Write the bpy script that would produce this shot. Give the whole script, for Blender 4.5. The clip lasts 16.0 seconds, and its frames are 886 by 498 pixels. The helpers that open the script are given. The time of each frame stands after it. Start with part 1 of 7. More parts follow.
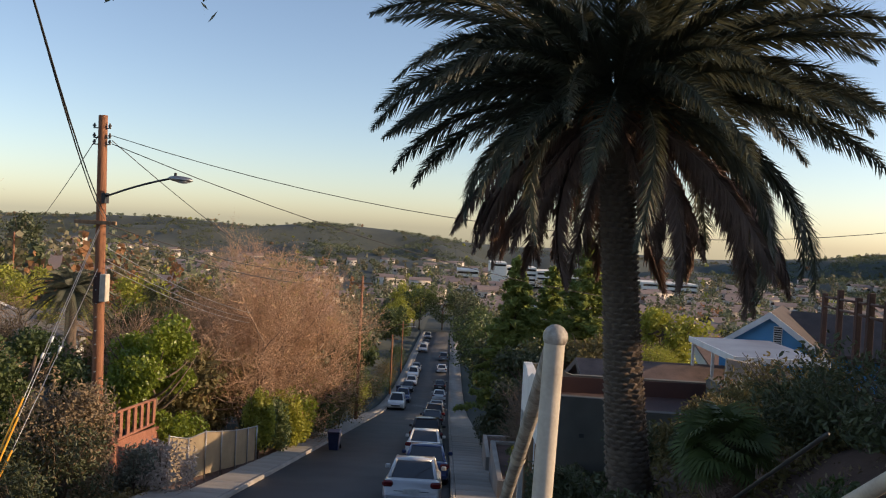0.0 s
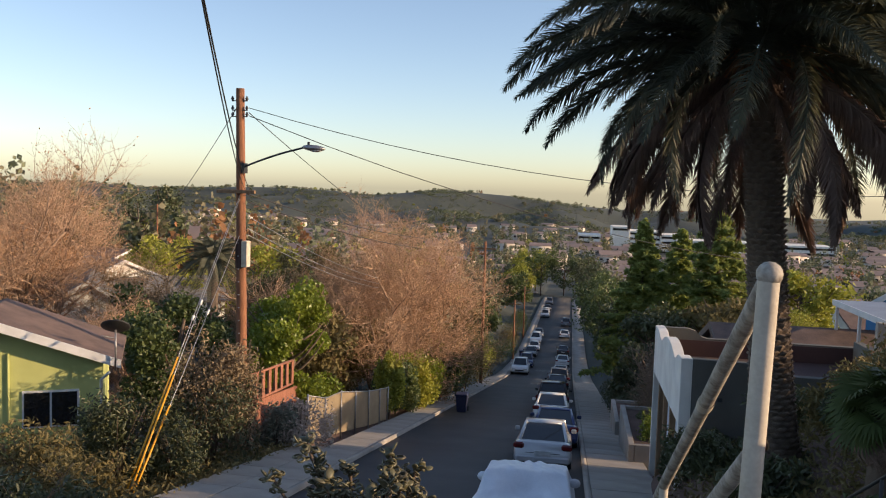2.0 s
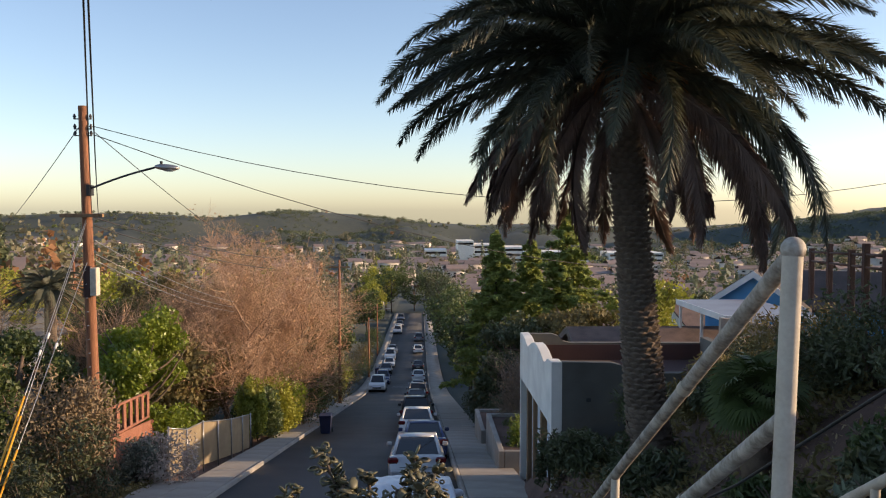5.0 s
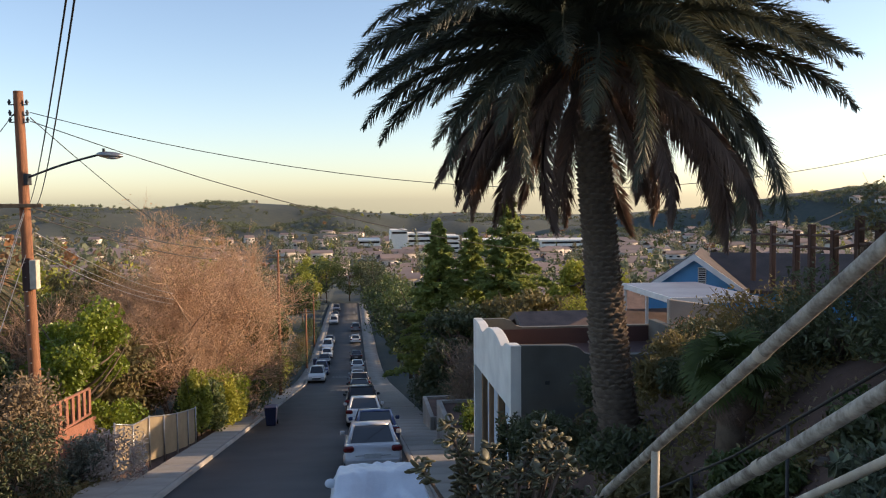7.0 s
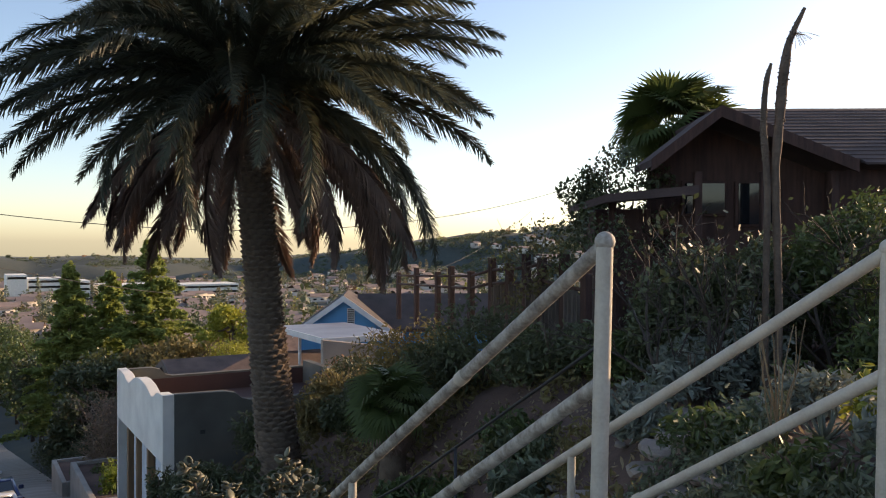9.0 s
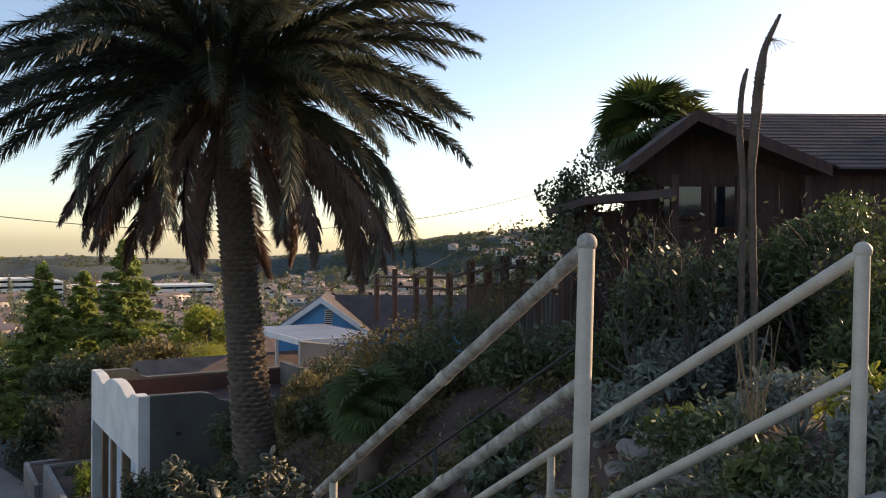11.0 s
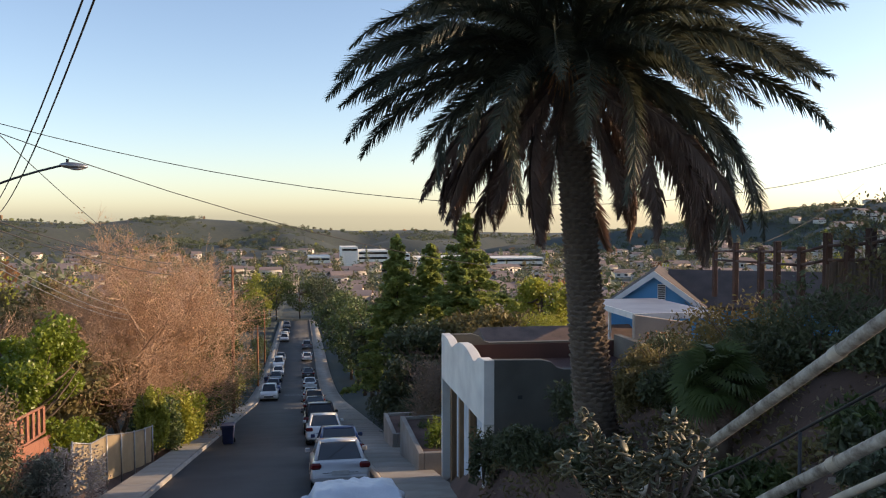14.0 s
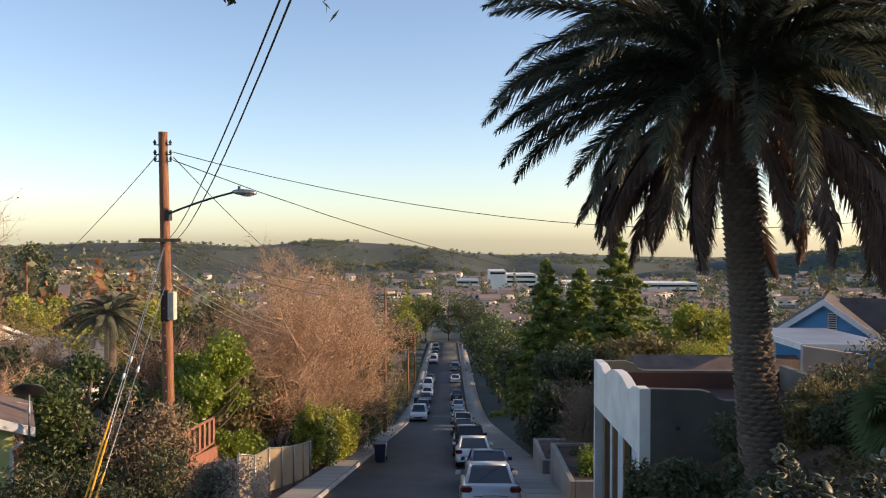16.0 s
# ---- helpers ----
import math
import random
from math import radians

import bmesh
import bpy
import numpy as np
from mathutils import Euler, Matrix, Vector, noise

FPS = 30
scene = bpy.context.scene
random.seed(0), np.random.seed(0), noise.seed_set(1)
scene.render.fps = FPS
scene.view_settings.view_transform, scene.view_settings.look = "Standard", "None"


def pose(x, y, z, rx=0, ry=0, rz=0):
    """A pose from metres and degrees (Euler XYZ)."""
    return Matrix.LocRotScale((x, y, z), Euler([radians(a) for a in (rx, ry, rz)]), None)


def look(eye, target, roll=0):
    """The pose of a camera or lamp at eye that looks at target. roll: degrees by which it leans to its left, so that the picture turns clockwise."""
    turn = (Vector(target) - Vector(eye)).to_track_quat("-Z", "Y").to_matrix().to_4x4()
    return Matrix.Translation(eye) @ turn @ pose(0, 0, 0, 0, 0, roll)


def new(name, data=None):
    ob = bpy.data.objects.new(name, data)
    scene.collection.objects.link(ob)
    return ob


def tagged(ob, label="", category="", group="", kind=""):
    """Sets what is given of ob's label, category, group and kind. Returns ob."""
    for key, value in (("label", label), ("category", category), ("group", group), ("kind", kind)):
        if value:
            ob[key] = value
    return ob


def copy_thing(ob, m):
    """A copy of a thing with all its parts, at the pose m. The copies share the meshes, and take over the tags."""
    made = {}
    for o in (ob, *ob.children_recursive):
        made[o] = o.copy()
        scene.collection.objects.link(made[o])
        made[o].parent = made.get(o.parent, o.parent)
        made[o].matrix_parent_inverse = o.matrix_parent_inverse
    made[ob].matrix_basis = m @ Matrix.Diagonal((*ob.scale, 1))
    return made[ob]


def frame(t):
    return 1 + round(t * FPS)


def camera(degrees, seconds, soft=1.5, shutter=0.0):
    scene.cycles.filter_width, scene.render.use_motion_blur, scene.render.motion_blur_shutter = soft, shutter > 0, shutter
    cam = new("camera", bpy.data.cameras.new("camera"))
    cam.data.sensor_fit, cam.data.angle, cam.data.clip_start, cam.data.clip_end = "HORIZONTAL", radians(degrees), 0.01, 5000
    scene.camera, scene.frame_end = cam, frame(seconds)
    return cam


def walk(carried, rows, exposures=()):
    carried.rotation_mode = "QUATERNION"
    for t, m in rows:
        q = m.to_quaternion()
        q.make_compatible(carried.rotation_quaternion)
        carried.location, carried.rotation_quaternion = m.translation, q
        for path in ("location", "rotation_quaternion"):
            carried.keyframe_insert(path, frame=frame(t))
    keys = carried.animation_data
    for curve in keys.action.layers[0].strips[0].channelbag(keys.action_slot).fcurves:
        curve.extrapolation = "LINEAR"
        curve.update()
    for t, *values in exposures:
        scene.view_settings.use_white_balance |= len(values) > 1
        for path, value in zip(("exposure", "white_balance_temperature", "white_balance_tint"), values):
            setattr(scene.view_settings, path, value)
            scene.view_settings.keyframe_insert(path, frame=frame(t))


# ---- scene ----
cam = camera(56.5, 16.0, soft=1.1)
PATH = [
    (0, (0.899, 0.262, 0.78), (0.873, 2.261, 0.731), 3.0),
    (0.5, (0.901, 0.236, 0.776), (0.974, 2.234, 0.716), 1.6),
    (1, (0.884, 0.265, 0.759), (0.954, 2.26, 0.64), 0.8),
    (1.5, (0.775, 0.177, 0.736), (0.618, 2.166, 0.595), 0.2),
    (2, (0.635, 0.226, 0.684), (0.325, 2.197, 0.541), 1.8),
    (2.5, (0.534, 0.282, 0.654), (0.278, 2.261, 0.525), 2.5),
    (3, (0.453, 0.26, 0.644), (0.33, 2.253, 0.522), 3.0),
    (3.5, (0.385, 0.24, 0.646), (0.355, 2.236, 0.531), 3.1),
    (6, (-0.322, 0.286, 0.543), (-0.249, 2.282, 0.456), -1.6),
    (6.5, (-0.51, 0.293, 0.564), (-0.437, 2.289, 0.453), -2.2),
    (7, (-0.601, 0.392, 0.496), (-0.381, 2.376, 0.376), -0.5),
    (7.5, (-0.668, 0.46, 0.475), (-0.114, 2.378, 0.356), 1.6),
    (8, (-0.801, 0.552, 0.456), (-0.011, 2.389, 0.397), 0.3),
    (8.5, (-0.84, 0.546, 0.449), (0.097, 2.313, 0.436), -0.3),
    (9, (-0.916, 0.463, 0.455), (0.104, 2.183, 0.438), 0.1),
    (9.5, (-0.917, 0.451, 0.454), (0.144, 2.146, 0.432), 0.4),
    (12, (-0.976, 0.443, 0.444), (0.09, 2.136, 0.439), 0.3),
    (12.5, (-0.993, 0.43, 0.44), (-0.01, 2.172, 0.407), -1.0),
    (13, (-1.084, 0.415, 0.453), (-0.285, 2.247, 0.379), -1.5),
    (13.5, (-1.151, 0.394, 0.441), (-0.579, 2.309, 0.357), -1.2),
    (14, (-1.223, 0.456, 0.422), (-0.882, 2.425, 0.344), 0.0),
    (14.5, (-1.286, 0.397, 0.425), (-1.113, 2.388, 0.371), 0.6),
    (15, (-1.31, 0.426, 0.423), (-1.223, 2.424, 0.391), 0.1),
    (15.5, (-1.329, 0.438, 0.435), (-1.309, 2.438, 0.41), -0.2),
    (16, (-1.349, 0.452, 0.429), (-1.364, 2.452, 0.408), 0.1),
]
walk(cam, [(t, look(eye, target, roll)) for t, eye, target, roll in PATH],
     exposures=[(0.0, 0.06, 6650, 16), (0.9, -0.06, 6650, 16), (1.4, 0.2, 6650, 16), (3.7, 0.22, 6650, 16), (5.8, 0.36, 6650, 16), (7.0, 0.38, 6650, 16), (8.4, 0.43, 6950, 17), (13.0, 0.43, 6950, 17), (14.2, 0.37, 6650, 16), (16.0, 0.37, 6650, 16)])

# ---- world and sun ----
SUN_AZ, SUN_EL = 90.0, 14.0          # degrees to the right of the street's line, degrees up
world = bpy.data.worlds.new("world")
scene.world = world
world.use_nodes = True
wn = world.node_tree.nodes
sky = wn.new("ShaderNodeTexSky")
sky.sky_type, sky.sun_disc = "NISHITA", False
sky.sun_elevation, sky.sun_rotation = radians(SUN_EL), radians(SUN_AZ)
sky.altitude, sky.air_density, sky.dust_density, sky.ozone_density = 300, 0.85, 0.9, 1.2
world.node_tree.links.new(sky.outputs[0], wn["Background"].inputs[0])
wn["Background"].inputs[1].default_value = 0.19
sun = new("sun", bpy.data.lights.new("sun", "SUN"))
sun.data.energy, sun.data.angle, sun.data.color = 5.0, radians(0.6), (1.0, 0.74, 0.46)
sun_way = Vector((math.sin(radians(SUN_AZ)) * math.cos(radians(SUN_EL)), math.cos(radians(SUN_AZ)) * math.cos(radians(SUN_EL)), math.sin(radians(SUN_EL))))
sun.matrix_world = look(sun_way * 50, (0, 0, 0))

rng = np.random.default_rng(7)


# ---- materials ----
def material(name, colour, dark=None, rough=0.8, scale=4.0, bump=0.0, metal=0.0, fine=60.0, through_light=0.0, vary=0.0, stretch=None, coat=0.0):
    """A surface with two scales of noise between two colours, fine relief, and a share of light passing through (leaves)."""
    m = bpy.data.materials.new(name)
    m.use_nodes = True
    nt = m.node_tree
    b = nt.nodes["Principled BSDF"]
    b.inputs["Roughness"].default_value, b.inputs["Metallic"].default_value = rough, metal
    b.inputs["Coat Weight"].default_value = coat
    dark = dark or tuple(c * 0.6 for c in colour)
    tc = nt.nodes.new("ShaderNodeTexCoord")
    mp = nt.nodes.new("ShaderNodeMapping")
    if stretch:
        mp.inputs["Scale"].default_value = stretch
    nt.links.new(tc.outputs["Object"], mp.inputs[0])
    n1, n2 = nt.nodes.new("ShaderNodeTexNoise"), nt.nodes.new("ShaderNodeTexNoise")
    n1.inputs["Scale"].default_value, n1.inputs["Detail"].default_value = scale, 5
    n2.inputs["Scale"].default_value, n2.inputs["Detail"].default_value = fine, 3
    for n in (n1, n2):
        nt.links.new(mp.outputs[0], n.inputs["Vector"])
    add = nt.nodes.new("ShaderNodeMath")
    add.operation = "MULTIPLY_ADD"
    nt.links.new(n2.outputs[0], add.inputs[0])
    add.inputs[1].default_value = 0.45
    nt.links.new(n1.outputs[0], add.inputs[2])
    last = add
    if vary:
        oi, geo = nt.nodes.new("ShaderNodeObjectInfo"), nt.nodes.new("ShaderNodeNewGeometry")
        for out in (oi.outputs["Random"], geo.outputs["Random Per Island"]):
            k = nt.nodes.new("ShaderNodeMath")
            k.operation = "MULTIPLY_ADD"
            nt.links.new(out, k.inputs[0])
            k.inputs[1].default_value = vary
            nt.links.new(last.outputs[0], k.inputs[2])
            last = k
    ramp = nt.nodes.new("ShaderNodeValToRGB")
    ramp.color_ramp.elements[0].position, ramp.color_ramp.elements[1].position = 0.45 + vary * 0.6, 0.95 + vary * 1.2
    if ramp.color_ramp.elements[1].position > 1:
        ramp.color_ramp.elements[1].position = 1
    ramp.color_ramp.elements[0].color, ramp.color_ramp.elements[1].color = (*dark, 1), (*colour, 1)
    nt.links.new(last.outputs[0], ramp.inputs[0])
    nt.links.new(ramp.outputs[0], b.inputs["Base Color"])
    if bump:
        bp = nt.nodes.new("ShaderNodeBump")
        bp.inputs["Strength"].default_value, bp.inputs["Distance"].default_value = bump, 0.02
        nt.links.new(add.outputs[0], bp.inputs["Height"])
        nt.links.new(bp.outputs[0], b.inputs["Normal"])
    if through_light:
        tr, mix = nt.nodes.new("ShaderNodeBsdfTranslucent"), nt.nodes.new("ShaderNodeMixShader")
        nt.links.new(ramp.outputs[0], tr.inputs[0])
        mix.inputs[0].default_value = through_light
        nt.links.new(b.outputs[0], mix.inputs[1])
        nt.links.new(tr.outputs[0], mix.inputs[2])
        nt.links.new(mix.outputs[0], nt.nodes["Material Output"].inputs[0])
    return m


ASPHALT = material("asphalt", (0.085, 0.082, 0.08), (0.05, 0.05, 0.05), 0.85, 0.5, 0.4, fine=40)
CONCRETE = material("concrete", (0.40, 0.36, 0.31), (0.24, 0.22, 0.19), 0.9, 0.9, 0.3, fine=30)
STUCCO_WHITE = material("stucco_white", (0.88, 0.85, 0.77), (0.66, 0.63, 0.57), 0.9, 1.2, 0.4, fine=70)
# Grey taken down in colour to carry the shade on the garage's side walls.
STUCCO_GREY_SHADED = material("stucco_grey_shaded", (0.15, 0.145, 0.125), (0.07, 0.068, 0.06), 0.95, 0.8, 0.5, fine=50)
STUCCO_GREEN = material("stucco_green", (0.55, 0.58, 0.22), (0.46, 0.50, 0.18), 0.9, 1.5, 0.3)
ROOFING = material("roofing_felt", (0.085, 0.042, 0.036), (0.05, 0.028, 0.025), 0.95, 0.7, 0.4)
SHINGLE = material("roof_shingle", (0.19, 0.125, 0.10), (0.085, 0.06, 0.05), 0.92, 1.5, 0.5, fine=25, vary=0.15)
SHINGLE_DARK = material("roof_shingle_dark", (0.105, 0.078, 0.068), (0.05, 0.04, 0.036), 0.92, 1.2, 0.4, fine=25)
SHINGLE_OLD = material("roof_shingle_weathered", (0.115, 0.075, 0.066), (0.055, 0.038, 0.034), 0.92, 1.5, 0.5, fine=25, vary=0.15)
SHINGLE_GREY = material("roof_grey", (0.22, 0.21, 0.20), (0.12, 0.12, 0.12), 0.92, 0.4, 0.3)
SOIL = material("soil", (0.15, 0.088, 0.066), (0.07, 0.043, 0.034), 0.98, 1.3, 0.8, fine=20)
STONE = material("stone", (0.30, 0.25, 0.21), (0.15, 0.12, 0.10), 0.9, 3.0, 0.6, vary=0.15)
POLE_WOOD = material("pole_wood", (0.34, 0.145, 0.07), (0.13, 0.055, 0.03), 0.85, 3.0, 0.7, fine=25, stretch=(6, 6, 0.5))
# Red-brown timber, darkened further for the deep shade under the hill house gable.
DARK_WOOD = material("dark_wood", (0.105, 0.052, 0.04), (0.045, 0.025, 0.02), 0.85, 3.0, 0.6, stretch=(5, 5, 0.6), vary=0.1)
RED_WOOD = material("red_wood", (0.36, 0.15, 0.09), (0.2, 0.08, 0.05), 0.85, 3.0, 0.5, stretch=(5, 5, 0.6))
GREY_WOOD = material("grey_wood", (0.19, 0.15, 0.125), (0.09, 0.07, 0.055), 0.9, 3.0, 0.6, stretch=(5, 5, 0.6), vary=0.1)
TAN_WOOD = material("tan_wood", (0.30, 0.19, 0.10), (0.16, 0.09, 0.05), 0.8, 2.5, 0.4, stretch=(5, 5, 0.6))
RAIL_PAINT = material("rail_paint", (0.60, 0.54, 0.44), (0.42, 0.36, 0.28), 0.55, 7.0, 0.12, fine=70)
RAIL_WORN = material("rail_worn", (0.54, 0.49, 0.41), (0.14, 0.11, 0.085), 0.7, 14.0, 0.25, fine=60)
BLUE_PAINT = material("blue_paint", (0.10, 0.34, 0.62), (0.08, 0.29, 0.55), 0.7, 1.5, 0.1)
WHITE_PAINT = material("white_paint", (0.78, 0.78, 0.76), (0.62, 0.62, 0.60), 0.6, 2.0, 0.1)
PALE_ROOF = material("pale_metal_roof", (0.27, 0.30, 0.35), (0.20, 0.22, 0.26), 0.55, 1.0, 0.1)
METAL = material("galvanised_metal", (0.42, 0.42, 0.42), (0.28, 0.28, 0.28), 0.45, 6.0, 0.1, metal=0.8)
DARK_METAL = material("dark_metal", (0.05, 0.05, 0.052), (0.03, 0.03, 0.03), 0.55, 6.0, 0.1, metal=0.4)
CABLE = material("cable", (0.045, 0.042, 0.04), (0.03, 0.03, 0.03), 0.7, 5.0)
GUARD_YELLOW = material("guard_yellow", (0.85, 0.42, 0.03), (0.75, 0.33, 0.02), 0.5, 3.0)
BIN_BLUE = material("bin_blue", (0.012, 0.02, 0.065), (0.009, 0.014, 0.045), 0.5, 3.0)
TARP = material("silver_tarp", (0.76, 0.79, 0.84), (0.62, 0.66, 0.72), 0.4, 2.0, 0.3, fine=25)
GLASS_DARK = material("dark_glass", (0.02, 0.022, 0.025), (0.012, 0.013, 0.015), 0.06, 3.0, coat=0.6)
RUBBER = material("rubber", (0.02, 0.02, 0.02), (0.012, 0.012, 0.012), 0.85, 8.0)
CHROME = material("alloy_rim", (0.5, 0.5, 0.52), (0.35, 0.35, 0.36), 0.3, 6.0, metal=0.9)
RED_LENS = material("red_lens", (0.16, 0.01, 0.01), (0.09, 0.006, 0.006), 0.15, 6.0, coat=0.5)
CLEAR_LENS = material("clear_lens", (0.6, 0.6, 0.6), (0.45, 0.45, 0.45), 0.12, 6.0, coat=0.5)
PLATE = material("plate_paint", (0.55, 0.55, 0.53), (0.4, 0.4, 0.4), 0.5, 9.0)
ROAD_PAINT = material("road_paint", (0.30, 0.29, 0.27), (0.10, 0.10, 0.10), 0.85, 2.0, 0.1, fine=14)
WHITE_SHEET = material("curtain_cloth", (0.70, 0.72, 0.74), (0.5, 0.52, 0.54), 0.9, 2.5, 0.2, stretch=(6, 6, 0.7))
BARK = material("bark", (0.18, 0.13, 0.095), (0.08, 0.058, 0.043), 0.95, 5.0, 0.9, fine=30)
BARK_DARK = material("bark_dark", (0.085, 0.066, 0.054), (0.04, 0.03, 0.026), 0.95, 5.0, 0.9, fine=30)
BARK_PALE = material("bark_pale", (0.38, 0.27, 0.19), (0.18, 0.125, 0.09), 0.95, 5.0, 0.7)
PALM_BARK = material("palm_bark", (0.17, 0.125, 0.09), (0.07, 0.05, 0.038), 0.95, 6.0, 0.8, vary=0.15)
PALM_LEAF = material("palm_leaf", (0.115, 0.12, 0.075), (0.055, 0.062, 0.042), 0.5, 2.0, vary=0.15, through_light=0.25)
PALM_DEAD = material("palm_dead_leaf", (0.25, 0.16, 0.12), (0.11, 0.072, 0.056), 0.8, 2.0, vary=0.15, through_light=0.15)
TWIG_BROWN = material("twig_brown", (0.55, 0.36, 0.23), (0.32, 0.205, 0.13), 0.9, 0.5, vary=0.2)
LEAF_BROWN = material("leaf_brown", (0.56, 0.34, 0.19), (0.33, 0.19, 0.105), 0.8, 0.35, vary=0.2, through_light=0.3)
LEAF_GREEN = material("leaf_green", (0.115, 0.15, 0.045), (0.05, 0.075, 0.025), 0.5, 0.5, vary=0.2, through_light=0.3)
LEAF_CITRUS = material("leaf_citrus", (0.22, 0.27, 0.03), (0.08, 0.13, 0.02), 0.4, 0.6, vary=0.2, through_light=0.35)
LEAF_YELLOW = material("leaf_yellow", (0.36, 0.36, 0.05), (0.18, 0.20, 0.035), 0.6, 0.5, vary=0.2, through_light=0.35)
LEAF_OLIVE = material("leaf_olive", (0.21, 0.17, 0.065), (0.09, 0.085, 0.035), 0.7, 0.4, vary=0.2, through_light=0.3)
LEAF_PINE = material("leaf_pine", (0.30, 0.34, 0.09), (0.14, 0.19, 0.05), 0.6, 0.5, vary=0.2, through_light=0.5)
LEAF_DARK = material("leaf_dark", (0.10, 0.115, 0.05), (0.045, 0.055, 0.025), 0.5, 0.6, vary=0.2, through_light=0.2)
LEAF_JADE = material("leaf_jade", (0.105, 0.10, 0.05), (0.055, 0.042, 0.026), 0.48, 4.0, vary=0.2)
LEAF_GREY = material("leaf_grey", (0.22, 0.24, 0.19), (0.10, 0.12, 0.09), 0.7, 2.0, vary=0.2, through_light=0.15)
LEAF_RUST = material("leaf_rust", (0.36, 0.18, 0.08), (0.20, 0.10, 0.05), 0.8, 0.4, vary=0.2, through_light=0.3)
LEAF_SAGE = material("leaf_sage", (0.15, 0.175, 0.10), (0.065, 0.08, 0.05), 0.65, 2.0, vary=0.2, through_light=0.15)
# Whitish twig colour imitates sunlight on the silvery shrub by the fence.
SUNLIT_TWIG = material("sunlit_twigs", (0.55, 0.48, 0.42), (0.33, 0.27, 0.22), 0.9, 3.0, vary=0.2, through_light=0.25)
DRY_GRASS = material("dry_twigs", (0.33, 0.25, 0.15), (0.18, 0.13, 0.08), 0.9, 2.0, vary=0.2, through_light=0.2)


# ---- mesh helpers ----
def mesh_of(name, V, F, mat):
    """A mesh from arrays: V is n x 3, F a list of arrays with k corners each."""
    me = bpy.data.meshes.new(name)
    V = np.asarray(V, dtype=np.float32)
    Fs = F if isinstance(F, list) else [F]
    Fs = [np.asarray(f, dtype=np.int32) for f in Fs if len(f)]
    loops = np.concatenate([f.ravel() for f in Fs])
    sizes = np.concatenate([np.full(len(f), f.shape[1], dtype=np.int32) for f in Fs])
    me.vertices.add(len(V)), me.loops.add(len(loops)), me.polygons.add(len(sizes))
    me.vertices.foreach_set("co", V.ravel())
    me.loops.foreach_set("vertex_index", loops)
    me.polygons.foreach_set("loop_start", np.concatenate([[0], np.cumsum(sizes)[:-1]]).astype(np.int32))
    me.update(calc_edges=True)
    me.validate()
    me.materials.append(mat)
    return me


def smooth(me):
    me.polygons.foreach_set("use_smooth", np.ones(len(me.polygons), dtype=bool))
    return me


def mesh_part(name, me, parent=None, label=""):
    ob = new(name, me)
    ob.parent = parent
    return tagged(ob, label)


def part(name, bm, mat, parent=None, label="", soft=False):
    me = bpy.data.meshes.new(name)
    bm.to_mesh(me)
    bm.free()
    me.materials.append(mat)
    if soft:
        smooth(me)
    return mesh_part(name, me, parent, label)


def empty(name, m, label, category, group="", kind=""):
    ob = new(name)
    ob.matrix_world = m
    return tagged(ob, label, category, group, kind)


def box(bm, x0, x1, y0, y1, z0, z1, bevel=0.0):
    r = bmesh.ops.create_cube(bm, size=1.0, matrix=Matrix.Translation(((x0 + x1) / 2, (y0 + y1) / 2, (z0 + z1) / 2)) @ Matrix.Diagonal((x1 - x0, y1 - y0, z1 - z0, 1)))
    if bevel:
        edges = {e for v in r["verts"] for e in v.link_edges}
        bmesh.ops.bevel(bm, geom=list(edges), offset=bevel, segments=1, affect="EDGES")
    return bm


def boxed(*a, bevel=0.0):
    return box(bmesh.new(), *a, bevel=bevel)


def prism(points, axis, a, b, bevel=0.0):
    """A flat outline swept from a to b along an axis (0: x, 1: y, 2: z)."""
    bm = bmesh.new()
    def put(p, h):
        c = list(p)
        c.insert(axis, h)
        return bm.verts.new(c)
    lo, hi = [put(p, a) for p in points], [put(p, b) for p in points]
    bm.faces.new(lo), bm.faces.new(hi[::-1])
    n = len(points)
    for i in range(n):
        bm.faces.new((lo[i], hi[i], hi[(i + 1) % n], lo[(i + 1) % n]))
    bmesh.ops.recalc_face_normals(bm, faces=bm.faces)
    if bevel:
        bmesh.ops.bevel(bm, geom=list(bm.edges), offset=bevel, segments=1, affect="EDGES")
    return bm


def tube_arrays(path, radii, sides=6, cap=True):
    P = np.asarray(path, dtype=float)
    R = np.broadcast_to(np.asarray(radii, dtype=float), (len(P),))
    T = np.gradient(P, axis=0)
    T /= np.linalg.norm(T, axis=1)[:, None] + 1e-9
    up = np.array([0, 0, 1.0]) if abs(T[0][2]) < 0.9 else np.array([1.0, 0, 0])
    A = np.cross(T, up)
    A /= np.linalg.norm(A, axis=1)[:, None] + 1e-9
    B = np.cross(T, A)
    ang = np.arange(sides) * 2 * math.pi / sides
    V = P[:, None, :] + R[:, None, None] * (np.cos(ang)[None, :, None] * A[:, None, :] + np.sin(ang)[None, :, None] * B[:, None, :])
    n = len(P)
    i, j = np.meshgrid(np.arange(n - 1), np.arange(sides), indexing="ij")
    k = (j + 1) % sides
    F = np.stack([i * sides + j, i * sides + k, (i + 1) * sides + k, (i + 1) * sides + j], -1).reshape(-1, 4)
    return V.reshape(-1, 3), F


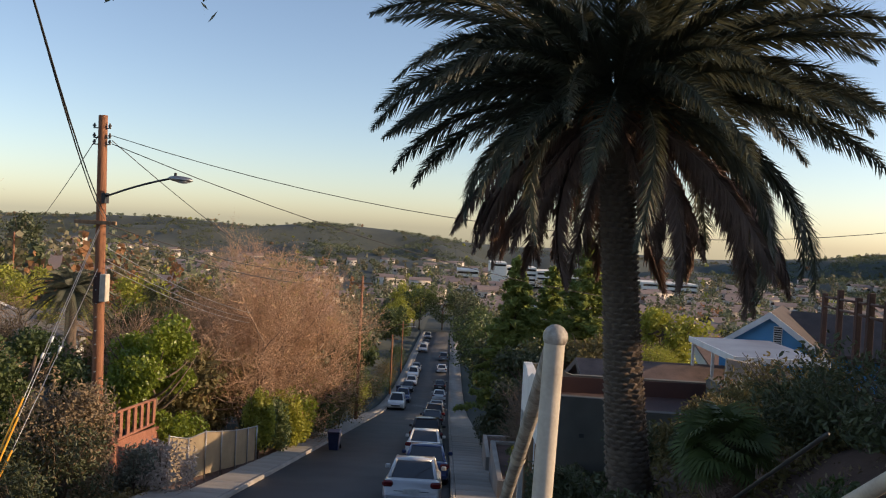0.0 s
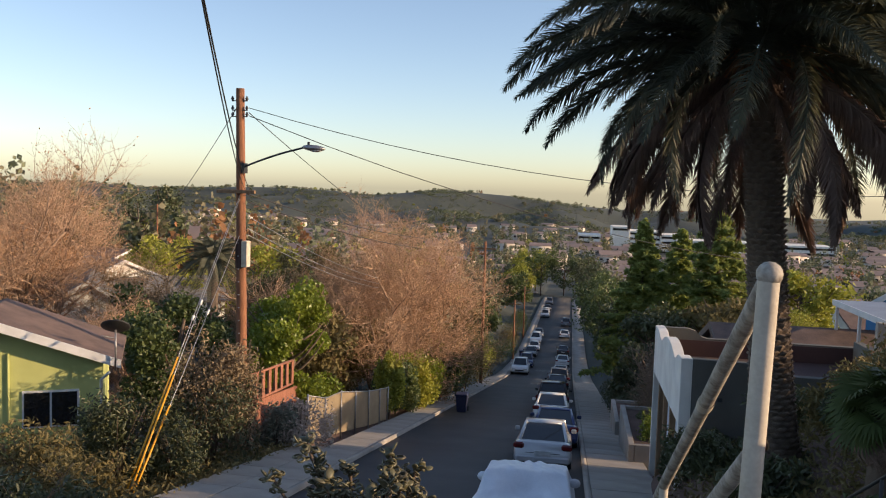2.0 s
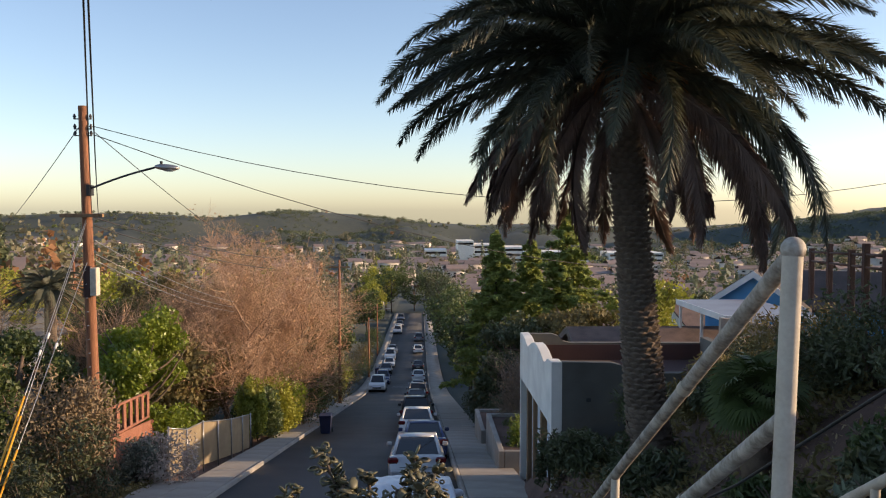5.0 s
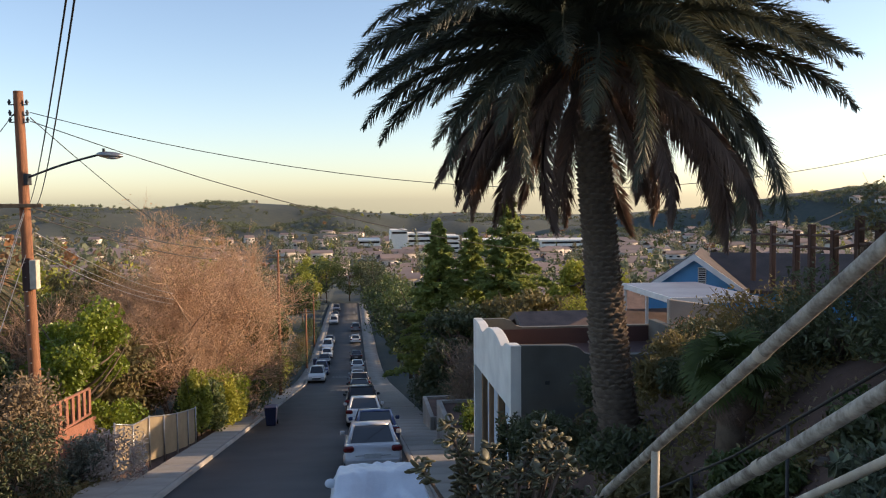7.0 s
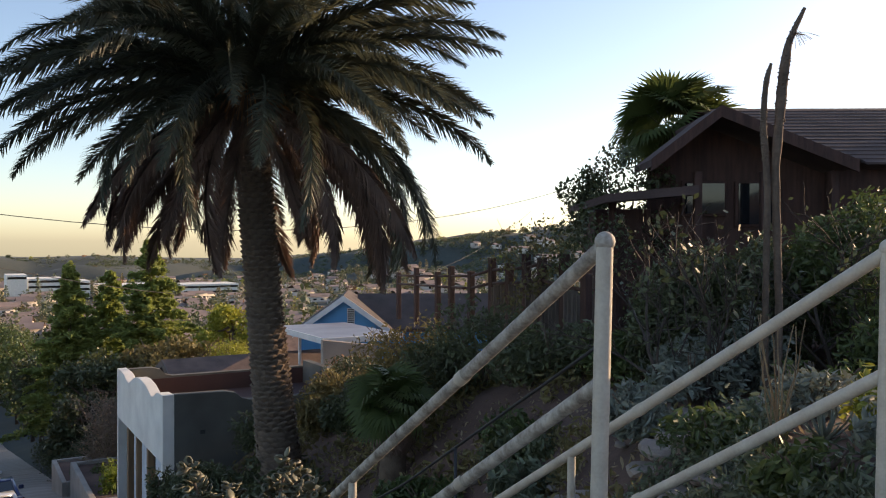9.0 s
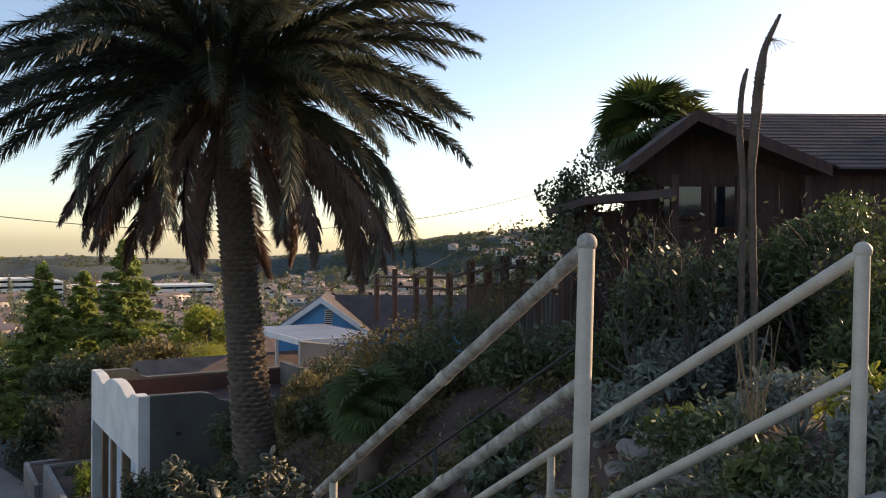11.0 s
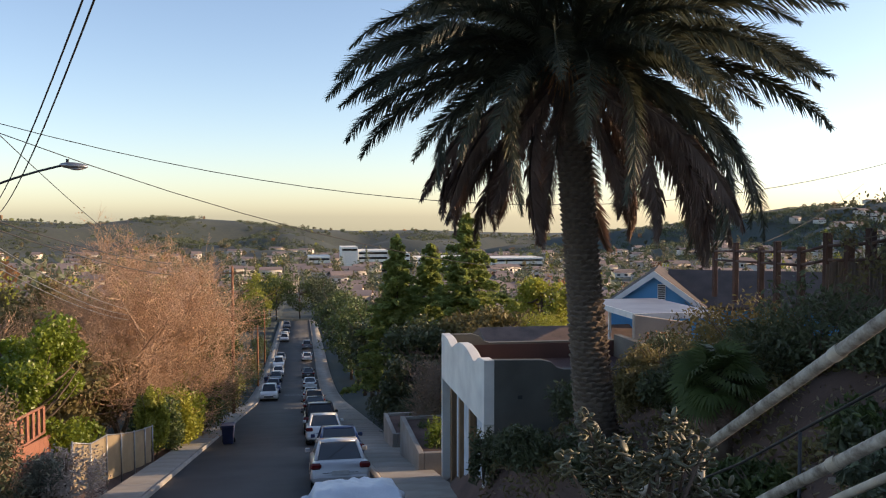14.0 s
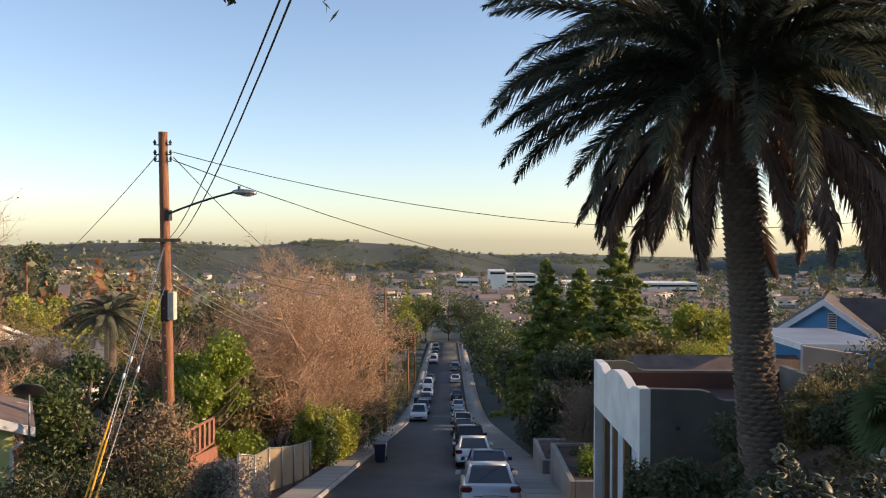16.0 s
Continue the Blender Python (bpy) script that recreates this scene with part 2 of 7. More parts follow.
class Soup:
    """Gathers pieces of one kind into one mesh."""
    def __init__(self):
        self.V, self.F, self.n = [], {}, 0

    def add(self, V, F):
        F = np.asarray(F)
        self.V.append(np.asarray(V)), self.F.setdefault(F.shape[1], []).append(F + self.n)
        self.n += len(V)

    def tube(self, path, radii, sides=6):
        self.add(*tube_arrays(path, radii, sides))
        m = len(path)
        if sides <= 8:
            self.F.setdefault(sides, []).extend([np.array([np.arange(sides)[::-1] + self.n - m * sides]), np.array([np.arange(sides) + self.n - sides])])

    def leaves(self, C, size, stretch=1.8, flat=0.0):
        """A small four-cornered leaf at each centre, turned at random."""
        C = np.asarray(C)
        n = len(C)
        a = rng.normal(size=(n, 3))
        a[:, 2] *= 1 - flat
        a /= np.linalg.norm(a, axis=1)[:, None]
        b = rng.normal(size=(n, 3))
        b -= a * (a * b).sum(1)[:, None]
        b /= np.linalg.norm(b, axis=1)[:, None]
        s = (size * rng.uniform(0.6, 1.3, n))[:, None]
        V = np.stack([C - a * s * stretch / 2, C + b * s * 0.5, C + a * s * stretch / 2, C - b * s * 0.5], 1).reshape(-1, 3)
        self.add(V, np.arange(4 * n).reshape(-1, 4))

    def blades(self, C, size, stretch=2.0, flat=0.0):
        """Folded pointed leaves: two halves meeting at a midrib, for plants close by."""
        C = np.asarray(C)
        n = len(C)
        a = rng.normal(size=(n, 3))
        a[:, 2] *= 1 - flat
        a /= np.linalg.norm(a, axis=1)[:, None]
        b = rng.normal(size=(n, 3))
        b -= a * (a * b).sum(1)[:, None]
        b /= np.linalg.norm(b, axis=1)[:, None]
        c = np.cross(a, b)
        q = (size * rng.uniform(0.55, 1.3, n))[:, None]
        base, tip = C - a * q * stretch / 2, C + a * q * stretch / 2 - c * q * 0.15
        k, w = stretch / 2, 0.34
        V = np.stack([base, tip, C - a * q * k * 0.35 + (b * w + c * 0.13) * q, C + a * q * k * 0.35 + (b * w * 0.85 + c * 0.10) * q,
                      C - a * q * k * 0.35 + (c * 0.13 - b * w) * q, C + a * q * k * 0.35 + (c * 0.10 - b * w * 0.85) * q], 1).reshape(-1, 3)
        i = np.arange(n)[:, None] * 6
        self.add(V, np.concatenate([i + np.array([0, 2, 3, 1]), i + np.array([0, 1, 5, 4])]))

    def mesh(self, name, mat):
        return mesh_of(name, np.concatenate(self.V), [np.concatenate(f) for f in self.F.values()], mat)


def tube_part(name, path, radii, mat, parent=None, label="", sides=8):
    s = Soup()
    s.tube(path, radii, sides)
    return mesh_part(name, smooth(s.mesh(name, mat)), parent, label)


# ---- the lie of the land ----
ROAD_Y = np.arange(-40, 3000, 0.5)
ROAD_Z = -3.45 + 7.2 - np.concatenate([[0], np.cumsum(np.interp(ROAD_Y, [85, 140, 300, 450], [0.18, 0.05, 0.05, 0.0]) * 0.5)[:-1]])
KERB_L, KERB_R, ROAD_START = -5.9, 1.25, 9.5
SKY_A = [-0.80, -0.64, -0.55, -0.44, -0.36, -0.30, -0.245, -0.162, -0.12, -0.08, 0.0, 0.07, 0.14, 0.21, 0.31, 0.42, 0.54, 0.645, 0.83, 1.5]
SKY_E = [-0.010, -0.003, -0.009, -0.004, -0.003, -0.005, -0.009, 0.0, -0.002, -0.0045, -0.0135, -0.02, -0.017, -0.0225, -0.026, -0.0165, -0.004, 0.010, 0.026, 0.05]


def step(a, b, v):
    t = np.clip((v - a) / (b - a), 0, 1)
    return t * t * (3 - 2 * t)


def road_z(y):
    return np.interp(y, ROAD_Y, ROAD_Z)


def ground_z(x, y):
    """Height of the ground sheet; the street lies on it, the stair bank and the hill side rise from it."""
    x, y = np.asarray(x, dtype=float), np.asarray(y, dtype=float)
    base = road_z(y)
    left = np.clip(-x - 12, 0, 60) * 0.2 * step(25, 80, y) * (1 - step(200, 420, y)) - 0.5 * step(8, 11, -x) * (1 - step(25, 80, y))
    right_far = np.clip((x - 4.0) * 0.5, 0, 4.5) * step(26, 32, y) * (1 - step(60, 120, y))
    slope_far = base + left + right_far
    # the hill side beside the stairs
    bank = -1.0 - 0.27 * (y - 5) + 0.3 * np.clip(x - 3.8, 0, 4.5) * step(5, 11, y)
    bank = np.where(y < 5, -1.0 - 0.16 * (y - 5), bank)
    beside = np.interp(y, [2.5, 4, 5, 9, 17, 21, 30], [-0.72, -1.3, -1.75, -3.75, -4.9, -6.2, -7.6])
    f = step(2.7, np.interp(y, [3, 9], [3.7, 6.2]), x)
    bank = beside * (1 - f) + bank * f
    # Unseen rise behind the house, added to shade the bank and palm trunk.
    bank = bank + np.clip((x - 15) * 0.42, 0, 5.6) * (1 - step(17, 25, y))
    k = step(np.interp(y, [7.5, 9.3], [2.3, 3.0]), np.interp(y, [7.5, 9.3], [2.62, 3.45]), x) * (1 - step(22, 29, y))
    z = slope_far * (1 - k) + np.maximum(bank, slope_far) * k
    # the dead end: a steep planted bank up to the landing
    top = np.where(y < 2.6, -1.15, -1.15 - 0.66 * (y - 2.6))
    top = np.where(x < -3, top - 0.25 * np.clip(-3 - x, 0, 20), top)
    z = np.where(x < 2.8, np.maximum(z, top), z)
    # valley floor and the ridges beyond
    a = x / np.maximum(y, 50)
    e = np.interp(a, SKY_A, SKY_E)
    reach = np.interp(a, [-0.8, 0.3, 0.45, 0.8], [1350, 1400, 1000, 800])
    up = step(0.42, 1.0, np.hypot(x, y) / (reach * np.sqrt(1 + a * a)))
    crest = 0.43 + e * reach - 4 * np.clip(np.hypot(x, y) / (reach * np.sqrt(1 + a * a)) - 1, 0, 1) * 5
    z = z + (crest - z) * np.where(y > 150, up, 0)
    # gullies in the face of the ridges
    q = np.hypot(x, y) / (reach * np.sqrt(1 + a * a))
    gully = 0.5 + 0.5 * np.sin(x / 48 + 2.2 * np.sin(y / 130)) * np.sin(y / 95 + 1.6 * np.sin(x / 120))
    z = z - 34 * gully * np.where(y > 300, step(0.5, 0.75, q) * (1 - step(0.86, 0.99, q)), 0)
    return z


def gz(x, y):
    return float(ground_z(x, y))


def spaced(lo, hi, near_lo, near_hi, d, grow):
    v = list(np.arange(near_lo, near_hi + 1e-6, d))
    s, p = d, near_hi
    while p < hi:
        s *= grow
        p += s
        v.append(p)
    s, p = d, near_lo
    while p > lo:
        s *= grow
        p -= s
        v.insert(0, p)
    return np.array(v)


def build_ground():
    xs, ys = spaced(-2600, 2600, -22, 20, 0.55, 1.055), spaced(-60, 2600, -4, 45, 0.55, 1.04)
    X, Y = np.meshgrid(xs, ys, indexing="ij")
    Z = ground_z(X, Y)
    rough = np.array([noise.noise((a * 0.7, b * 0.7, 0)) for a, b in zip(X.ravel(), Y.ravel())]).reshape(X.shape)
    wide = np.array([noise.fractal((a * 0.006, b * 0.006, 3), 0.9, 2.1, 4) for a, b in zip(X.ravel(), Y.ravel())]).reshape(X.shape)
    Z += rough * np.where((X > KERB_L - 2.0) & (X < KERB_R + 2.4) & (Y > ROAD_START - 1.5), 0, 0.10)
    far = step(450, 800, Y) * (1 - step(1200, 1350, Y))
    Z += wide * 12 * far
    Z -= np.where((X > KERB_L - 1.9) & (X < KERB_R + 2.3) & (Y > ROAD_START - 0.5), 0.35, 0)
    n, m = X.shape
    i, j = np.meshgrid(np.arange(n - 1), np.arange(m - 1), indexing="ij")
    F = np.stack([i * m + j, (i + 1) * m + j, (i + 1) * m + j + 1, i * m + j + 1], -1).reshape(-1, 4)
    # Bluish and dark: distance haze and the ridges' shaded faces put into the colour.
    g = material("hill_ground", (0.075, 0.082, 0.062), (0.026, 0.042, 0.045), 0.98, 0.012, 0.5, fine=0.25)
    me = mesh_of("ground", np.stack([X, Y, Z], -1).reshape(-1, 3), F, g)
    me.materials.append(SOIL)
    mid = (Y[:-1, :-1] < 45) & (np.abs(X[:-1, :-1]) < 40)
    me.polygons.foreach_set("material_index", mid.ravel().astype(np.int32))
    return tagged(new("ground", smooth(me)), "dry hillside soil running down to a wooded valley", "ground", kind="structure")


def strip(name, x0, x1, y0, y1, lift, thick, mat, label, dy=1.0):
    """A ribbon that follows the street's fall, with thickness."""
    ys = np.arange(y0, y1 + dy, dy)
    z = road_z(ys) + lift
    V = np.concatenate([np.stack([np.full_like(ys, x), ys, z + h], -1) for x, h in ((x0, 0), (x1, 0), (x1, -thick), (x0, -thick))])
    n = len(ys)
    F = []
    for a, b in ((0, 1), (1, 2), (2, 3), (3, 0)):
        i = np.arange(n - 1)
        F.append(np.stack([a * n + i, b * n + i, b * n + i + 1, a * n + i + 1], -1))
    caps = np.array([[0, 3 * n, 2 * n, n], [n - 1, 2 * n - 1, 3 * n - 1, 4 * n - 1]])
    return tagged(new(name, mesh_of(name, V, [np.concatenate(F), caps], mat)), label, name, kind="structure")


ground = build_ground()
road = strip("road", KERB_L, KERB_R, ROAD_START, 250, 0.0, 0.3, ASPHALT, "dark grey asphalt street falling steeply away")


# ---- kerbs, pavements and the stair ----
def paving(name, x0, x1, y0, y1, label, joint=1.5):
    """Concrete slabs with open joints, each a piece of its own over a thin bed; past 130 m one ribbon."""
    bed = strip(name, x0, x1, y0, y1, 0.09, 0.4, CONCRETE, label)
    me = None
    y = y0
    slope = math.atan(0.18)
    while y < min(y1, 84):
        if me is None:
            bm = boxed(0.008, x1 - x0 - 0.008, 0.008, joint / math.cos(slope) - 0.008, -0.03, 0.035, bevel=0.008)
            me = bpy.data.meshes.new("slab")
            bm.to_mesh(me)
            bm.free()
            me.materials.append(CONCRETE)
        ob = mesh_part("slab", me, bed)
        ob.matrix_world = pose(x0, y, float(road_z(y)) + 0.095 + random.uniform(-0.006, 0.006), -math.degrees(slope) + random.uniform(-0.2, 0.2), 0, 0)
        y += joint
    return bed


strip("kerb_left", KERB_L - 0.16, KERB_L, 12, 250, 0.14, 0.45, CONCRETE, "worn concrete kerb beside the street")
strip("kerb_right", KERB_R, KERB_R + 0.16, ROAD_START, 250, 0.14, 0.45, CONCRETE, "worn concrete kerb beside the street")
strip("kerb_end", KERB_L, KERB_R, ROAD_START - 0.2, ROAD_START - 0.1, 0.14, 0.6, CONCRETE, "concrete kerb closing the dead end", dy=0.1)

STAIR_X0, STAIR_X1, TREAD, RISE = 1.10, 2.62, 0.29, 0.184


def build_stairs():
    st = empty("stairs", pose(0, 2.5, 0), "weathered concrete public stairs between pipe handrails", "stairs", kind="structure")
    y, z = 2.5, -0.62
    k = 0
    while z - RISE > float(road_z(y)) + 0.1 and k < 40:
        z -= RISE
        part("step", boxed(STAIR_X0, STAIR_X1, k * TREAD, (k + 1) * TREAD + 0.02, z - 0.9, z, bevel=0.012), CONCRETE, st)
        y += TREAD
        k += 1
    return st


build_stairs()


def build_landing():
    bm = boxed(-3.2, 1.08, -4.0, 2.45, -1.35, -1.1, bevel=0.02)
    box(bm, 1.085, 2.62, -2.0, 2.49, -0.9, -0.62, bevel=0.02)
    ob = part("landing", bm, CONCRETE)
    return tagged(ob, "concrete landing at the head of the stairs", "landing", kind="structure")


build_landing()


def build_edging():
    ys = np.linspace(4.6, 9.2, 14)
    s = Soup()
    for a, c in zip(ys, ys[1:]):
        za, zc = gz(3.15, a) + 0.04, gz(3.15, c) + 0.04
        V = [(3.06, a, za), (3.18, a, za), (3.18, c - 0.01, zc), (3.06, c - 0.01, zc)]
        V += [(x, y, z - 0.35) for x, y, z in V]
        s.add(np.array(V), np.array([(0, 1, 2, 3), (4, 7, 6, 5), (0, 4, 5, 1), (1, 5, 6, 2), (2, 6, 7, 3), (3, 7, 4, 0)]))
    ob = new("edging", s.mesh("edging", SOIL))
    return tagged(ob, "worn concrete edging down the bank", "edging", kind="structure")


build_edging()


def build_rail(x, top, bottom, label, joint_y, posts, worn):
    """A pipe handrail with a middle rail, posts and ball joints. top and bottom are (y, z)."""
    r = 0.031
    ob = empty("handrail", pose(x, top[0], top[1] - 1.05), label, "handrail", "handrails of the stairs")
    base = ob.matrix_world.translation

    def local(path):
        return np.asarray(path) - np.array(base)
    k = (bottom[1] - top[1]) / (bottom[0] - top[0])

    def rail(y):
        return top[1] + k * (y - top[0])
    ys = np.linspace(top[0], bottom[0], 9)
    jig = rng.normal(0, 0.0025, (9, 3))
    tube_part("top_rail", local(np.stack([np.full(9, x), ys, rail(ys)], -1) + jig), r, worn, ob, "pipe rail with flaking paint", sides=12)
    tube_part("middle_rail", local(np.stack([np.full(9, x), ys, rail(ys) - 0.52], -1) + jig), r * 0.95, worn, ob, "pipe rail with flaking paint", sides=12)
    for n, y in enumerate(posts):
        rr = r * (1.06 if n == 0 else 0.85)
        lean = 0.03 if n == 0 else 0.01
        foot = -1.08 if n == 0 else -1.0
        tube_part("post", local([(x - lean, y, rail(y) + foot), (x, y, rail(y) + (0.03 if n == 0 else -0.01))]), rr, RAIL_PAINT, ob, sides=14)
    bm = bmesh.new()
    bmesh.ops.create_uvsphere(bm, u_segments=14, v_segments=8, radius=r * 1.3, matrix=Matrix.Translation(local([(x, top[0], top[1] + 0.012)])[0]))
    part("end_joint", bm, worn, ob, "rounded pipe elbow", soft=True)
    for y in joint_y:
        for h in (0, -0.52):
            p = np.array([[x, y - 0.03, rail(y - 0.03) + h], [x, y + 0.03, rail(y + 0.03) + h]])
            tube_part("collar", local(p), r * 1.15, RAIL_PAINT, ob, sides=12)
    return ob


build_rail(1.235, (2.87, 0.445), (8.4, -3.07), "cream painted pipe handrail with a scuffed round post", (3.9,), (2.87, 5.2, 7.6), RAIL_WORN)
build_rail(2.52, (2.52, 0.42), (8.4, -3.31), "cream painted pipe handrail on the garden side", (4.0,), (2.52, 4.62, 6.9), RAIL_PAINT)


def build_pipe_fence():
    ob = empty("pipe_rail", pose(3.1, 4.6, gz(3.1, 4.6)), "thin dark pipe rail running down the planted bank", "handrail")
    b = np.array(ob.matrix_world.translation)
    tube_part("rail", np.array([(3.1, 5.0, -0.28), (3.1, 5.1, -0.34), (3.1, 8.0, -2.05), (3.1, 11.0, -3.6)]) - b, 0.014, DARK_METAL, ob)
    for y, z in ((7.0, -1.46), (9.0, -2.57)):
        tube_part("post", np.array([(3.1, y, gz(3.1, y) - 0.3), (3.1, y, z)]) - b, 0.016, DARK_METAL, ob)


build_pipe_fence()


# ---- street pole ----
def build_pole():
    base_z = gz(-9.85, 25.6) - 0.3
    ob = empty("utility_pole", pose(-9.85, 25.6, base_z), "weathered red-brown wooden utility pole with a street lamp", "utility pole")
    H = 3.72 - base_z
    hs = np.linspace(0, H, 12)
    lean = -0.02
    tube_part("shaft", np.stack([hs * lean, hs * 0, hs], -1), np.linspace(0.19, 0.135, 12), POLE_WOOD, ob, sides=14)
    Z = lambda z: z - base_z
    X = lambda z: (z - base_z) * lean
    z = Z(0.42)
    part("crossarm", boxed(-0.72 + X(0.42), 0.56 + X(0.42), -0.26, -0.14, z - 0.055, z + 0.055, bevel=0.008), TAN_WOOD, ob, "short tan wooden crossarm")
    part("crossarm", boxed(-0.76 + X(0.42), 0.1 + X(0.42), 0.14, 0.24, z - 0.05, z + 0.06, bevel=0.008), DARK_WOOD, ob)
    for zz in (3.35, 3.05, 2.85):
        for side in (-1, 1):
            bm = bmesh.new()
            for h, r in ((0, 0.035), (0.05, 0.055), (0.1, 0.03)):
                bmesh.ops.create_cone(bm, cap_ends=True, segments=10, radius1=r, radius2=r * 0.8, depth=0.05, matrix=Matrix.Translation((X(zz) + side * 0.24, -0.05, Z(zz) + h)))
            box(bm, X(zz) + min(0, side * 0.26), X(zz) + max(0, side * 0.26), -0.07, -0.03, Z(zz) - 0.04, Z(zz) - 0.01)
            part("insulator", bm, DARK_METAL, ob)
    bx = X(-1.5) + 0.1
    part("meter_box", boxed(bx + 0.04, bx + 0.24, -0.34, -0.04, Z(-2.0), Z(-1.15), bevel=0.02), RAIL_PAINT, ob, "pale grey equipment box")
    # Dark panel stands for the box's front in shade, left of its lit side.
    part("riser_guard", boxed(bx - 0.2, bx + 0.03, -0.24, -0.14, Z(-2.05), Z(-1.1), bevel=0.01), DARK_WOOD, ob)
    for k in range(9):
        zz = -4.6 + k * 0.42
        part("step_bolt", boxed(X(zz) - 0.02, X(zz) + 0.01, -0.26, -0.17, Z(zz), Z(zz) + 0.025), METAL, ob)
    # lamp arm and head, reaching over the street
    a0, a1 = np.array([X(1.2) + 0.1, -0.1, Z(1.2)]), np.array([2.0, -0.2, Z(1.88)])
    t = np.linspace(0, 1, 9)[:, None]
    arm = a0 + (a1 - a0) * t + np.array([0, 0, 0.05]) * np.sin(t * math.pi)
    lamp = tube_part("lamp_arm", arm, 0.032, DARK_METAL, ob, "slender steel lamp bracket")
    part("bracket", boxed(X(1.2) + 0.08, X(1.2) + 0.2, -0.2, 0.1, Z(1.02), Z(1.34), bevel=0.01), DARK_METAL, ob)
    bm = bmesh.new()
    bmesh.ops.create_uvsphere(bm, u_segments=16, v_segments=8, radius=0.5, matrix=Matrix.Translation((2.30, -0.2, Z(1.87))) @ pose(0, 0, 0, 0, 4, 0) @ Matrix.Diagonal((0.78, 0.34, 0.2, 1)))
    part("lamp_head", bm, METAL, ob, "grey cobra-head street lamp", soft=True)
    bm = bmesh.new()
    bmesh.ops.create_uvsphere(bm, u_segments=12, v_segments=6, radius=0.5, matrix=Matrix.Translation((2.38, -0.2, Z(1.81))) @ Matrix.Diagonal((0.45, 0.26, 0.14, 1)))
    part("lens", bm, CLEAR_LENS, ob, soft=True)
    part("photocell", boxed(2.1, 2.17, -0.24, -0.16, Z(1.94), Z(2.06), bevel=0.01), DARK_METAL, ob)
    return ob


build_pole()


def wire(a, b, sag, label, r=0.011, mat=None, n=26):
    t = np.linspace(0, 1, n)[:, None]
    p = np.array(a) * (1 - t) + np.array(b) * t - np.array([0, 0, 1]) * sag * 4 * t * (1 - t)
    s = Soup()
    s.tube(p - p[0], r, 5)
    ob = new("overhead_wire", s.mesh("overhead_wire", mat or CABLE))
    ob.matrix_world = Matrix.Translation(p[0])
    return tagged(ob, label, "wire", "overhead wires")


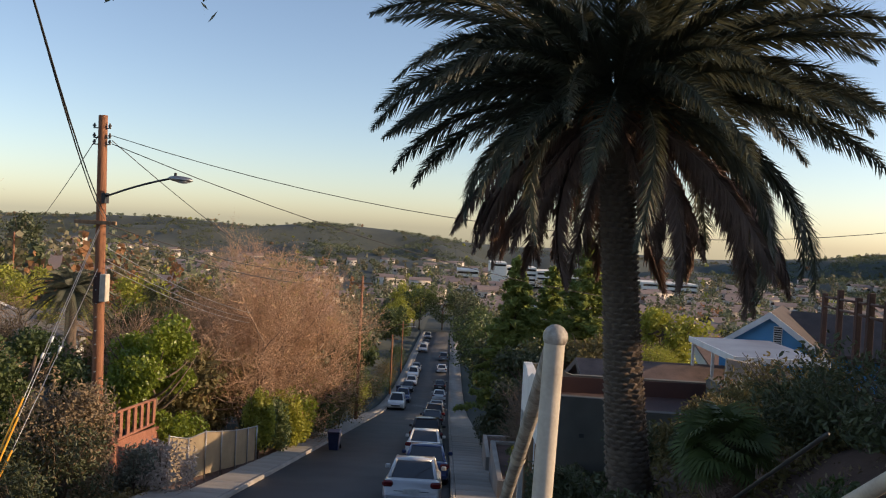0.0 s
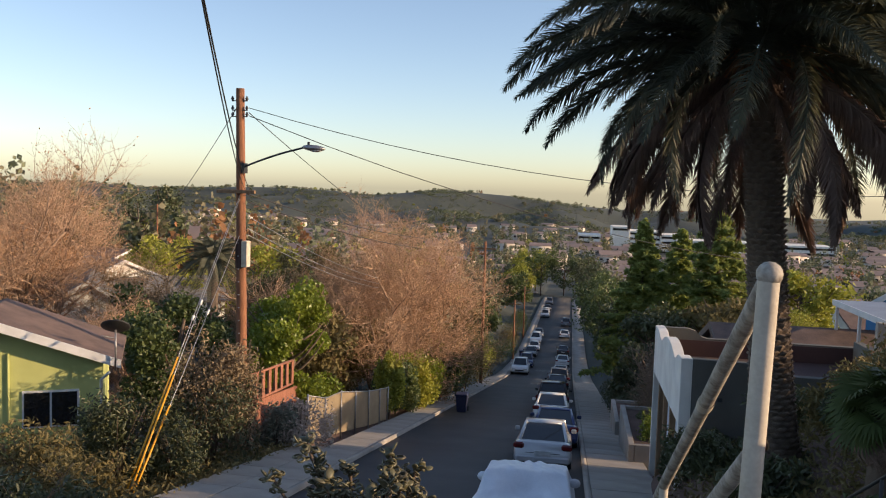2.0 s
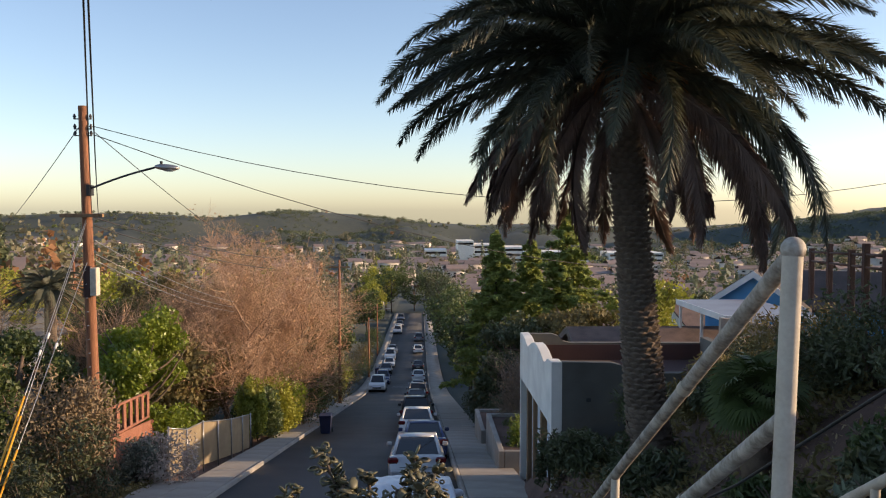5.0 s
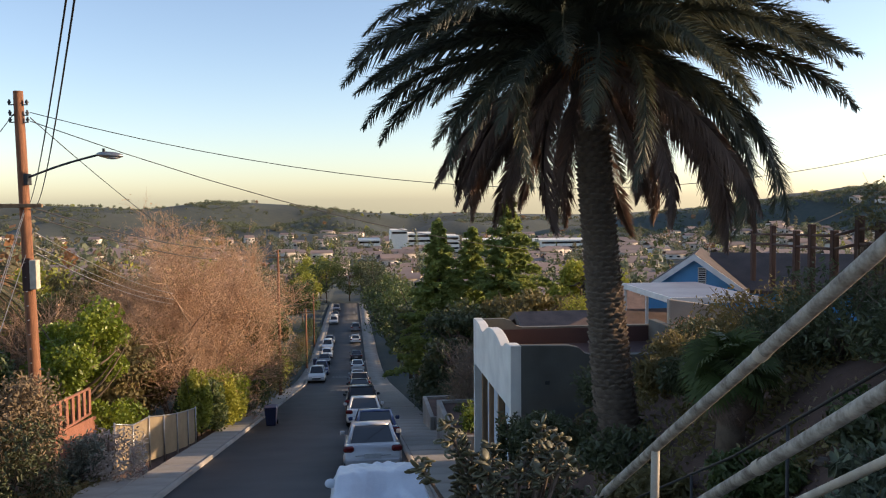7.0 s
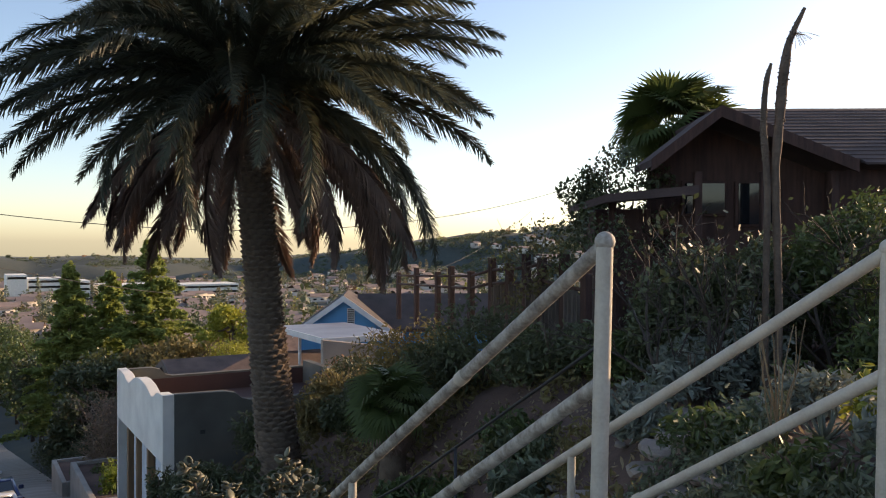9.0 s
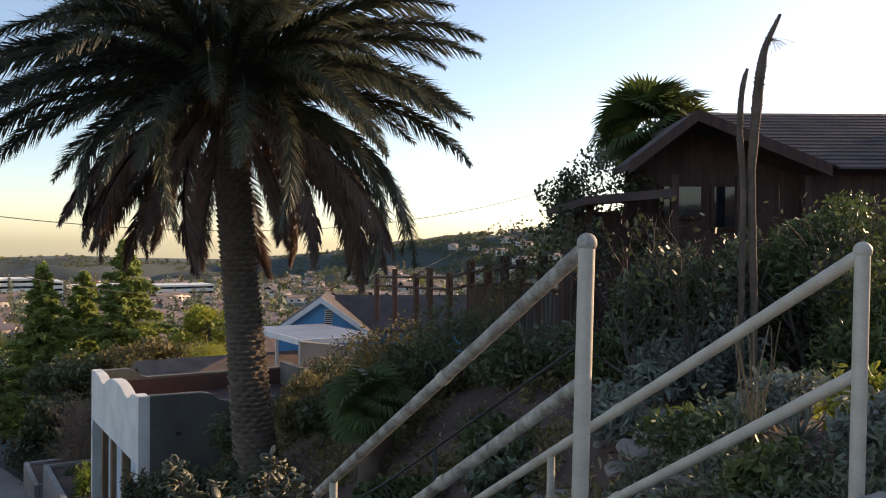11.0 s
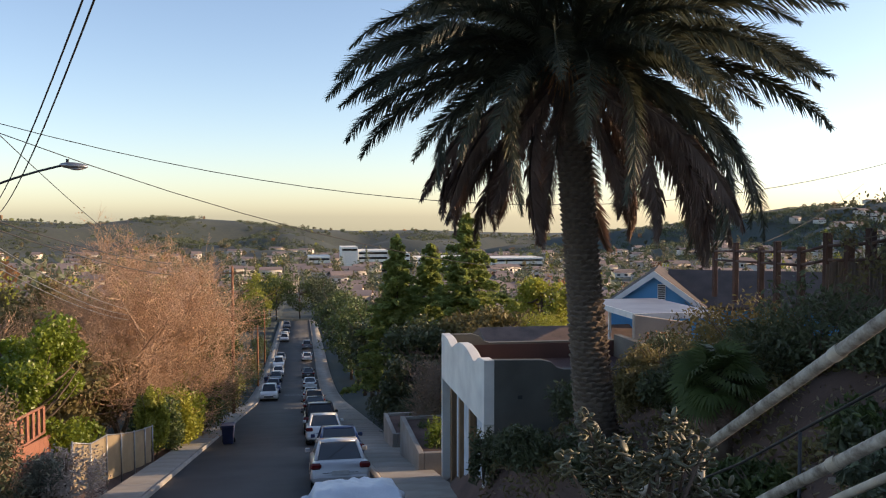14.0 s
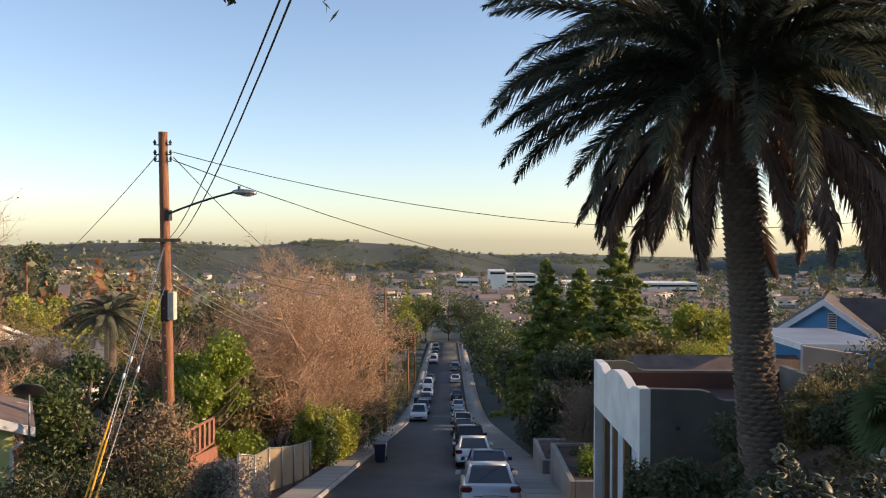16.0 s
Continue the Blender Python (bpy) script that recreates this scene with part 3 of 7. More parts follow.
def build_palm():
    bx, by, bz = 4.41, 15.2, gz(4.41, 15.2) - 0.3
    ob = empty("date_palm", pose(bx, by, bz), "tall dark date palm with drooping fronds and scaly trunk", "palm tree")
    heart = np.array([3.68 - bx, 0.0, 3.14 - bz])
    hs = np.linspace(0, 1, 14)
    path = np.stack([heart[0] * hs ** 0.8, 0 * hs, heart[2] * hs], -1)
    rad = np.interp(hs, [0, 0.12, 0.5, 0.85, 1], [0.45, 0.36, 0.29, 0.285, 0.40])
    tube_part("trunk", path, rad, PALM_BARK, ob, "rough brown scaly trunk", sides=18)
    # leaf scars in diamond rows
    bm = bmesh.new()
    vs = [bm.verts.new(c) for c in ((-0.12, 0, 0), (0.12, 0, 0), (0, 0, -0.07), (0, -0.075, 0.035), (-0.06, -0.03, 0.055), (0.06, -0.03, 0.055))]
    for f in ((0, 2, 3), (2, 1, 3), (0, 3, 4), (3, 1, 5), (3, 5, 4)):
        bm.faces.new([vs[i] for i in f])
    scar = bpy.data.meshes.new("leaf_scar")
    bm.to_mesh(scar)
    bm.free()
    scar.materials.append(PALM_BARK)
    rest = Soup()
    tri = np.array([(-0.12, 0, 0), (0.12, 0, 0), (0, 0, -0.07), (0, -0.075, 0.035), (-0.06, -0.03, 0.055), (0.06, -0.03, 0.055)])
    count = 0
    for row in range(66):
        h = 0.03 + row * 0.0125
        c = np.array([np.interp(h, hs, path[:, k]) for k in range(3)])
        r = float(np.interp(h, hs, rad))
        n = 11
        for k in range(n):
            a = (k + 0.5 * (row % 2)) * 2 * math.pi / n + 0.05 * row % 0.3
            m = Matrix.Translation(c) @ pose(0, 0, 0, 0, 0, math.degrees(a)) @ Matrix.Translation((0, -r * 0.98, 0)) @ pose(0, 0, 0, random.uniform(-8, 8), random.uniform(-8, 8), 0)
            if math.cos(a) > 0.1 and count < 290 and row > 12:
                piece = mesh_part("leaf_scar", scar, ob)
                piece.matrix_local = m
                count += 1
            else:
                V = np.array([tuple(m @ Vector(v)) for v in tri])
                rest.add(V, np.array([(0, 2, 3), (2, 1, 3), (0, 3, 4), (3, 1, 5), (3, 5, 4)]))
    tagged(mesh_part("scar_texture", rest.mesh("scar_texture", PALM_BARK), ob), kind="stuff")

    def frond_mesh(length, bend, dead, seed):
        r = np.random.default_rng(seed)
        n = 22
        t = np.linspace(0, 1, n)
        ang = -np.radians(bend) * t ** 1.35
        dx, dz = np.cos(ang), np.sin(ang)
        x = np.concatenate([[0], np.cumsum((dx[1:] + dx[:-1]) / 2)]) * length / (n - 1)
        z = np.concatenate([[0], np.cumsum((dz[1:] + dz[:-1]) / 2)]) * length / (n - 1)
        s = Soup()
        s.tube(np.stack([x, 0 * x, z], -1), np.linspace(0.035, 0.006, n), 4)
        m = 190
        tt = np.linspace(0.07, 0.995, m)
        for side in (-1, 1, 0):
            px, pz = np.interp(tt, t, x), np.interp(tt, t, z)
            aa = np.interp(tt, t, ang)
            L = (0.46 if bend >= 84 or dead else 0.54) * np.clip(np.minimum(tt * 5, (1.06 - tt) * 3.4), 0.25, 1) * r.uniform(0.8, 1.1, m)
            sweep = r.normal(1.08 if bend >= 84 or dead else 0.92, 0.10, m)          # towards the tip
            lift = r.normal(0.3 if not dead else -0.3, 0.28, m) if side else r.choice([-1, 1], m) * r.uniform(0.9, 1.4, m)
            T = np.stack([np.cos(aa), 0 * aa, np.sin(aa)], -1)
            N = np.stack([-np.sin(aa), 0 * aa, np.cos(aa)], -1)
            S = np.array([0, side if side else 0.3, 0.0])
            D = T * np.sin(sweep)[:, None] + (S[None] * np.cos(lift)[:, None] + N * np.sin(lift)[:, None]) * np.cos(sweep)[:, None]
            P0 = np.stack([px, 0 * px, pz], -1)
            mid = P0 + D * (L * 0.55)[:, None]
            tip = P0 + D * L[:, None] - np.array([0, 0, 1.0]) * (L * (0.12 if not dead else 0.35))[:, None]
            W = T * 0.017 + N * 0.005
            V = np.stack([P0 - W, P0 + W, mid + W * 0.9, tip, mid - W * 0.9], 1).reshape(-1, 3)
            s.add(V, np.arange(5 * m).reshape(-1, 5))
        return s.mesh("frond", PALM_DEAD if dead else PALM_LEAF)

    kinds = {}
    total = 146
    for k in range(total):
        u = (k + 0.5) / total
        e0 = 76 - 112 * u ** 0.85 + random.uniform(-5, 5)             # degrees up at the base
        az = k * 137.508 + random.uniform(-8, 8)
        dead = e0 < -14
        if e0 < 4 and (k % 5 == 1 or e0 < -6 and abs((az + 95) % 360 - 180) > 162):         # fallen fronds leave gaps
            continue
        if e0 > 35:
            key, length, bend = ("a", k % 3), 5.0, 60 + 14 * (k % 3)
        elif e0 > 5:
            key, length, bend = ("b", k % 4), 4.85, 54 + 9 * (k % 4)
        elif e0 > -14:
            key, length, bend = ("c", k % 4), 4.85, 80 + 8 * (k % 4)
        else:
            key, length, bend = ("d", k % 3), 4.4, 54 + 8 * (k % 3)
        if key not in kinds:
            kinds[key] = frond_mesh(length, bend, dead, k + 5)
        f = mesh_part("frond", kinds[key], ob, "dry brown hanging frond" if dead else "")
        f.matrix_local = Matrix.Translation(heart + np.array([0, 0, 0.25 - 0.5 * u])) @ pose(0, 0, 0, 0, 0, az) @ Matrix.Translation((0.28, 0, 0)) @ pose(0, 0, 0, random.uniform(-25, 25), -e0, 0) @ Matrix.Scale(random.uniform(0.80, 0.95) * (1 + 0.14 * math.cos(radians(az)) if e0 < 5 else 1), 4)
    # a skirt of dead fronds hanging round the top of the trunk
    hung = [frond_mesh(3.5, 26 + 8 * k, True, 70 + k) for k in range(3)]
    for k in range(9):
        f = mesh_part("frond", hung[k % 3], ob, "dry brown hanging frond")
        f.matrix_local = Matrix.Translation(heart + np.array([0, 0, -0.25 - 0.3 * random.random()])) @ pose(0, 0, 0, 0, 0, k * 137.508 + random.uniform(-12, 12)) @ Matrix.Translation((0.3, 0, 0)) @ pose(0, 0, 0, random.uniform(-30, 30), random.uniform(34, 58), 0) @ Matrix.Scale(random.uniform(0.65, 0.92), 4)
    # orange fruit stalks in the heart
    for k in range(5):
        s = Soup()
        a = k * 1.3 + 0.4
        for j in range(26):
            d = np.array([math.cos(a), math.sin(a), 0]) * (0.7 + 0.3 * rng.random()) + rng.normal(0, 0.16, 3)
            t = np.linspace(0, 1, 5)[:, None]
            s.tube(heart + d * t * 1.25 + np.array([0, 0, 0.35]) * t - np.array([0, 0, 0.75]) * t * t, 0.012, 3)
        mesh_part("fruit_stalk", s.mesh("fruit_stalk", LEAF_RUST), ob, "rusty orange fruit stalks")
    return ob


build_palm()


# ---- trees and shrubs ----
def limbs(soup, base, top, spread, n, r0, sides=5):
    """Curved limbs from a trunk; gives their tips."""
    tips = []
    for k in range(n):
        a = k * 2.4 + rng.uniform(-0.5, 0.5)
        f = rng.uniform(0.25, 0.75)
        p0 = base + (top - base) * f
        out = np.array([math.cos(a), math.sin(a), 0]) * spread * rng.uniform(0.5, 0.95)
        tip = base + (top - base) * rng.uniform(0.6, 1.05) + out
        t = np.linspace(0, 1, 6)[:, None]
        path = p0 * (1 - t) + tip * t + np.array([0, 0, 1]) * (-0.25 * np.linalg.norm(out)) * np.sin(t * math.pi) * 0.6
        soup.tube(path, np.linspace(r0 * 0.5, r0 * 0.08, 6), sides)
        tips.append(tip)
    return tips


def leafy_tree(name, x, y, h, r, leaf, label, n=5000, size=0.16, trunk=0.3, bark=None, low=0.25, group="", category="tree", clumps=26, wide=1.0):
    z = gz(x, y) - 0.1
    ob = empty(name, pose(x, y, z), label, category, group)
    s = Soup()
    hs = np.linspace(0, 1, 6)
    wig = rng.normal(0, 0.12, (6, 2)) * hs[:, None]
    s.tube(np.stack([wig[:, 0], wig[:, 1], hs * h * 0.8], -1), np.linspace(trunk, trunk * 0.3, 6), 7)
    limbs(s, np.array([0, 0, h * low * 0.6]), np.array([0, 0, h * 0.9]), r, 9, trunk)
    mesh_part("trunk", smooth(s.mesh("trunk", bark or BARK)), ob)
    c = Soup()
    d = rng.normal(size=(clumps, 3))
    d /= np.linalg.norm(d, axis=1)[:, None]
    rad = rng.uniform(0.45, 0.92, clumps)[:, None]
    half = h * (1 - low) / 2
    C = d * rad * np.array([r * wide, r, half]) + np.array([0, 0, h * low + half])
    pick = rng.integers(0, clumps, n)
    off = rng.normal(size=(n, 3))
    off /= np.linalg.norm(off, axis=1)[:, None]
    off *= (rng.random(n) ** 0.45)[:, None] * (rng.uniform(0.24, 0.42, clumps)[pick])[:, None] * np.array([r, r, min(r, half) * 0.9])
    P = C[pick] + off
    P[:, 2] = np.maximum(P[:, 2], 0.05)
    c.leaves(P, size)
    mesh_part("crown", c.mesh("crown", leaf), ob)
    return ob


def shrub(name, x, y, h, r, leaf, label, n=1800, size=0.07, group="shrubs", dz=0.0, clumps=14):
    z = gz(x, y) - 0.05 + dz
    ob = empty(name, pose(x, y, z), label, "shrub", group)
    s = Soup()
    for k in range(9):
        a, f = rng.uniform(0, 6.28), rng.uniform(0.3, 0.8)
        t = np.linspace(0, 1, 4)[:, None]
        s.tube(np.array([[math.cos(a) * r * f, math.sin(a) * r * f, h * 0.85]]) * t ** np.array([1.4, 1.4, 0.9]), np.linspace(0.022, 0.006, 4), 4)
    mesh_part("stem", s.mesh("stem", BARK), ob)
    c = Soup()
    a = rng.uniform(0, 6.28, clumps)
    q = np.sqrt(rng.random(clumps)) * r * 0.75
    C = np.stack([np.cos(a) * q, np.sin(a) * q, h * (0.25 + 0.55 * rng.random(clumps)) * (1 - 0.35 * (q / r) ** 2)], -1)
    pick = rng.integers(0, clumps, n)
    off = rng.normal(size=(n, 3))
    off /= np.linalg.norm(off, axis=1)[:, None]
    off *= (rng.random(n) ** 0.4)[:, None] * np.array([r * 0.42, r * 0.42, h * 0.3])
    P = C[pick] + off
    P[:, 2] = np.abs(P[:, 2])
    c.blades(P, size) if size < 0.09 else c.leaves(P, size)
    mesh_part("foliage", c.mesh("foliage", leaf), ob)
    return ob


def bare_tree(x, y, h, r, label, seed=1, leafy=2600, levels=5, bark=None, twig=None, leaf=None, group="bare trees", stems=4, lean=0.0, thick=1.0):
    """A twiggy winter tree: limbs that fork down to fine twigs, with a scatter of dry leaves."""
    q = np.random.default_rng(seed)
    z = gz(x, y) - 0.1
    ob = empty("bare_tree", pose(x, y, z), label, "tree", group)
    big, fine, ends = Soup(), Soup(), []

    def grow(p, d, length, rad, lev):
        n = 4
        path = [p]
        for k in range(n):
            d = d + q.normal(0, 0.13, 3) + np.array([0, 0, 0.05])
            d /= np.linalg.norm(d)
            path.append(path[-1] + d * length / n)
        (big if lev < 3 else fine).tube(path, np.linspace(rad, rad * 0.6, n + 1), 6 if lev < 2 else 3)
        if lev >= levels:
            ends.append(path[-1])
            ends.append(path[2])
            return
        kids = (5 if lev < 1 else 4) if lev < levels - 1 else 5
        for k in range(kids):
            f = path[-1] if k == 0 else path[q.integers(1, n + 1)]
            side = q.normal(size=3)
            side[2] = side[2] * 0.6 + 0.12
            nd = d * 0.75 + side * 0.62
            nd /= np.linalg.norm(nd)
            grow(f, nd, length * q.uniform(0.6, 0.78), rad * 0.55, lev + 1)
    for k in range(stems):
        a = k * 6.28 / stems + q.uniform(-0.4, 0.4)
        tilt = q.uniform(0.25, 0.6) * r / h * 1.6
        d = np.array([math.cos(a) * tilt + lean, math.sin(a) * tilt, 1.0])
        grow(np.array([math.cos(a) * 0.15, math.sin(a) * 0.15, 0.0]), d / np.linalg.norm(d), h * 0.36, 0.15 * thick, 0)
    mesh_part("trunk", smooth(big.mesh("trunk", bark or BARK_PALE)), ob)
    tagged(mesh_part("twig_mass", fine.mesh("twig_mass", twig or TWIG_BROWN), ob, "dense fine bare twigs"), kind="stuff")
    if leafy:
        E = np.array(ends)
        c = Soup()
        c.leaves(E[q.integers(0, len(E), leafy)] + q.normal(0, 0.14 * min(1, h / 8), (leafy, 3)), 0.075 if h > 5 else 0.05)
        mesh_part("dry_leaves", c.mesh("dry_leaves", leaf or LEAF_BROWN), ob)
    return ob


def conifer(x, y, h, r, label, seed=1, bottom=0.1, leaf=None, dz=0.0):
    q = np.random.default_rng(seed)
    z = gz(x, y) + dz
    ob = empty("conifer", pose(x, y, z), label, "conifer", "conifers by the street")
    s, c = Soup(), Soup()
    s.tube([(0, 0, 0), (0.05, 0, h * 0.5), (0, 0.05, h)], [0.24, 0.14, 0.02], 7)
    lev = int(h * 2.3)
    for k in range(lev):
        f = bottom + (1 - bottom) * (k / lev) ** 0.95
        L0 = r * (1 - f) ** 0.88 * q.uniform(0.75, 1.1) + 0.25
        for j in range(6):
            a = j * 1.05 + k * 1.7 + q.uniform(-0.25, 0.25)
            L = L0 * q.uniform(0.55, 1.15)
            rise = np.array([0, 0, f * h + q.normal(0, 0.16)])
            d = np.array([math.cos(a), math.sin(a), 0])
            t = np.linspace(0, 1, 4)[:, None]
            path = rise + d * L * t + np.array([0, 0, 1]) * (0.30 * L * t - 0.28 * L * t * t)
            s.tube(path, np.linspace(0.04, 0.01, 4), 3)
            m = int(40 + 75 * L)
            tt = q.random(m) ** 0.7
            P = rise + d * L * tt[:, None] + np.array([0, 0, 1]) * (0.30 * L * tt - 0.28 * L * tt * tt)[:, None]
            side = np.array([-d[1], d[0], 0])
            P = P + side * (q.normal(0, 0.26, m) * L * (1.1 - tt) * 0.7)[:, None] + np.array([0, 0, 1]) * q.normal(0.02, 0.09, m)[:, None]
            c.leaves(P, 0.15, 2.3, 0.7)
    mesh_part("trunk", s.mesh("trunk", BARK), ob)
    mesh_part("needles", c.mesh("needles", leaf or LEAF_PINE), ob)
    return ob


bare_tree(-9.5, 50, 12.6, 6.4, "large leafless tree with dense reddish twigs", 3, 9000, levels=6, stems=6)
bare_tree(-14.5, 46, 8.6, 4.2, "twiggy olive-brown tree behind a street fence", 5, 2600, leaf=LEAF_OLIVE, twig=DRY_GRASS)
bare_tree(-13.0, 57, 10.0, 3.5, "slender bare tree above a thicket", 11, 500, stems=3)
leafy_tree("citrus_tree", -11.0, 33.2, 6.7, 2.2, LEAF_CITRUS, "bushy citrus tree with glossy sunlit yellow-green leaves", 19000, 0.10, 0.16, low=0.1)
leafy_tree("street_tree", -15.0, 31.5, 6.0, 2.7, LEAF_GREEN, "dense dark green tree behind a house", 17000, 0.11, 0.2, low=0.05)
conifer(5.4, 58, 12.2, 4.0, "tall layered conifer lit from the side", 1)
conifer(8.4, 61.5, 10.8, 3.7, "slim layered conifer among trees", 2)
conifer(10.3, 57.5, 11.2, 4.6, "tall layered conifer among trees", 3)
conifer(6.6, 66, 11.5, 3.4, "smaller layered conifer among trees", 4)


bare_tree(4.9, 36.0, 4.6, 3.0, "sprawling heap of dead branches beside a garage", 61, 600, levels=4, stems=8, twig=BARK_PALE, thick=0.5)


# ---- garage beside the pavement ----
def build_garage():
    x0, x1, y0, y1 = 3.40, 9.6, 21.0, 27.45
    floor = float(road_z(y1)) - 0.2
    ob = empty("garage", pose(x0, y0, floor), "old stucco garage with a scalloped parapet and curtained openings", "garage")
    Z = lambda z: z - floor
    def curve(pts):
        return [(a, Z(b)) for a, b in pts]
    w = y1 - y0
    top = [(w, -3.46), (w - 0.8, -3.46), (w - 1.2, -3.50), (w - 1.5, -3.60), (w - 1.9, -3.63), (w - 2.25, -3.52), (w - 2.6, -3.40), (w - 3.1, -3.30), (w - 3.7, -3.27), (w - 4.3, -3.32), (w - 4.75, -3.42), (w - 5.05, -3.50), (w - 5.35, -3.46), (w - 5.6, -3.34), (w - 5.9, -3.28), (0, -3.27)]
    lintel = -4.95
    out = curve(top) + [(0, Z(lintel)), (w, Z(lintel))]
    part("front_parapet", prism(out, 0, 0.0, 0.28, bevel=0.012), STUCCO_WHITE, ob, "white stucco scalloped front")
    for ya, yb in ((0.0, 0.2), (w - 0.14, w)):
        part("pier", boxed(0.0, 0.28, ya, yb, 0, Z(lintel) - 0.002, bevel=0.01), STUCCO_WHITE, ob)
    for ya in (1.9, 3.4, 4.75):
        part("door_post", boxed(0.03, 0.2, ya, ya + 0.2, 0, Z(lintel) - 0.003, bevel=0.01), TAN_WOOD, ob, "bare brown timber post")
    # hung white sheets with folds behind the openings
    for ya, yb in ((0.22, 1.6), (2.12, 3.38), (3.62, 4.4)):
        n = 40
        ys = np.linspace(ya, yb, n)
        xs = 0.16 + 0.035 * np.sin(ys * 21) + 0.015 * np.sin(ys * 53)
        bot = Z(float(road_z(y0 + ya))) + 0.25
        V = np.concatenate([np.stack([xs + dx, ys, np.full(n, h)], -1) for dx in (0, 0.012) for h in (bot, Z(lintel) - 0.05)])
        i = np.arange(n - 1)
        F = np.concatenate([np.stack([i, i + 1, n + i + 1, n + i], -1), np.stack([2 * n + i, 3 * n + i, 3 * n + i + 1, 2 * n + i + 1], -1)])
        mesh_part("curtain", smooth(mesh_of("curtain", V, F, WHITE_SHEET)), ob, "white sheet hung as a door")
    W = x1 - x0
    side = [(0.28, Z(-3.27)), (1.55, Z(-3.3)), (1.8, Z(-3.36)), (1.95, Z(-3.5)), (2.15, Z(-3.56)), (W, Z(-3.6)), (W, 0), (0.28, 0)]
    part("side_wall", prism(side, 1, 0.0, 0.25, bevel=0.012), STUCCO_GREY_SHADED, ob, "grey stucco side wall with shade in its colour")
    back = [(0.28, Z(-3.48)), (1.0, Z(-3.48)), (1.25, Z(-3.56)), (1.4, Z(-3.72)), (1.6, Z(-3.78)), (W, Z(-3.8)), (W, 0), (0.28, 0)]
    part("side_wall", prism(back, 1, w - 0.25, w), STUCCO_GREY_SHADED, ob)
    part("rear_wall", boxed(W - 0.25, W, 0.26, w - 0.26, 0, Z(-3.6), bevel=0.01), STUCCO_GREY_SHADED, ob)
    part("parapet_lining", boxed(0.29, W - 0.26, w - 0.29, w - 0.255, Z(-4.35), Z(-3.84)), ROOFING, ob, "maroon felt-lined parapet")
    part("roof", boxed(0.285, W - 0.255, 0.255, w - 0.255, Z(-4.5), Z(-4.35)), ROOFING, ob, "flat maroon felt roof")
    part("vent_hole", boxed(0.9, 1.02, -0.01, 0.02, Z(-4.3), Z(-4.2)), DARK_METAL, ob)
    return ob


build_garage()


def planter(y0, y1, label):
    b = float(road_z(y1)) - 0.3
    t = float(road_z(y0)) + 0.75
    ob = empty("planter", pose(2.85, y0, b), label, "planter", "concrete planters")
    part("front_wall", boxed(0, 0.2, 0, y1 - y0, 0, t - b, bevel=0.02), CONCRETE, ob)
    for ya in (0, y1 - y0 - 0.18):
        part("side_wall", boxed(0.21, 2.3, ya, ya + 0.18, 0, t - b, bevel=0.02), CONCRETE, ob)
    part("soil_bed", boxed(0.2, 2.2, 0.19, y1 - y0 - 0.19, 0, t - b - 0.12), SOIL, ob)


planter(37.4, 41.5, "low concrete planter bed beside the pavement")
planter(29.0, 34.5, "long concrete planter wall beside the pavement")

paving("pavement_right", KERB_R + 0.17, 3.38, 9.5, 249, "cracked concrete pavement beside parked cars")
paving("pavement_apron", -8.45, -7.37, 13, 26.4, "worn concrete apron at the dead end of the street")
paving("pavement_left", -7.35, KERB_L - 0.17, 13, 249, "sunlit concrete pavement beside a fence")


# ---- houses ----
def gable_house(name, m, w, d, wall_h, rise, walls, roof, label, windows=(), over=0.35, trim=None, chimney=False, group=""):
    """A gabled house; the gable ends face local -y and +y."""
    ob = empty(name, m, label, "house", group)
    part("wall", prism([(-w / 2, 0), (w / 2, 0), (w / 2, wall_h), (0, wall_h + rise), (-w / 2, wall_h)], 1, 0, d), walls, ob)
    L = w / 2 + over
    k = rise / (w / 2)
    for s in (-1, 1):
        pts = [(0, wall_h + rise + 0.02), (s * L, wall_h + rise - k * L + 0.02), (s * L, wall_h + rise - k * L + 0.16), (0, wall_h + rise + 0.18)]
        part("roof", prism(pts, 1, -over, d + over), roof, ob)
        pts = [(0, wall_h + rise - 0.10), (s * L, wall_h + rise - k * L - 0.10), (s * L, wall_h + rise - k * L + 0.165), (0, wall_h + rise + 0.185)]
        part("bargeboard", prism(pts, 1, -over - 0.05, -over - 0.004), trim or WHITE_PAINT, ob)
    for (x, z, ww, hh) in windows:
        win = part("window", boxed(x - ww / 2 - 0.06, x + ww / 2 + 0.06, -0.05, 0.02, z - 0.06, z + hh + 0.06, bevel=0.01), trim or WHITE_PAINT, ob)
        for a, b in ((x - ww / 2, x - 0.03), (x + 0.03, x + ww / 2)):
            part("pane", boxed(a, b, -0.07, -0.052, z, z + hh), GLASS_DARK, win)
    if chimney:
        part("chimney", boxed(w * 0.2, w * 0.2 + 0.6, d * 0.5, d * 0.5 + 0.6, wall_h, wall_h + rise + 0.9, bevel=0.02), STUCCO_WHITE, ob)
    return ob


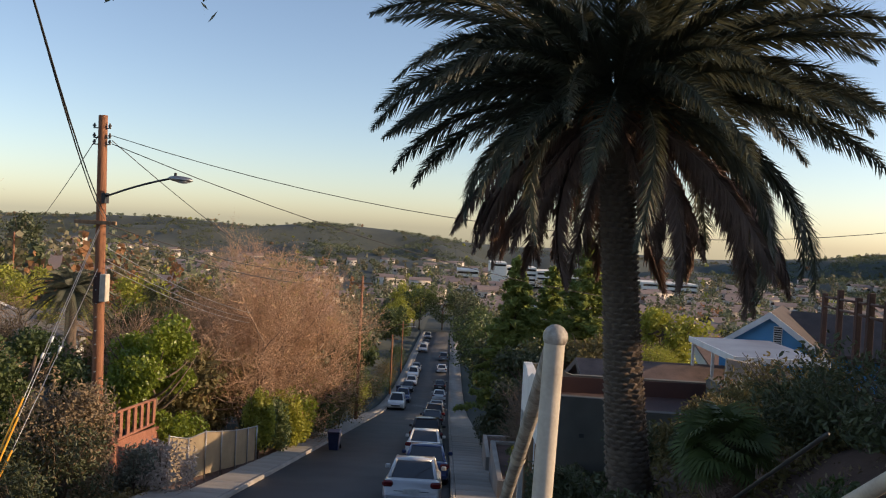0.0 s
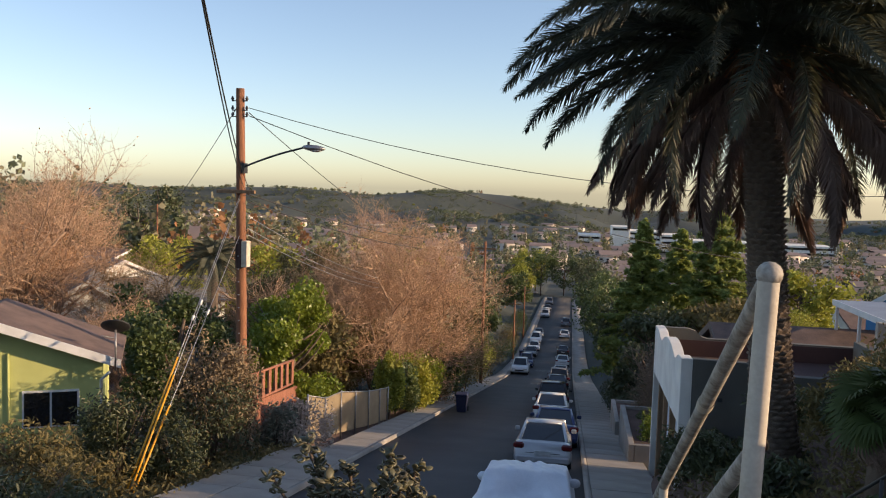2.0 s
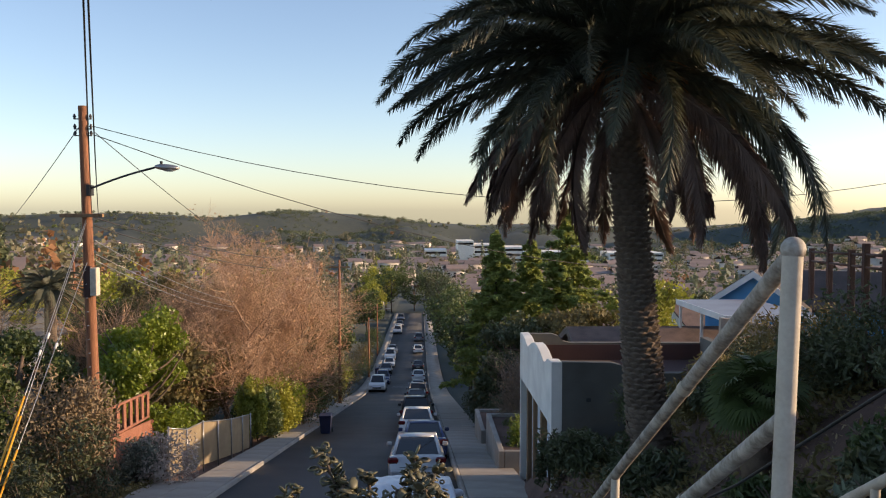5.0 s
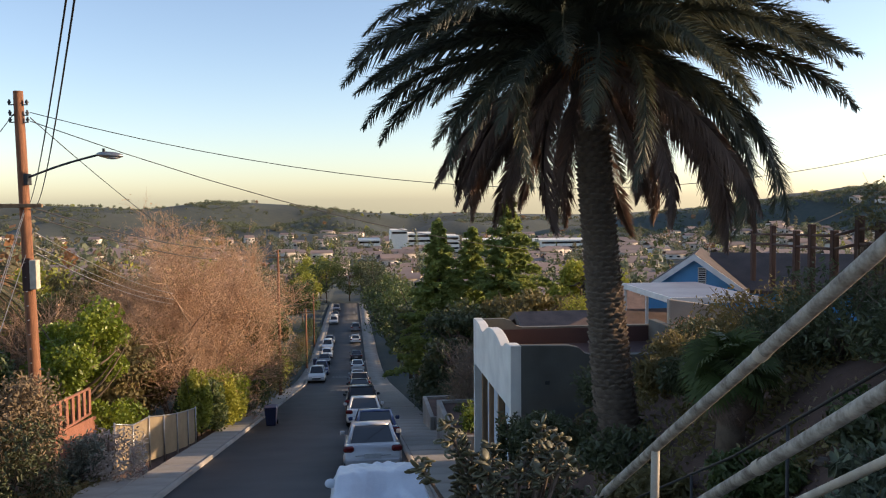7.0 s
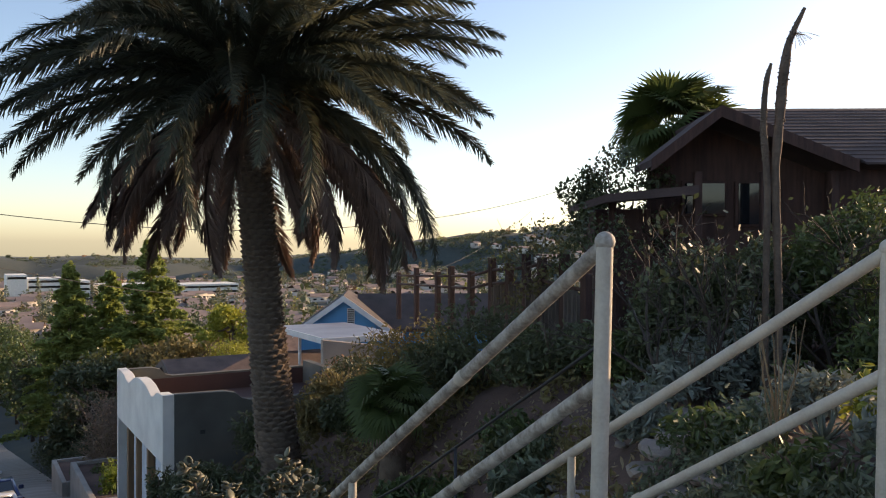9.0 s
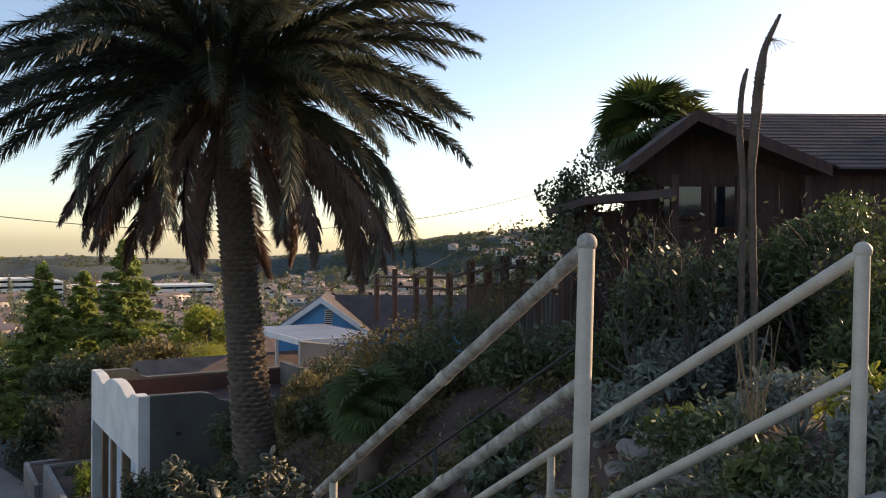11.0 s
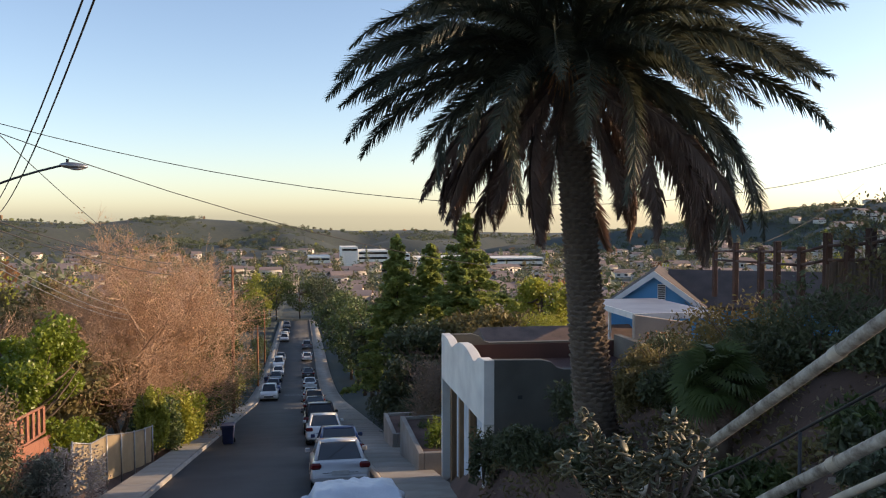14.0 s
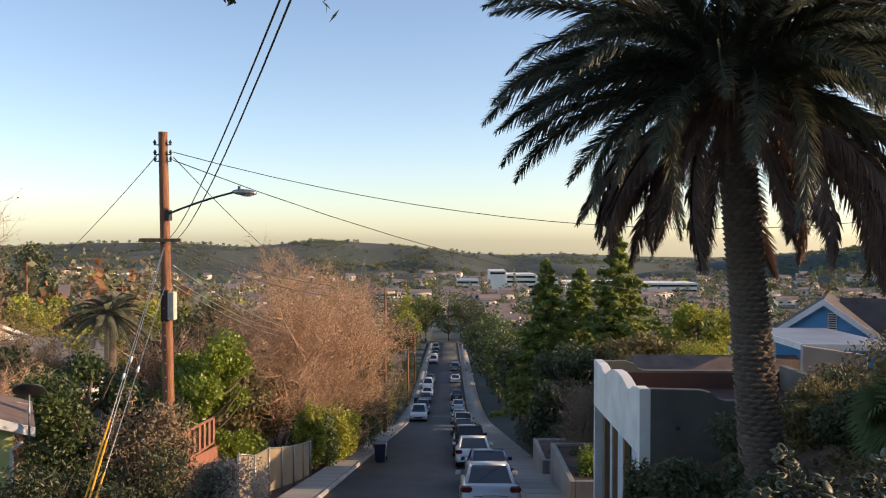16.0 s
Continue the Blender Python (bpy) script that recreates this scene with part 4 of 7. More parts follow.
def build_green_house():
    z = -8.3
    ob = gable_house("green_house", pose(-16.75, 22.4, z, 0, 0, 28), 6.6, 3.2, 3.43, 1.19, STUCCO_GREEN, SHINGLE, "lime green stucco house with a low gable", [(1.8, 1.3, 1.5, 1.05)], over=0.55)
    vent = part("vent", boxed(-0.6, 0.3, -0.04, 0.02, 3.3, 3.85), WHITE_PAINT, ob, "louvred gable vent")
    for k in range(7):
        part("slat", boxed(-0.57, 0.27, -0.065, -0.042, 3.33 + k * 0.075, 3.37 + k * 0.075), TAN_WOOD, vent)
    tube_part("downpipe", [(3.5, -0.5, 3.0), (3.25, -0.12, 2.7), (3.25, -0.12, 0)], 0.05, WHITE_PAINT, ob)
    tube_part("conduit", [(0.62, -0.06, 3.6), (0.62, -0.06, 0)], 0.035, STUCCO_GREEN, ob)
    dish = empty("satellite_dish", pose(-13.15, 23.5, z + 4.0), "small grey satellite dish on a house eave", "satellite dish")
    bm = bmesh.new()
    bmesh.ops.create_uvsphere(bm, u_segments=20, v_segments=10, radius=1.0)
    bmesh.ops.bisect_plane(bm, geom=list(bm.verts) + list(bm.edges) + list(bm.faces), plane_co=(0, 0, -0.75), plane_no=(0, 0, 1), clear_outer=True)
    bmesh.ops.transform(bm, matrix=pose(0, 0, 0.5, 35, 0, 200) @ Matrix.Translation((0, 0, 0.3)) @ Matrix.Diagonal((0.68, 0.68, 0.42, 1)), verts=bm.verts)
    # Dark metal puts the grey dish's shade into its colour.
    d = part("reflector", bm, DARK_METAL, dish, soft=True)
    so = d.modifiers.new("thick", "SOLIDIFY")
    so.thickness = 0.02
    tube_part("mast", [(0, 0, -0.9), (0, 0, 0.4)], 0.03, METAL, dish)
    tube_part("feed_arm", [(0, 0, 0.1), (-0.2, -0.45, 0.25)], 0.015, METAL, dish)


build_green_house()


def build_blue_house():
    z = -6.6
    ob = gable_house("blue_house", pose(14.5, 35.4, z, 0, 0, -27), 4.0, 4.5, 3.0, 1.42, BLUE_PAINT, SHINGLE_DARK, "bright blue cottage with white trim and brown roof", over=0.3)
    vent = part("vent", boxed(0.15, 0.5, -0.05, 0.02, 3.2, 4.0), WHITE_PAINT, ob, "white louvred gable vent")
    for k in range(8):
        part("slat", boxed(0.18, 0.47, -0.075, -0.052, 3.24 + k * 0.095, 3.29 + k * 0.095), DARK_METAL, vent)
    # the wing behind, its ridge across
    part("wing_roof", prism([(0.9, 2.95), (3.6, 4.45), (6.3, 2.95), (6.3, 2.8), (0.9, 2.8)], 0, 0.5, 9.5), SHINGLE_DARK, ob, "brown shingle roof")
    part("wing_wall", boxed(0.8, 9.2, 1.4, 6.6, 0, 2.79), BLUE_PAINT, ob)
    pat = empty("patio_cover", pose(10.9, 29.0, -6.2), "pale metal patio roof with white fascia", "patio roof")
    part("roof_sheet", boxed(0.0, 3.3, 0.05, 5.6, 2.98, 3.04), PALE_ROOF, pat)
    part("fascia", boxed(-0.05, -0.003, 0.0, 5.6, 2.84, 3.07, bevel=0.01), WHITE_PAINT, pat)
    part("fascia", boxed(0.0, 3.3, 0.0, 0.046, 2.84, 3.07, bevel=0.01), WHITE_PAINT, pat)
    for x, y in ((0.1, 0.15), (0.1, 2.8), (0.1, 5.4), (3.1, 0.15)):
        part("post", boxed(x - 0.05, x + 0.05, y - 0.05, y + 0.05, 0, 2.98), BLUE_PAINT if y < 1 else WHITE_PAINT, pat)
    wall = part("garden_wall", prism([(9.6, -2.8), (11.6, -3.1), (11.6, -5.5), (9.6, -5.5)], 1, 26.0, 26.2, bevel=0.02), CONCRETE)
    tagged(wall, "weathered grey plaster wall below a patio", "wall", kind="structure")


build_blue_house()
gable_house("low_house", pose(6.6, 34.5, -7.75, 0, 0, -90), 5.2, 6.0, 2.4, 0.9, STUCCO_GREY_SHADED, SHINGLE, "low house with a faded brown shingle roof", trim=GREY_WOOD)

HOUSE = pose(-0.976, 0.443, 0.0, 0, 0, -32.7)


def hill_z(X, D):
    p = HOUSE @ Vector((X, D, 0))
    return gz(p.x, p.y)


def build_hill_house():
    base = -1.6
    ob = empty("hill_house", HOUSE @ pose(4.6, 15, base), "dark red-brown timber house with shingled gable roof", "house")
    X0, D0 = 4.6, 15.0
    def B(xa, xb, da, db, za, zb, bevel=0.01):
        return boxed(xa - X0, xb - X0, da - D0, db - D0, za - base, zb - base, bevel=bevel)
    def R(pts, axis, a, b):
        o = {0: (D0, base), 1: (X0, base)}[axis]
        s = {0: X0, 1: D0}[axis]
        return prism([(p[0] - o[0], p[1] - o[1]) for p in pts], axis, a - s, b - s)
    # front gable
    part("gable_wall", R([(3.4, -1.6), (6.7, -1.6), (6.7, 1.75), (4.45, 2.66), (3.4, 1.95)], 1, 15.9, 16.1), DARK_WOOD, ob)
    part("main_wall", B(6.72, 13.0, 15.5, 19.5, -1.6, 1.8), DARK_WOOD, ob)
    for s, xe, ze in ((-1, 3.22, 1.80), (1, 6.85, 1.78)):
        part("roof", R([(4.45, 2.74), (xe, ze), (xe, ze + 0.13), (4.45, 2.88)], 1, 14.9, 16.4 if s < 0 else 19.0), SHINGLE_OLD, ob)
        part("bargeboard", R([(4.45, 2.68), (xe, ze - 0.08), (xe, ze + 0.14), (4.45, 2.89)], 1, 14.82, 14.896), DARK_WOOD, ob, "reddish-brown bargeboard")
    # main roof, courses of shingles stepping up to the ridge
    n = 16
    for k in range(n):
        a, b = k / n, (k + 1.25) / n
        d = lambda f: 15.0 + 3.6 * f
        z = lambda f: 1.86 + 1.55 * f
        part("shingle_course", R([(d(a), z(a) + 0.03), (d(b), z(b) + 0.0), (d(b), z(b) - 0.05), (d(a), z(a) - 0.01)], 0, 6.95 - 2.1 * a if k else 7.06, 13.5), SHINGLE_OLD, ob)
    part("rear_roof", R([(18.6, 3.40), (22, 2.2), (22, 2.1), (18.6, 3.3)], 0, 4.8, 13.5), SHINGLE_OLD, ob)
    part("dormer", R([(8.6, 2.7), (10.5, 3.1), (13, 2.7), (13, 2.2), (8.6, 2.2)], 1, 17.0, 20), SHINGLE_OLD, ob)
    # low porch roof to the side
    part("porch_roof", R([(1.82, 0.98), (2.4, 1.16), (4.0, 1.30), (4.0, 1.46), (2.4, 1.30), (1.82, 1.10)], 1, 14.6, 15.4), SHINGLE_OLD, ob, "low porch roof")
    part("porch_wall", B(2.35, 3.4, 15.7, 17.2, -1.6, 1.08), DARK_WOOD, ob)
    for x in (2.6, 4.15, 5.35, 6.6):
        part("post", B(x - 0.07, x + 0.07, 15.2, 15.34, -1.6, 1.3 if x < 4 else 1.75), DARK_WOOD, ob)
    win = part("window", B(4.0, 4.85, 15.82, 15.89, 0.95, 1.62), DARK_WOOD, ob, "window reflecting the sky")
    part("pane", B(4.06, 4.8, 15.80, 15.817, 1.0, 1.57, bevel=0), GLASS_DARK, win)
    win = part("window", B(5.0, 5.9, 15.82, 15.89, 0.75, 1.62), DARK_WOOD, ob)
    part("pane", B(5.06, 5.84, 15.80, 15.817, 0.8, 1.57, bevel=0), GLASS_DARK, win)
    part("deck_rail", B(3.4, 8.5, 14.6, 14.68, -0.1, -0.02), GREY_WOOD, ob)
    for k in range(22):
        x = 3.45 + k * 0.235
        part("baluster", B(x, x + 0.09, 14.62, 14.66, -1.5, -0.1, bevel=0), GREY_WOOD, ob)
    gate = empty("wooden_gate", HOUSE @ pose(4.35, 5.6, hill_z(4.35, 5.6)), "dark weathered timber gate beside the garden", "gate")
    for k in range(5):
        part("board", boxed(k * 0.2, k * 0.2 + 0.19, 0, 0.03, 0, 1.5, bevel=0.006), DARK_WOOD, gate)
    part("post", boxed(-0.24, -0.02, -0.06, 0.12, 0, 1.62, bevel=0.01), DARK_WOOD, gate)
    for z in (0.6, 1.3):
        part("crossbar", boxed(-0.02, 1.0, 0.034, 0.08, z, z + 0.1, bevel=0.006), DARK_WOOD, gate)


build_hill_house()


def build_hill_fence():
    """Open post-and-rail fence running down the slope, boarded along its upper end."""
    rows = [(-0.041, u) for u in (0.5246, 0.5526, 0.587, 0.6095, 0.643)] + [(-0.032, 0.68), (-0.030, 0.711), (-0.028, 0.742), (-0.022, 0.772), (-0.03, 0.815), (-0.034, 0.859)]
    pts = []
    for k, u in rows:
        y = (5.57 + 0.44 * u) / (u - 0.31)
        pts.append(np.array([-0.98 + u * (y - 0.44), y, 0.44 + k * (y - 0.44)]))
    ob = empty("hill_fence", pose(pts[0][0], pts[0][1], pts[0][2] - 1.6), "dark timber post-and-rail fence on the bank", "fence")
    o = np.array(ob.matrix_world.translation)
    for i, p in enumerate(pts):
        tall = 0.15 if i % 2 else 0.0
        q = p - o
        part("post", boxed(q[0] - 0.07, q[0] + 0.07, q[1] - 0.07, q[1] + 0.07, q[2] - 1.7, q[2] + tall, bevel=0.008), DARK_WOOD, ob)
    for a, b in zip(pts, pts[1:]):
        for dz in (-0.12, -0.42):
            tube_part("rail", [a - o + (0, 0, dz), b - o + (0, 0, dz)], 0.035, DARK_WOOD, ob, sides=5)
    for a, b in zip(pts[5:], pts[6:]):
        n = max(2, int(np.linalg.norm(b - a) / 0.16))
        for k in range(n):
            p = a + (b - a) * (k + 0.5) / n - o
            h = random.uniform(-0.05, 0.05)
            part("board", boxed(p[0] - 0.06, p[0] + 0.06, p[1] - 0.012, p[1] + 0.012, p[2] - 1.75, p[2] - 0.48 + h), GREY_WOOD, ob)


build_hill_fence()


# ---- left side of the street ----
def build_slat_rail():
    ob = empty("deck_railing", pose(-9.9, 26.2, float(road_z(26.2)) - 0.3), "reddish timber deck railing with upright slats", "railing")
    p0, p1 = np.array([0.0, 0.0, 0]), np.array([-0.45, 5.6, 0])
    base = float(road_z(26.2)) - 0.3
    z0, z1 = -5.75 - base, -6.38 - base
    def at(f, h):
        return p0 + (p1 - p0) * f + np.array([0, 0, z0 + (z1 - z0) * f + h])
    tube_part("top_rail", [at(0, 0), at(1, 0)], 0.06, RED_WOOD, ob, sides=4)
    tube_part("bottom_rail", [at(0, -0.95), at(1, -0.95)], 0.06, RED_WOOD, ob, sides=4)
    for k in range(8):
        a = at(k / 7.0, 0)
        part("slat", boxed(a[0] - 0.03, a[0] + 0.03, a[1] - 0.13, a[1] + 0.13, a[2] - 0.98, a[2] - 0.02), RED_WOOD, ob)
    part("base_panel", prism([(0, z0 - 1.02), (5.6, z1 - 1.02), (5.6, z1 - 2.6), (0, z0 - 2.6)], 0, -0.30, -0.22), RED_WOOD, ob, "red-brown lower panel")


build_slat_rail()


def build_link_fence():
    """Chain-link fence with a tan privacy screen."""
    ob = empty("link_fence", pose(-8.35, 27.8, float(road_z(27.8))), "chain-link fence with tan privacy screen", "fence")
    o = np.array(ob.matrix_world.translation)
    ys = np.linspace(27.8, 37, 7)
    xs = np.interp(ys, [27.8, 34.9, 40], [-8.35, -7.55, -7.45])
    top = road_z(ys) + np.interp(ys, [27.8, 29.5, 31, 33, 40], [1.75, 1.55, 1.75, 1.6, 1.6])
    for x, y, z in zip(xs, ys, top):
        tube_part("post", np.array([(x, y, float(road_z(y)) - 0.2), (x, y, z + 0.05)]) - o, 0.03, METAL, ob)
    tube_part("top_rail", np.stack([xs, ys, top], -1) - o, 0.022, METAL, ob)
    n = 60
    yy = np.linspace(27.85, 36.9, n)
    xx = np.interp(yy, ys, xs) - 0.04 + 0.02 * np.sin(yy * 4)
    zt, zb = np.interp(yy, ys, top) - 0.03, road_z(yy) + 0.1
    V = np.concatenate([np.stack([xx, yy, zt], -1), np.stack([xx, yy, zb], -1), np.stack([xx - 0.01, yy, zt], -1), np.stack([xx - 0.01, yy, zb], -1)]) - o
    i = np.arange(n - 1)
    F = np.concatenate([np.stack([i, i + 1, n + i + 1, n + i], -1), np.stack([2 * n + i, 3 * n + i, 3 * n + i + 1, 2 * n + i + 1], -1)])
    screen = material("privacy_screen", (0.42, 0.33, 0.21), (0.33, 0.26, 0.17), 0.9, 3.0, 0.1, through_light=0.35)
    mesh_part("screen", mesh_of("screen", V, F, screen), ob, "tan woven screen")


build_link_fence()


def wheelie_bin(x, y, z, turn=0, label="dark blue plastic wheeled bin on the pavement edge"):
    ob = empty("wheeled_bin", pose(x, y, z, 0, 0, turn), label, "bin", "wheeled bins")
    part("body", prism([(-0.24, 0.06), (0.24, 0.06), (0.33, 0.95), (-0.33, 0.95)], 1, -0.33, 0.33, bevel=0.03), BIN_BLUE, ob)
    part("lid", prism([(-0.38, 0.955), (0.36, 0.955), (0.30, 1.06), (-0.34, 1.04)], 1, -0.37, 0.37, bevel=0.02), BIN_BLUE, ob)
    for s in (-0.3, 0.3):
        bm = bmesh.new()
        bmesh.ops.create_cone(bm, cap_ends=True, segments=14, radius1=0.12, radius2=0.12, depth=0.06, matrix=pose(s, 0.33, 0.12, 0, 90, 0))
        part("wheel", bm, RUBBER, ob)
    tube_part("handle", [(-0.3, 0.38, 1.0), (0.3, 0.38, 1.0)], 0.02, BIN_BLUE, ob)


wheelie_bin(-5.0, 44.5, float(road_z(44.5)))
wheelie_bin(2.7, 13.6, float(road_z(13.6)) + 0.13, 90, "blue plastic wheeled bin at the foot of the stairs")
wheelie_bin(-6.2, 122, float(road_z(122)), 0, "dark blue wheeled bin beside a parked van")


# ---- parked cars ----
def build_car(kind, colour_mat):
    """Local +y is the car's front; origin on the road under its middle."""
    L, W, H, hood = {"sedan": (4.6, 1.82, 1.45, 0.92), "suv": (4.7, 1.9, 1.78, 1.08), "van": (4.9, 1.95, 1.9, 1.12)}[kind]
    ob = empty("parked_car", pose(0, 0, 0), "car", "car", "parked cars")
    h = L / 2
    bm = prism([(-h, 0.34), (-h + 0.02, 0.62), (-h + 0.12, hood), (h - 0.9, hood - 0.03), (h - 0.12, hood - 0.2), (h, 0.6), (h - 0.02, 0.3), (h - 0.5, 0.2), (-h + 0.5, 0.22)], 0, -W / 2, W / 2)
    bmesh.ops.bevel(bm, geom=list(bm.edges), offset=0.12, segments=3, affect="EDGES", profile=0.55)
    body = part("body", bm, colour_mat, ob, soft=True)
    for x in (-1, 1):
        for y in (-h * 0.58, h * 0.60):
            bm = bmesh.new()
            bmesh.ops.create_cone(bm, cap_ends=True, segments=20, radius1=0.335, radius2=0.335, depth=0.23, matrix=pose(x * (W / 2 - 0.11), y, 0.335, 0, 90, 0))
            bmesh.ops.bevel(bm, geom=[e for e in bm.edges if e.is_manifold and e.calc_face_angle() > 1], offset=0.03, segments=2, affect="EDGES")
            wh = part("wheel", bm, RUBBER, ob)
            bm = bmesh.new()
            bmesh.ops.create_cone(bm, cap_ends=True, segments=16, radius1=0.22, radius2=0.18, depth=0.03, matrix=pose(x * (W / 2 + 0.01), y, 0.335, 0, 90 * x, 0))
            part("rim", bm, CHROME, wh)
    rear = -h + (0.6 if kind == "sedan" else 0.12)
    front = h - 1.05
    roof0, roof1 = rear + (0.95 if kind == "sedan" else 0.3), front - 0.85
    def cabin(g, lift):
        pts = [(rear - g, hood - 0.04), (front + g, hood - 0.04), (roof1 + g, H + lift), (roof0 - g, H + lift)]
        b = prism(pts, 0, -W / 2 + 0.13 - g, W / 2 - 0.13 + g)
        for v in b.verts:
            if v.co.z > hood + 0.1:
                v.co.x *= 0.80
        return b
    bm = cabin(0, -0.05)
    bmesh.ops.bevel(bm, geom=list(bm.edges), offset=0.05, segments=2, affect="EDGES")
    part("glazing", bm, GLASS_DARK, ob, "dark tinted glass")
    bm = prism([(roof0 - 0.03, H - 0.09), (roof1 + 0.05, H - 0.09), (roof1 - 0.12, H + 0.0), ((roof0 + roof1) / 2, H + 0.03), (roof0 + 0.1, H)], 0, -W * 0.36, W * 0.36)
    bmesh.ops.bevel(bm, geom=list(bm.edges), offset=0.03, segments=2, affect="EDGES")
    part("roof", bm, colour_mat, ob, soft=True)
    for s in (-1, 1):
        for ya, za, yb, zb in ((rear - 0.01, hood - 0.02, roof0, H - 0.05), (front + 0.02, hood - 0.02, roof1, H - 0.05)):
            tube_part("pillar", [(s * (W / 2 - 0.15), ya, za), (s * (W / 2 - 0.15) * 0.81, yb, zb)], 0.06, colour_mat, ob, sides=6)
        tz = 0.72 if kind == "sedan" else 0.85
        part("tail_light", boxed(s * (W / 2 - 0.15) - 0.17, s * (W / 2 - 0.15) + 0.17, -h - 0.01, -h + 0.34, tz - 0.02, tz + 0.17, bevel=0.05), RED_LENS, ob, "red tail light")
        part("headlight", boxed(s * (W / 2 - 0.3) - 0.19, s * (W / 2 - 0.3) + 0.19, h - 0.16, h + 0.012, 0.58, 0.72, bevel=0.03), CLEAR_LENS, ob)
        part("mirror", boxed(s * (W / 2 + 0.08) - 0.09, s * (W / 2 + 0.08) + 0.09, front - 0.32, front - 0.2, hood, hood + 0.15, bevel=0.03), colour_mat, ob)
    part("rear_plate", boxed(-0.26, 0.26, -h - 0.03, -h + 0.02, 0.52, 0.66, bevel=0.005), PLATE, ob)
    part("boot_seam", boxed(-W / 2 + 0.36, W / 2 - 0.36, -h - 0.006, -h + 0.1, hood - 0.34, hood - 0.325), DARK_METAL, ob)
    part("lower_valance", boxed(-W / 2 + 0.14, W / 2 - 0.14, -h - 0.06, -h + 0.2, 0.22, 0.31, bevel=0.02), RUBBER, ob)
    part("rear_bumper", boxed(-W / 2 + 0.06, W / 2 - 0.06, -h - 0.05, -h + 0.25, 0.28, 0.5, bevel=0.05), colour_mat, ob)
    part("grille", boxed(-0.5, 0.5, h - 0.05, h + 0.02, 0.42, 0.58, bevel=0.01), DARK_METAL, ob)
    return ob


def paint(name, c):
    return material("car_" + name, c, tuple(k * 0.92 for k in c), 0.28, 3.0, metal=0.35 if max(c) < 0.6 else 0.1, coat=0.7)


PAINT = {"silver": paint("silver", (0.52, 0.52, 0.53)), "white": paint("white", (0.74, 0.74, 0.73)), "black": paint("black", (0.02, 0.02, 0.022)), "blue": paint("blue", (0.02, 0.04, 0.13)), "grey": paint("grey", (0.16, 0.16, 0.17)), "red": paint("red", (0.22, 0.02, 0.02))}
CARS = {}


def park(kind, colour, x, y, turn=0):
    """y is the place of the car's rear or front that faces up the hill."""
    mid = y + 2.3
    fall = math.degrees(math.atan2(float(road_z(mid + 1)) - float(road_z(mid - 1)), 2))
    m = Matrix.Translation((x, mid, float(road_z(mid)) + 0.01)) @ pose(0, 0, 0, fall, 0, 0) @ pose(0, 0, 0, 0, 0, turn)
    key = (kind, colour)
    if key not in CARS:
        ob = CARS[key] = build_car(kind, PAINT[colour])
        ob.matrix_basis = m
    else:
        ob = copy_thing(CARS[key], m)
    ob["label"] = f"{colour} {kind} parked {'nose uphill' if turn else 'nose downhill'} at the kerb"
    return ob


for kind, colour, y in (("sedan", "silver", 25.8), ("sedan", "blue", 31.6), ("sedan", "white", 41.0), ("suv", "black", 47.2), ("sedan", "grey", 53.5), ("sedan", "black", 66.0), ("suv", "grey", 73.5), ("sedan", "silver", 92), ("sedan", "white", 112), ("sedan", "black", 127), ("sedan", "white", 150), ("suv", "grey", 170)):
    park(kind, colour, -0.12 + (0.35 if colour == "blue" else random.uniform(-0.06, 0.1)), y)
for kind, colour, y in (("van", "white", 95), ("suv", "blue", 107), ("sedan", "black", 122.5), ("sedan", "white", 131), ("suv", "white", 141), ("sedan", "grey", 150), ("suv", "silver", 186), ("sedan", "white", 194), ("sedan", "black", 203), ("suv", "grey", 222)):
    park(kind, colour, -4.9 + random.uniform(-0.1, 0.1), y, 180)


